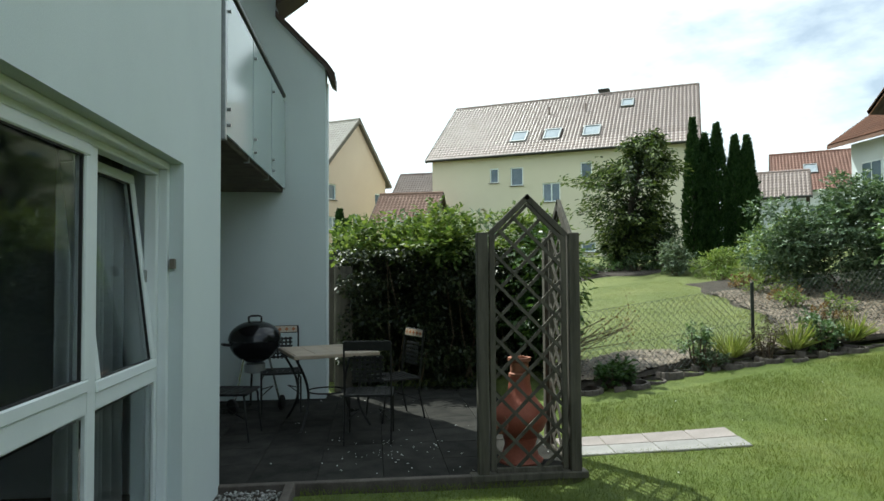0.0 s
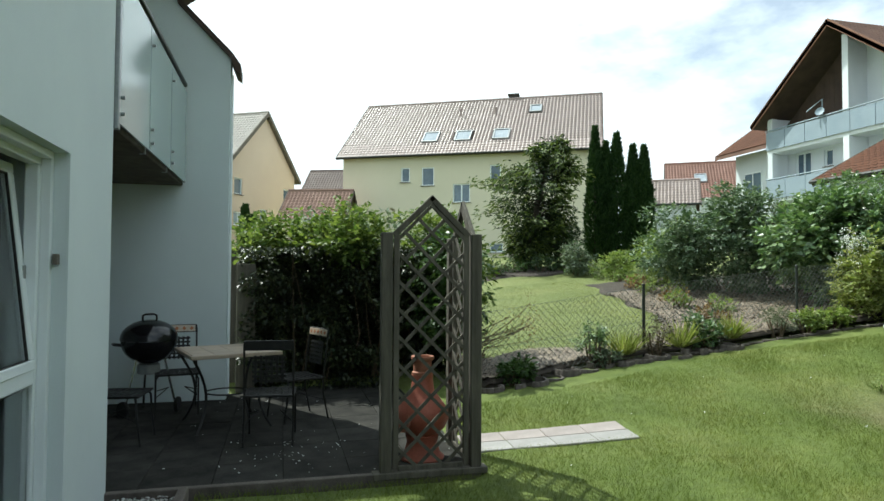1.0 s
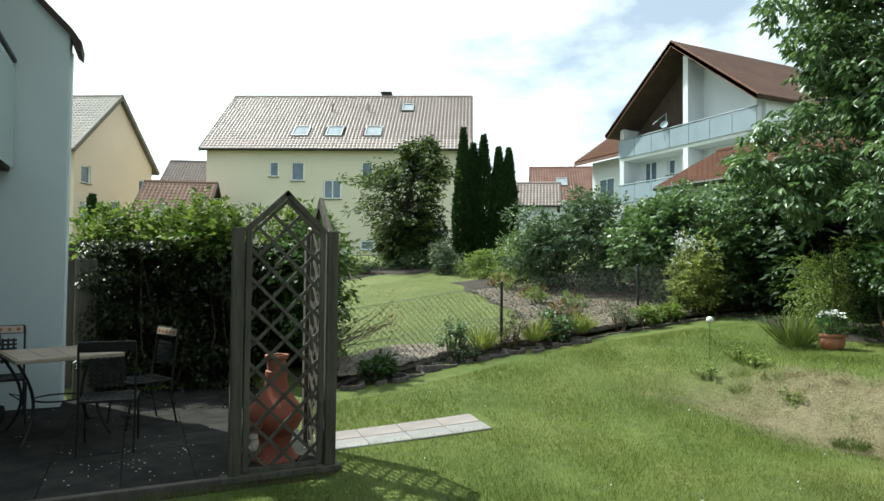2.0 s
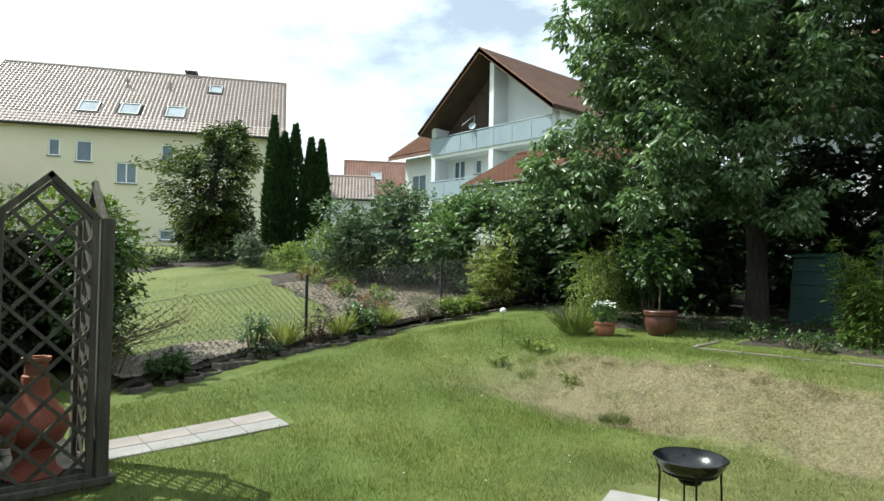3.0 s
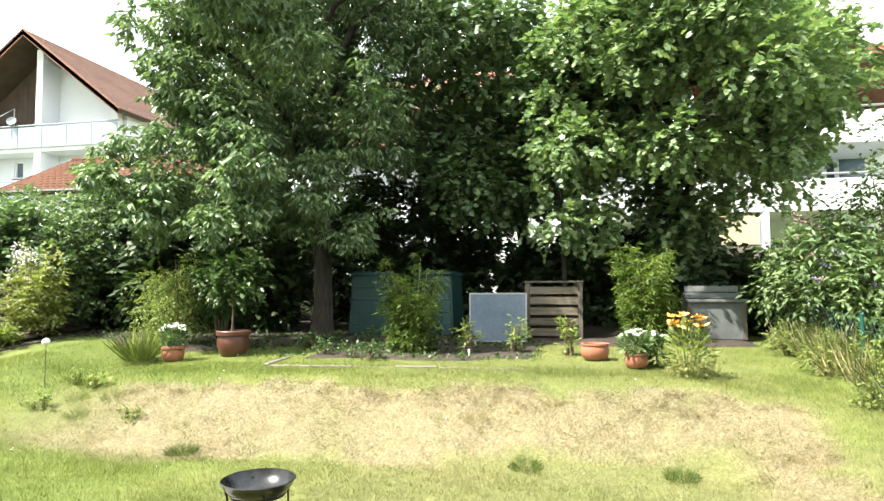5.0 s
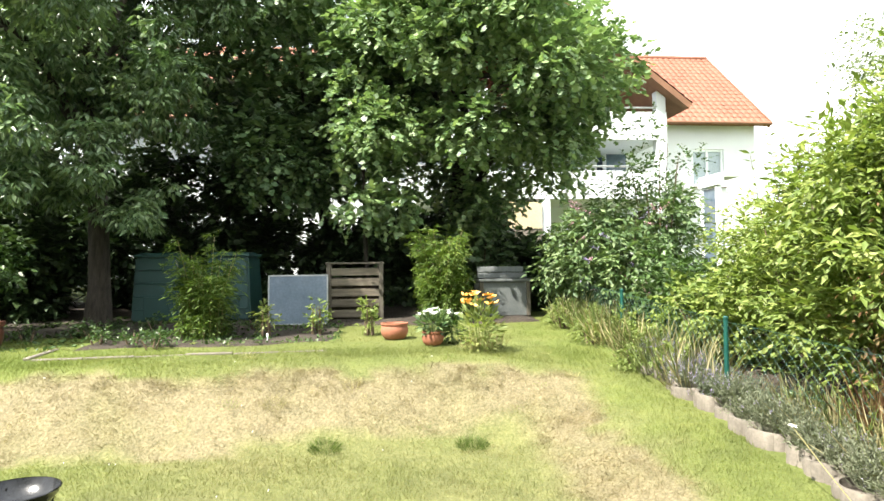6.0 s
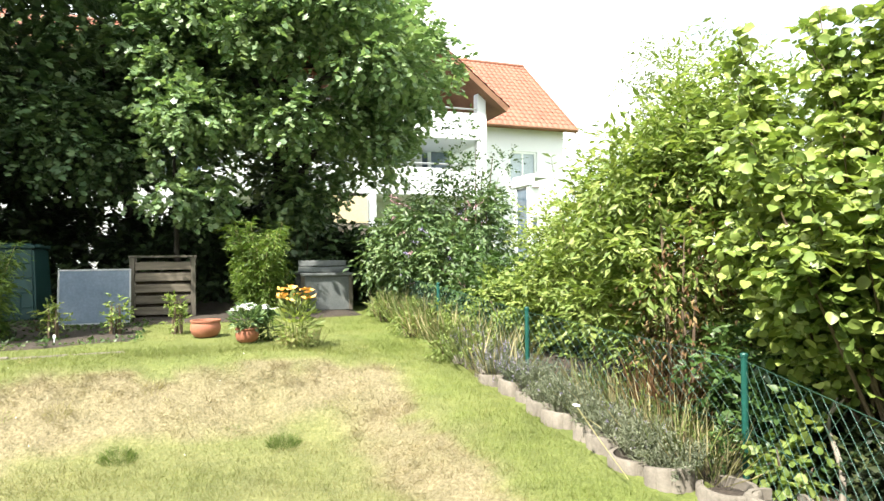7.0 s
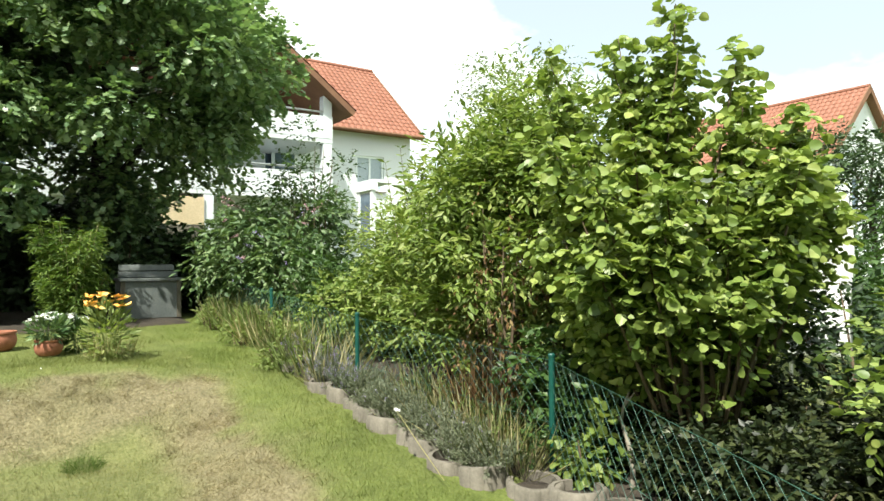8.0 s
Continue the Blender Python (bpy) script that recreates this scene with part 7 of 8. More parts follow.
def lavender(x, y, h, seed, bloom):
    r = np.random.default_rng(seed)
    t = thing("lavender", (0, 0, 0), "grey-green lavender bush in a planting ring", "lavender", group="lavender in the ring row")
    z0 = gz(x, y) + 0.03
    n = 95
    a, q = r.uniform(0, 6.28, n), np.sqrt(r.random(n))
    s = np.c_[x + 0.10 * q * np.cos(a), y + 0.09 * q * np.sin(a), np.full(n, z0)]
    e = np.c_[x + 0.27 * q * np.cos(a), y + 0.23 * q * np.sin(a), z0 + h * r.uniform(0.55, 1.15, n) * (1.1 - 0.35 * q)]
    e += r.normal(0, 0.03, (n, 3))
    stalks(t, r, [(tuple(s[i]), tuple(e[i])) for i in range(n)], "leaf_lavender", 0.0015)
    u = r.uniform(0.25, 1.0, (n, 26, 1))
    p = (s[:, None] + (e - s)[:, None] * u + np.array([0, 0, 0.06]) * u * (1 - u) + r.normal(0, 0.008, (n, 26, 3))).reshape(-1, 3)
    d = np.repeat(unit(e - s), 26, 0) + r.normal(0, 0.6, p.shape)
    leaves("foliage", p, d, 0.030 * r.uniform(0.6, 1.4, len(p)), M["leaf_lavender"], t, "lance", None, r, 0.55)
    k = r.random(n) < bloom
    if k.any():
        c = np.repeat(e[k], 9, 0) + r.normal(0, 0.006, (9 * k.sum(), 3)) * (1, 1, 3)
        leaves("bloom", c, r.normal(size=c.shape), 0.010, M["flower_lilac"], t, "oval", None, r)


for k, (x, y, a) in enumerate(RIGHT_ROW):
    if k >= 4:
        lavender(x, y - 0.03, 0.25 + 0.04 * math.sin(k * 2.6), 270 + k, 0.08 if k < 11 else 0.95)


def stray_daisy():
    x, y = 4.15, -2.72
    z = gz(x, y)
    r = np.random.default_rng(290)
    t = thing("stray_daisy", (0, 0, 0), "single pale flower leaning over the ring border", "flower")
    stalks(t, r, [((x - 0.42, y - 0.10, z), (x, y, 0.56))], "leaf_straw", 0.003)
    blossoms(t, r, [(x, y, 0.56)], 0.03, 10, "flower_white")


stray_daisy()
tree("dark_tree", (7.2, -17.5, gz(7, -17)), (7.2, -17.5, 3.4), (1.3, 1.3, 1.3), "dark round tree before the orange-roofed house", "leaf_dark", "oval", 1500, 6, 0.3, 0.11, 0.2, 300, trunk_h=1.3, trunk_r=0.1, n_limb=6, clump=0.45, n_clump=30)
for k, (x, y, h) in enumerate(((4.2, -13.0, 2.3), (3.3, -10.2, 2.3), (2.2, -9.2, 2.1), (5.6, -10.5, 1.7), (9.5, -11.5, 2.2), (12.5, -9.5, 1.8))):
    bush("green_shrub", (x, y, gz(x, y) + h * 0.5), (1.4, 1.2, h * 0.52), "large green shrub in a garden beyond", "leaf_hedge", "oval", 1400, 6, 0.25, 0.10, 0.2, 310 + k, clump=0.4, n_clump=32)


def dead_branch():
    t = thing("dead_branch", (0, 0, 0), "pale bare dead branch leaning in the hazel", "branch")
    part("stem", sweep(B(), [(3.12, -3.87, gz(3.12, -3.87) - 0.03), (3.12, -3.87, 0.29), (3.18, -3.89, 0.41), (3.25, -3.92, 0.50), (3.22, -3.91, 0.60), (3.15, -3.88, 0.71)], [0.019, 0.017, 0.015, 0.014, 0.011, 0.006], 8), M["wood_pale"], t, smooth=True)
    part("twig", sweep(B(), [(3.22, -3.91, 0.60), (3.09, -3.86, 0.72)], [0.010, 0.004], 6), M["wood_pale"], t, smooth=True)
    part("twig", sweep(B(), [(3.25, -3.92, 0.50), (3.34, -3.96, 0.53)], [0.011, 0.004], 6), M["wood_pale"], t, smooth=True)


dead_branch()


def plant_tag():
    x, y = 9.1, 1.24
    t = thing("plant_tag", (x, y, gz(x, y)), "small white plant tag stuck in the soil", "plant tag", rz=80)
    part("tag_plate", boxes(((0, 0, 0.07), (0.03, 0.003, 0.045)), ((0, 0, 0.02), (0.010, 0.003, 0.08)), bevel=0.001), M["plastic_white"], t)


plant_tag()


def small_evergreens():
    """Two small columnar evergreens before the ochre house."""
    for k, (x, y, h) in enumerate(((-1.11, 21.0, 2.42), (-0.86, 21.1, 2.1))):
        thuja(x, y, h, 0.19, 186 + k)


small_evergreens()
for k in range(40):
    r2 = np.random.default_rng(600 + k)
    x, y = r2.uniform(6.25, 8.9), r2.uniform(-2.2, 4.6)
    tuft("grass_sprig", x, y, 34, r2.uniform(0.05, 0.10), 1.4, "leaf_grass" if k % 3 else "leaf_straw", "small grass sprig on the dry bank", 600 + k, radius=0.05, squash=0.3, category="grass")

bush("leafy_sprout", (3.32, -3.71, 0.24), (0.17, 0.12, 0.26), "pale yellow-green sprouts behind the wire fence", "leaf_bright", "hazel", 75, 5, 0.14, 0.062, 0.1, 655, clump=0.09, n_clump=14, stems=5)
# ivy tone on these shrubs stands in for the shade under the hazel
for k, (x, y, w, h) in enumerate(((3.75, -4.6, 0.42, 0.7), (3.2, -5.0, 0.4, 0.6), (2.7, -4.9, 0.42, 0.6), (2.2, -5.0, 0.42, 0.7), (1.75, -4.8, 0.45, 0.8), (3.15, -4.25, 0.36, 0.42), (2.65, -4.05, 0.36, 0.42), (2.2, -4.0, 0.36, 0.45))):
    bush("low_shrub", (x, y, gz(x, y) + h * 0.5), (w, w * 0.8, h * 0.55), "low undergrowth below the hazel, shade put into its leaf colour", "leaf_ivy", "oval", 600, 6, 0.16, 0.06, 0.1, 650 + k, clump=0.16, n_clump=22)
for k in range(9):
    x = 3.65 + 0.2 * k
    y = -3.36 - 0.02 * k + 0.06 * math.sin(k * 2.3)
    tuft("tall_grass", x, y, 110, 0.46, 0.6, ("leaf_straw", "leaf_grass", "leaf_straw")[k % 3], "long mixed grass behind the planting rings", 660 + k, radius=0.16, category="grass", squash=0.018)
    bush("weed", (x + 0.1, y - 0.12, gz(x, y) + 0.12), (0.15, 0.13, 0.14), "leafy pale green weed along the fence", "leaf_bright" if k % 2 else "leaf_hedge", "lance", 60, 6, 0.11, 0.05, 0.1, 680 + k, clump=0.07, n_clump=10, stems=3, category="plant")


def ground_leaves():
    """Low creeping leaves over the shaded soil."""
    r = np.random.default_rng(720)
    n = 9000
    x, y = r.uniform(8.5, 12.5, n), r.uniform(0.3, 8.3, n)
    ok = (stains(x, y, 5.0, 44) > 0.42) & ~((x < 8.75) & (y < 3.7)) & (x > 8.5 + 0.9 * np.clip(y - 4.2, 0, 1))
    x, y = x[ok], y[ok]
    d = np.c_[r.normal(size=(len(x), 2)), r.uniform(0.0, 0.9, len(x))]
    ob = leaves("creeping_leaves", np.c_[x, y, ground_z(x, y) + 0.01], d, 0.05 * r.uniform(0.5, 1.4, len(x)), M["leaf_hedge"], None, "oval", None, r)
    tagged(ob, "low creeping leaves on the shaded soil", "ground cover", kind="stuff")


ground_leaves()
for k, (x, y) in enumerate(((6.92, 5.28), (6.48, 4.42), (6.36, 5.45), (7.05, 5.6))):
    bush("lawn_weed", (x, y, gz(x, y) + 0.045), (0.075, 0.075, 0.05), "broad-leaved green weed on the dry bank", "leaf_grass" if k % 2 else "leaf_bright", "lance", 18, 6, 0.08, 0.055, 0.1, 740 + k, clump=0.05, n_clump=8, stems=3, category="plant")


# ---- the houses round about ----
def house_pane(parent, m, o, kind="plain"):
    x, z, w, h = o[:4]
    f = 0.07
    win = part("window", boxes(((x + w / 2, 0.10, z + h - f / 2), (w, 0.08, f)), ((x + w / 2, 0.10, z + f / 2), (w, 0.08, f)), ((x + f / 2, 0.10, z + h / 2), (f, 0.08, h - 2 * f)), ((x + w - f / 2, 0.10, z + h / 2), (f, 0.08, h - 2 * f)),
                               *([((x + w / 2, 0.10, z + h / 2), (f, 0.08, h - 2 * f))] if w > 0.9 else [])), M["plastic_white"], parent)
    win.matrix_basis = m
    p = part("pane", boxes(((x + w / 2, 0.13, z + h / 2), (w - 2 * f + 0.02, 0.02, h - 2 * f + 0.02))), M["shutter" if kind == "shutter" else "pane_dark"], win)
    if kind != "bare":
        part("sill", boxes(((x + w / 2, -0.03, z - 0.02), (w + 0.1, 0.12, 0.04))), M["concrete"], win)


def tile_mesh(w, ln, rise=0.028):
    """One interlocking roof tile: arched across, lifted at its lower end; runs up along y."""
    vs, fs = [], []
    for y, lift in ((0, 0.030), (ln * 1.06, 0.004)):
        for x, z in ((-w / 2, 0), (-w / 6, rise), (w / 6, rise * 0.9), (w / 2, 0.002)):
            vs.append((x, y, z + lift))
    fs = [(0, 1, 5, 4), (1, 2, 6, 5), (2, 3, 7, 6)]
    vs += [(-w / 2, 0, -0.005), (w / 2, 0, -0.005)]
    fs += [(8, 9, 2, 1)]
    return vs, fs


def tile_roof(parent, m, width, run, mat, tw=0.22, tl=0.30, pieces=0, skip=()):
    """Tiles over a roof plane: m has x along the eave, y up the slope, z outwards. pieces: rows from the eave that are single objects."""
    nu, nv = max(1, round(width / tw)), max(1, round(run / tl))
    w, ln = width / nu, run / nv
    vs, fs = tile_mesh(w, ln)
    V, F = np.array(vs), np.array(fs)
    me = None
    pos = []
    made = 0
    for j in range(nv):
        for i in range(nu):
            c = ((i + 0.5) * w, j * ln, 0.0)
            if any(a < c[0] < b and lo < c[1] + ln / 2 < hi for a, b, lo, hi in skip):
                continue
            if made < pieces:
                if me is None:
                    me = bpy.data.meshes.new("roof_tile")
                    me.from_pydata(vs, [], fs)
                    me.materials.append(M[mat])
                t = new("roof_tile", me)
                t.parent = parent
                t.matrix_basis = m @ Matrix.Translation(c)
                made += 1
            else:
                pos.append(c)
    if pos:
        P = np.array(pos)
        co = (V[None] + P[:, None]).reshape(-1, 3)
        R, T = np.array(m.to_3x3()), np.array(m.translation)
        ob = put_mesh("roof_tiles", co @ R.T + T, (F[None] + (np.arange(len(P)) * len(V))[:, None, None]).reshape(-1, 4), M[mat], parent)
        tagged(ob, kind="stuff")


def gable_house(name, label, x, y, yaw, L, half, base, eave, ridge, wall, tile, front=(), side_l=(), side_r=(), over=0.45, gable_over=0.3, pieces=0, skylights=(), pitch_skip=(), eave_mat="roof_wood", back_tiles=False):
    """x, y: the left end of the front eave line; yaw: the way the front runs, to the right; the house lies behind it."""
    t = thing(name, (x, y, 0), label, "house", rz=yaw)
    D = 2 * half
    slope = math.atan2(ridge - eave, half)
    o, go = over, gable_over
    w0 = o * math.tan(slope)
    wf = o                           # wall stands back from the eave by the overhang
    zt = eave + w0                   # wall top below the roof
    wl, wr = go, L - go
    bm = B()
    wall_cells(bm, pose(wl, wf, base), wr - wl, zt - base - 0.05, front)
    part("wall_front", bm, M[wall], t)
    for o4 in front:
        house_pane(t, pose(wl, wf, base), o4, o4[4] if len(o4) > 4 else "plain")
    part("wall_rear", boxes((((wl + wr) / 2, D - wf - 0.15, (base + zt) / 2), (wr - wl, 0.3, zt - base - 0.05))), M[wall], t)
    for nm, xx, holes, turn in (("wall_gable", wl, side_l, -90), ("wall_gable", wr, side_r, 90)):
        # gable ends run from front to rear
        m = pose(xx, D - wf - 0.3, base, 0, 0, -90) if turn == -90 else pose(xx, wf + 0.3, base, 0, 0, 90)
        ln = D - 2 * wf - 0.6
        bm = B()
        wall_cells(bm, m, ln, zt - base - 0.05, [h[:4] for h in holes])
        top = ridge - (zt - 0.05) - 0.12
        prism(bm, [(-0.3, zt - base - 0.05), (ln + 0.3, zt - base - 0.05), (ln / 2, zt - base - 0.05 + top)], 0.3, m)
        part(nm, bm, M[wall], t)
        for h in holes:
            house_pane(t, m, h, h[4] if len(h) > 4 else "plain")
    run = math.hypot(half, ridge - eave)
    for side in (0, 1):
        m = pose(0, 0, eave, math.degrees(slope)) if side == 0 else pose(L, D, eave, math.degrees(slope), 0, 0) @ Matrix()
        if side == 1:
            m = Matrix.Translation((L, D, eave)) @ Euler((0, 0, math.pi)).to_matrix().to_4x4() @ Euler((slope, 0, 0)).to_matrix().to_4x4()
        dk = part("roof_deck", boxes(((L / 2, run / 2, -0.07), (L, run, 0.12))), M[eave_mat], t)
        dk.matrix_basis = m
        if side == 0 or back_tiles:
            tile_roof(t, m, L, run, tile, pieces=pieces if side == 0 else 0, skip=[(s[0] - 0.05, s[0] + s[2] + 0.05, s[1] - 0.1, s[1] + s[3] + 0.05) for s in skylights] if side == 0 else ())
        else:
            cv = part("roof_cover", boxes(((L / 2, run / 2, 0.01), (L, run, 0.04))), M[tile], t)
            cv.matrix_basis = m
        if side == 0:
            for s in skylights:
                a, b, w, h = s
                sk = part("roof_window", boxes(((a + w / 2, b + 0.04, 0.06), (w, 0.08, 0.12)), ((a + w / 2, b + h - 0.04, 0.06), (w, 0.08, 0.12)), ((a + 0.04, b + h / 2, 0.06), (0.08, h - 0.16, 0.12)), ((a + w - 0.04, b + h / 2, 0.06), (0.08, h - 0.16, 0.12))), M["steel"], t)
                sk.matrix_basis = m
                part("pane", boxes(((a + w / 2, b + h / 2, 0.06), (w - 0.14, h - 0.14, 0.03))), M["pane_sky"], sk)
            g = part("gutter", sweep(B(), [(0, -0.06, 0.0), (L, -0.06, 0.0)], 0.06, 8), M["fence_dark"] if eave_mat == "roof_wood" else M["eave_wood"], t)
            g.matrix_basis = pose(0, 0, eave - 0.03)
        for xx in (0.0, L):
            b = part("barge_board", boxes(((xx, run / 2, -0.06), (0.06, run, 0.22))), M[eave_mat], t)
            b.matrix_basis = m
    part("ridge_cap", sweep(B(), [(0, half, ridge + 0.02), (L, half, ridge + 0.02)], 0.10, 8), M[tile], t)
    return t


# the long cream house
HB = gz(8, 38) - 0.6
h1 = gable_house("cream_house", "long cream rendered house with a pale brown tiled roof", 3.22, 39.65, -27.7, 15.96, 5.67, HB, 8.52, 13.07, "house_cream", "tile_brown",
                 front=[(3.75, 6.94 - HB, 0.56, 0.9), (5.05, 6.7 - HB, 0.78, 1.12), (9.2, 6.95 - HB, 0.66, 0.9), (6.98, 5.65 - HB, 1.05, 1.12), (11.9, 6.9 - HB, 0.8, 1.0), (9.2, 2.68 - HB, 0.8, 0.55)],
                 skylights=[(5.1, 1.5, 1.0, 1.25), (7.15, 1.5, 1.0, 1.25), (9.5, 1.5, 1.0, 1.25), (11.45, 5.0, 0.75, 1.0)], pieces=300, over=0.4)
ch = part("chimney", boxes(((10.2, 5.9, 12.95), (0.6, 0.5, 0.8)), ((10.2, 5.9, 13.38), (0.72, 0.62, 0.1))), M["brick_dark"], h1)
for u in (7.0, 9.3):
    v = part("roof_vent", sweep(B(), [(u, 3.9, 11.5), (u, 3.85, 12.15)], 0.07, 8), M["tile_brown"], h1)

# the ochre gable house
gable_house("ochre_house", "ochre rendered house with a steep gable", -11.76, 43.9, -30, 10.0, 4.4, 1.0, 7.78, 11.8, "house_ochre", "tile_grey",
            side_r=[(0.28, 5.15, 0.85, 1.0), (6.03, 5.15, 0.83, 1.0), (0.24, 3.25, 1.1, 0.85, "shutter"), (3.1, 3.4, 0.9, 1.1)], over=0.5, gable_over=0.25, eave_mat="concrete")

# small roofs between and beyond
gable_house("far_house", "low house with a brown tiled roof beyond the hedge", 1.5, 53.0, -20, 9.0, 2.4, 1.5, 8.0, 10.0, "house_white", "tile_umber", front=[(2, 4.2, 1, 1.2)], over=0.4)
gable_house("garden_shed", "low outbuilding with a pale pinkish tiled roof", -0.3, 36.6, -18, 3.9, 2.2, 1.5, 4.4, 6.25, "house_ochre", "tile_pink", over=0.3)
gable_house("far_house", "far house with a red tiled roof", 28.6, 43.4, -32, 8.0, 4.0, 2.0, 7.2, 10.5, "house_white", "tile_far", front=[(2, 3, 1, 1.2), (6, 3, 1, 1.2)], skylights=[(5.5, 1.0, 0.9, 1.2), (2.2, 2.2, 0.9, 1.2), (6.6, 4.2, 0.7, 0.8)], over=0.4)
gable_house("garden_shed", "low outbuilding with a pale red tiled roof", 20.9, 37.0, -34, 5.0, 2.2, 1.8, 5.85, 7.6, "house_white", "tile_brown", over=0.3)


def balcony_house():
    """The white house with two deep balconies under a boarded gable."""
    X, Y, R, E, W = 23.2, 22.9, 12.76, 9.0, 4.83
    base = 1.0
    t = thing("balcony_house", (0, 0, 0), "white three-storey house with grey balconies under a brown gable", "house")
    sl = math.atan2(R - E, W)
    run = math.hypot(W, R - E) + 0.0
    depth = 9.0
    for s in (-1, 1):
        ang = math.degrees(sl)
        # x along the eave (away from the gable), y up the slope
        if s < 0:
            m = Matrix.Translation((X, Y - W, E)) @ Euler((sl, 0, 0)).to_matrix().to_4x4()
        else:
            m = Matrix.Translation((X + depth, Y + W, E)) @ Euler((0, 0, math.pi)).to_matrix().to_4x4() @ Euler((sl, 0, 0)).to_matrix().to_4x4()
        dk = part("roof_deck", boxes(((depth / 2, run / 2, -0.10), (depth, run, 0.16))), M["roof_wood"], t)
        dk.matrix_basis = m
        if s < 0:
            tile_roof(t, m, depth, run, "tile_rust")
        else:
            cv = part("roof_cover", boxes(((depth / 2, run / 2, 0.01), (depth, run, 0.04))), M["tile_rust"], t)
            cv.matrix_basis = m
        e = part("barge_board", boxes((((0.03 if s < 0 else depth - 0.03), run / 2, -0.08), (0.06, run, 0.26))), M["eave_wood"], t)
        e.matrix_basis = m
    # side walls, rear wall of the balconies, dividing wall
    part("wall_side", boxes(((X + 5.0, Y - W + 0.55, (base + E) / 2 + 0.2), (8.0, 0.3, E - base + 0.3))), M["house_white"], t)
    part("wall_side", boxes(((X + 5.0, Y + W - 0.55, (base + E) / 2 + 0.2), (8.0, 0.3, E - base + 0.3))), M["house_white"], t)
    bm = B()
    m = pose(X + 1.65, Y + W - 0.6, base, 0, 0, -90)
    holes = [(0.62, 5.3, 0.95, 1.2), (2.35, 5.6, 0.5, 0.8), (5.6, 4.6, 1.3, 1.6), (6.4, 6.95, 1.2, 1.0)]
    wall_cells(bm, m, 2 * W - 1.2, E - base, holes)
    prism(bm, [(0, E - base), (2 * W - 1.2, E - base), (W - 0.6, R - base - 0.35)], 0.3, m)
    part("wall_gable", bm, M["house_white"], t)
    for h in holes:
        house_pane(t, m, h)
    # dark upright boards under the far half of the gable
    rise = (R - 0.35 - E) / (W - 0.6)
    n = 16
    bw = (W - 0.45) / n
    for i in range(n):
        x0, x1 = i * bw + 0.006, (i + 1) * bw - 0.006
        tops = [E - base + rise * min(x, 2 * (W - 0.6) - x) - 0.02 for x in (x0, x1)]
        bm = B()
        prism(bm, [(x0, 7.72 - base), (x1, 7.72 - base), (x1, tops[1]), (x0, tops[0])], 0.025, m @ Matrix.Translation((0, -0.03, 0)))
        part("gable_board", bm, M["roof_wood"], t)
    part("dividing_wall", boxes(((X + 1.75, Y - 0.35, (base + R) / 2 - 0.3), (1.7, 0.25, R - base - 0.9))), M["house_white"], t)
    for yy, hh in ((Y + W - 0.7, E + 0.3), (Y - 0.35, R - 0.7), (Y - W + 0.7, E + 0.3)):
        part("balcony_post", boxes(((X + 0.75, yy, (base + hh) / 2), (0.32, 0.32, hh - base)), bevel=0.01), M["house_white"], t)
    for k, z in enumerate((5.2, 7.65)):
        b = part("balcony_floor", boxes(((X + 1.6, Y, z), (2.0, 2 * W - 1.0, 0.22))), M["house_white"], t)
        n = 7
        w = (2 * W - 1.0) / n
        for i in range(n):
            part("parapet_sheet", boxes(((X + 0.55, Y - W + 0.5 + w * (i + 0.5), z + 0.52), (0.05, w - 0.03, 0.90))), M["sheet_grey"], b)
        part("handrail", sweep(B(), [(X + 0.55, Y - W + 0.45, z + 1.05), (X + 0.55, Y + W - 0.45, z + 1.05)], 0.035, 8), M["sheet_grey"], b)
    part("satellite_dish", lathe(B(), [(0, 0.0), (0.1, 0.02), (0.2, 0.07), (0.2, 0.08), (0.1, 0.03), (0, 0.012)], 20), M["sheet_grey"], t).matrix_basis = pose(X + 0.5, Y + 0.9, 8.9, 0, -70, 20)
    part("dish_arm", sweep(B(), [(X + 0.6, Y + 0.9, 7.7), (X + 0.6, Y + 0.9, 9.5), (X + 0.2, Y + 1.4, 9.0)], 0.03, 6), M["sheet_grey"], t)
    # the lower wing beyond, with its own eave
    part("wing_wall", boxes(((X + 4.5, Y + 6.6, (base + 8.2) / 2), (5.0, 3.6, 8.2 - base)), bevel=0.01), M["house_white"], t)
    w0 = part("wing_roof", B(), M["tile_rust"], t)
    bm = B()
    prism(bm, [(-0.6, 8.0), (-0.6, 8.2), (3.4, 10.9), (3.4, 10.7)], 5.0, Matrix.Translation((X + 1.6, Y + 3.9, 0)))
    bm.to_mesh(w0.data)
    bm.free()
    mm = Matrix.Translation((X + 1.0, Y + 8.9, 8.22)) @ Euler((0, 0, -math.pi / 2)).to_matrix().to_4x4() @ Euler((math.atan2(2.7, 4.0), 0, 0)).to_matrix().to_4x4()
    # darker copy of the main roof's tile: offsets this slope's sun in the colour
    tile_roof(t, mm, 5.0, 4.8, "tile_garage")
    hw = part("wing_window", boxes(((X + 1.97, Y + 6.95, 6.35), (0.08, 1.3, 1.5))), M["plastic_white"], t)
    part("pane", boxes(((X + 1.93, Y + 6.63, 6.35), (0.03, 0.56, 1.34)), ((X + 1.93, Y + 7.27, 6.35), (0.03, 0.56, 1.34))), M["pane_dark"], hw)


balcony_house()
gable_house("garage", "garage with an orange tiled roof behind the shrubs", 16.0, 16.4, -88, 7.0, 3.1, 0.9, 4.42, 5.95, "house_white", "tile_garage", over=0.4)


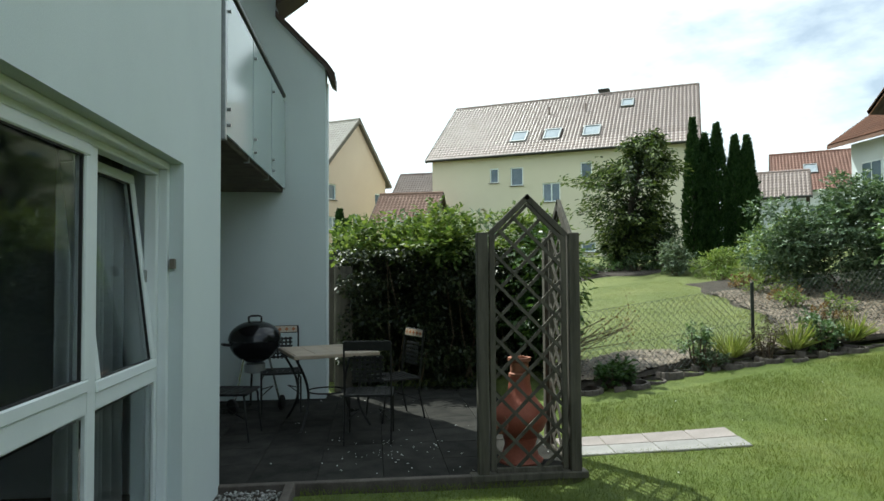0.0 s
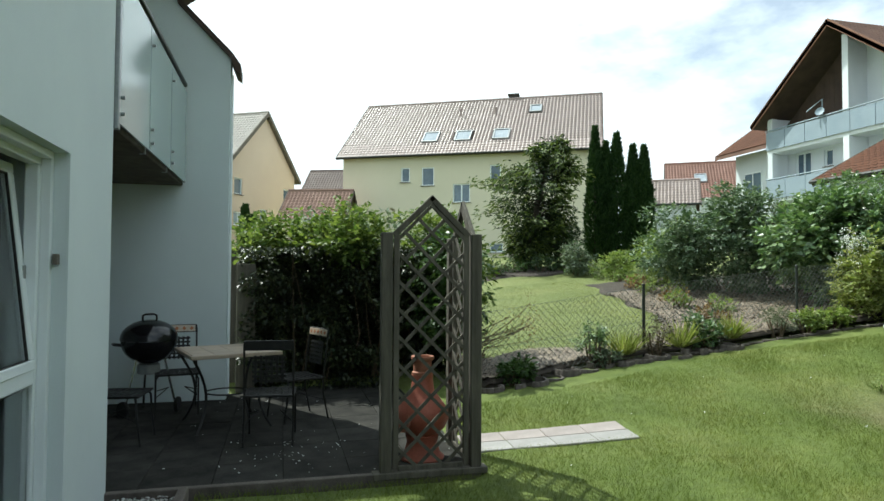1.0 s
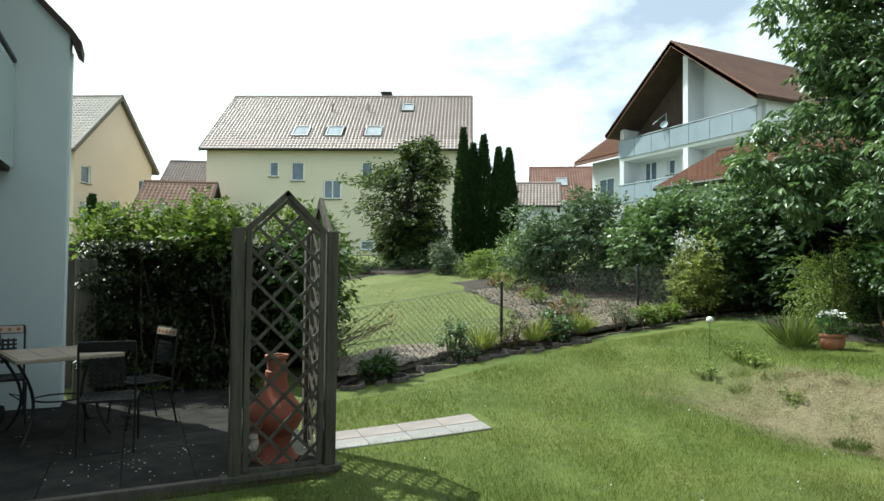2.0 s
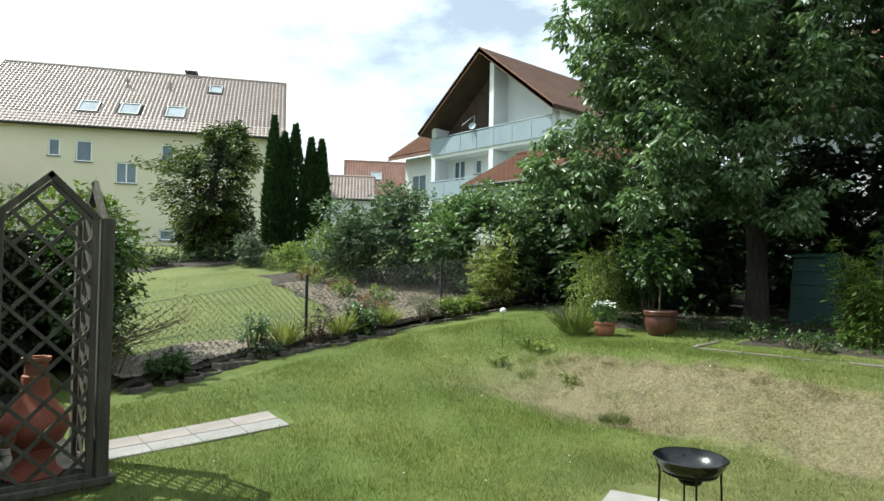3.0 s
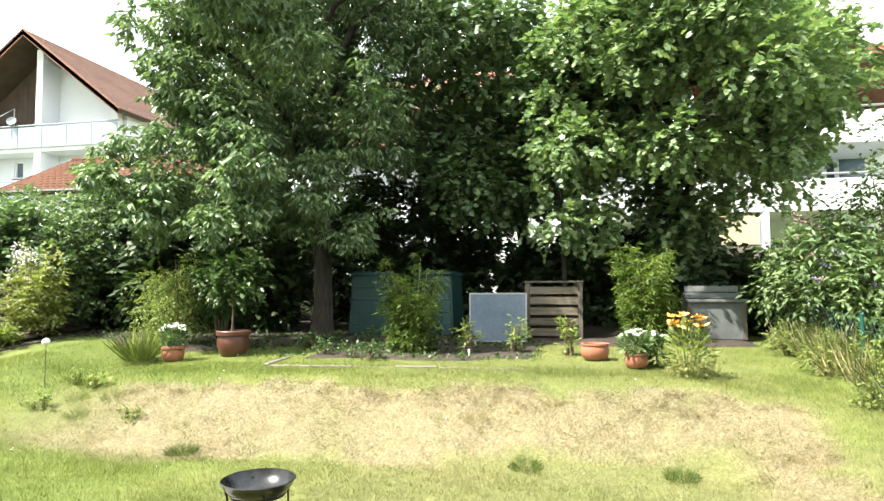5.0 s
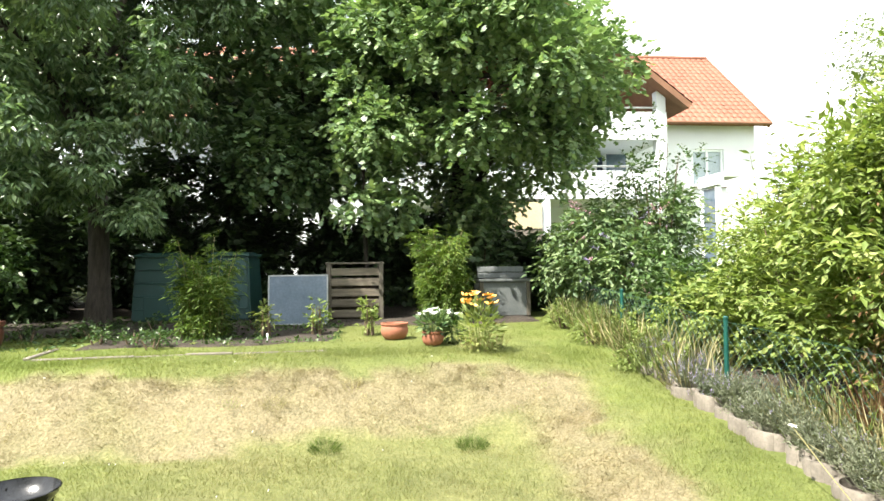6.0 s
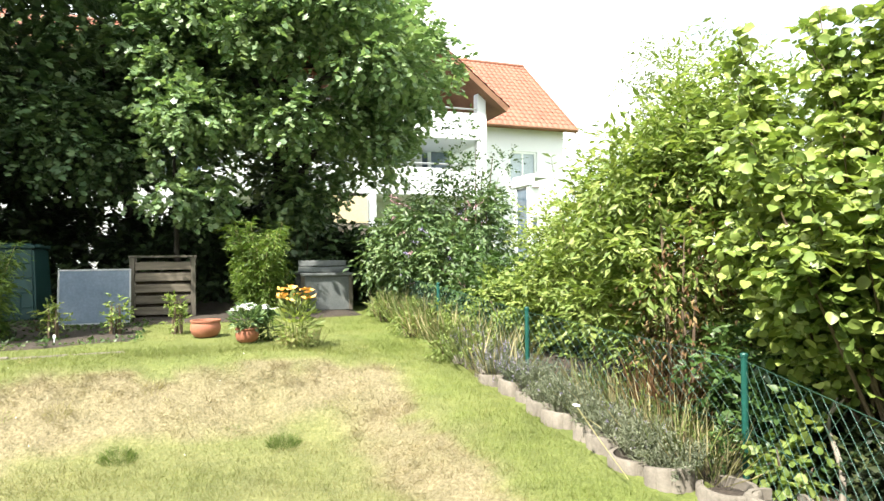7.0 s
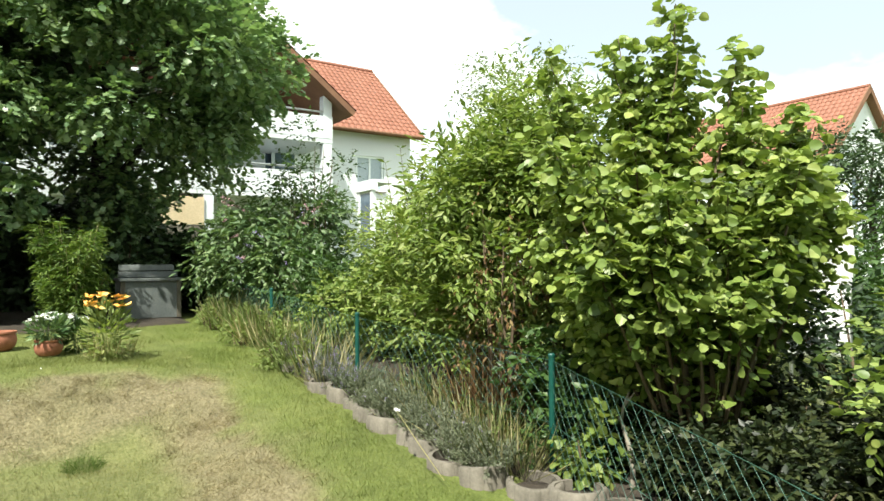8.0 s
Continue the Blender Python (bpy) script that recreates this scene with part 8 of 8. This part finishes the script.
def orange_house():
    """The white house with the bright orange roof: a long front and a projecting gable with balconies."""
    base = 0.8
    h = gable_house("orange_house", "white rendered house with bright orange roof tiles", 20.19, 9.0, -90, 22.1, 4.02, base, 6.2, 9.61, "house_white", "tile_orange",
                    front=[(19.3, 3.35, 1.1, 1.25, "shutter"), (16.0, 3.3, 1.0, 1.3), (19.5, 0.4, 1.0, 1.9), (4, 3.3, 1.2, 1.3), (8, 3.3, 1.2, 1.3)], over=0.45, gable_over=0.3, eave_mat="eave_wood")
    t = thing("balcony_wing", (0, 0, 0), "white balcony wing with a brown gable roof", "house")
    X, y0, y1 = 18.1, -8.55, -1.0
    yc = (y0 + y1) / 2
    for z in (3.55, 5.25):
        part("balcony_floor", boxes(((X + 1.4, yc, z), (2.8, y1 - y0, 0.14))), M["house_white"], t)
        part("parapet", boxes(((X + 0.05, yc, z + 0.40), (0.12, y1 - y0, 0.66)), ((X + 1.4, y0 + 0.06, z + 0.40), (2.6, 0.12, 0.66))), M["house_white"], t)
        part("handrail", sweep(B(), [(X + 0.05, y0, z + 0.86), (X + 0.05, y1, z + 0.86)], 0.03, 8), M["steel"], t)
    for yy in (y0 + 0.15, -4.95, -3.2, y1 - 0.15):
        part("post", boxes(((X + 0.15, yy, (base + 6.6) / 2), (0.28, 0.28, 6.6 - base)), bevel=0.01), M["house_white"], t)
    part("awning", boxes(((X + 0.6, -4.05, 3.36), (1.2, 1.55, 0.05))), M["awning"], t, "yellow cloth awning").matrix_basis = pose(0, 0, 0)
    part("awning_cloth", boxes(((X - 0.02, -4.05, 3.0), (0.04, 1.55, 0.72))), M["awning"], t, "yellow cloth screen")
    part("screen", boxes(((X - 0.0, -4.0, 1.8), (0.05, 1.7, 1.65))), M["concrete"], t)
    dr = part("balcony_door", boxes(((20.55, -7.95, 4.55), (0.08, 0.85, 1.5))), M["plastic_white"], t)
    part("pane", boxes(((20.50, -7.95, 4.55), (0.03, 0.65, 1.3))), M["pane_dark"], dr)
    sl = math.atan2(3.6, 4.6)
    for s in (-1, 1):
        if s < 0:
            m = Matrix.Translation((X - 0.4, y0 - 0.6, 6.15)) @ Euler((sl, 0, 0)).to_matrix().to_4x4()
        else:
            m = Matrix.Translation((X + 6.0, y0 - 0.6 + 9.2, 6.15)) @ Euler((0, 0, math.pi)).to_matrix().to_4x4() @ Euler((sl, 0, 0)).to_matrix().to_4x4()
        run = math.hypot(3.6, 4.6)
        dk = part("roof_deck", boxes(((3.2, run / 2, -0.1), (6.4, run, 0.16))), M["eave_wood"], t)
        dk.matrix_basis = m
        tile_roof(t, m, 6.4, run, "tile_orange")


orange_house()
gable_house("orange_house", "white house with a clean orange roof and arched gable window", 21.6, -26.6, 180, 9.3, 3.3, 0.4, 5.6, 8.75, "house_white", "tile_orange", side_r=[(1.6, 3.2, 0.9, 1.4), (3.4, 3.2, 0.9, 1.4)], over=0.3, eave_mat="eave_wood")
def conservatory():
    x, y = 13.2, -7.0
    t = thing("conservatory", (x, y, gz(x, y)), "narrow white framed glass porch behind the shrubs", "conservatory", rz=180)
    for k in range(2):
        part("mullion", boxes(((k * 0.6, 0, 1.2), (0.10, 0.09, 2.4)), bevel=0.005), M["plastic_white"], t)
    part("top_rail", boxes(((0.3, 0, 2.47), (0.8, 0.14, 0.16)), bevel=0.005), M["plastic_white"], t)
    part("base_wall", boxes(((0.3, 0, 0.25), (0.7, 0.14, 0.5)), bevel=0.005), M["house_white"], t)
    part("pane", boxes(((0.3, 0, 1.43), (0.5, 0.03, 1.84))), M["pane_dark"], t)
    part("flat_roof", boxes(((0.3, 0.2, 2.59), (0.8, 0.5, 0.07))), M["house_white"], t)


conservatory()


# ---- paving of the terrace ----
def terrace_pavers():
    me = bpy.data.meshes.new("paver")
    bm = box(B(), (0, 0, 0), (0.496, 0.496, 0.04), bevel=0.002)
    bm.to_mesh(me)
    bm.free()
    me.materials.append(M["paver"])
    for i in range(10):
        for j in range(8):
            x, y = 1.30 - 0.5 * i, 5.02 + 0.5 * j
            if x < WX - 2.0 or (y > BACK - 0.2 and x < -0.4):
                continue
            p = new("paver", me)
            p.parent = terrace
            r = random.Random(i * 31 + j)
            p.matrix_basis = pose(x, y, 0.006 + r.uniform(-0.002, 0.002), r.uniform(-0.2, 0.2), r.uniform(-0.2, 0.2), 90 * r.randrange(4))
    ob = tagged(part("terrace_edging", boxes(((0.2, 4.735, -0.01), (2.7, 0.06, 0.10)), bevel=0.006), M["concrete_dark"]), "dark concrete edging along the terrace", "kerb", kind="structure")


terrace_pavers()
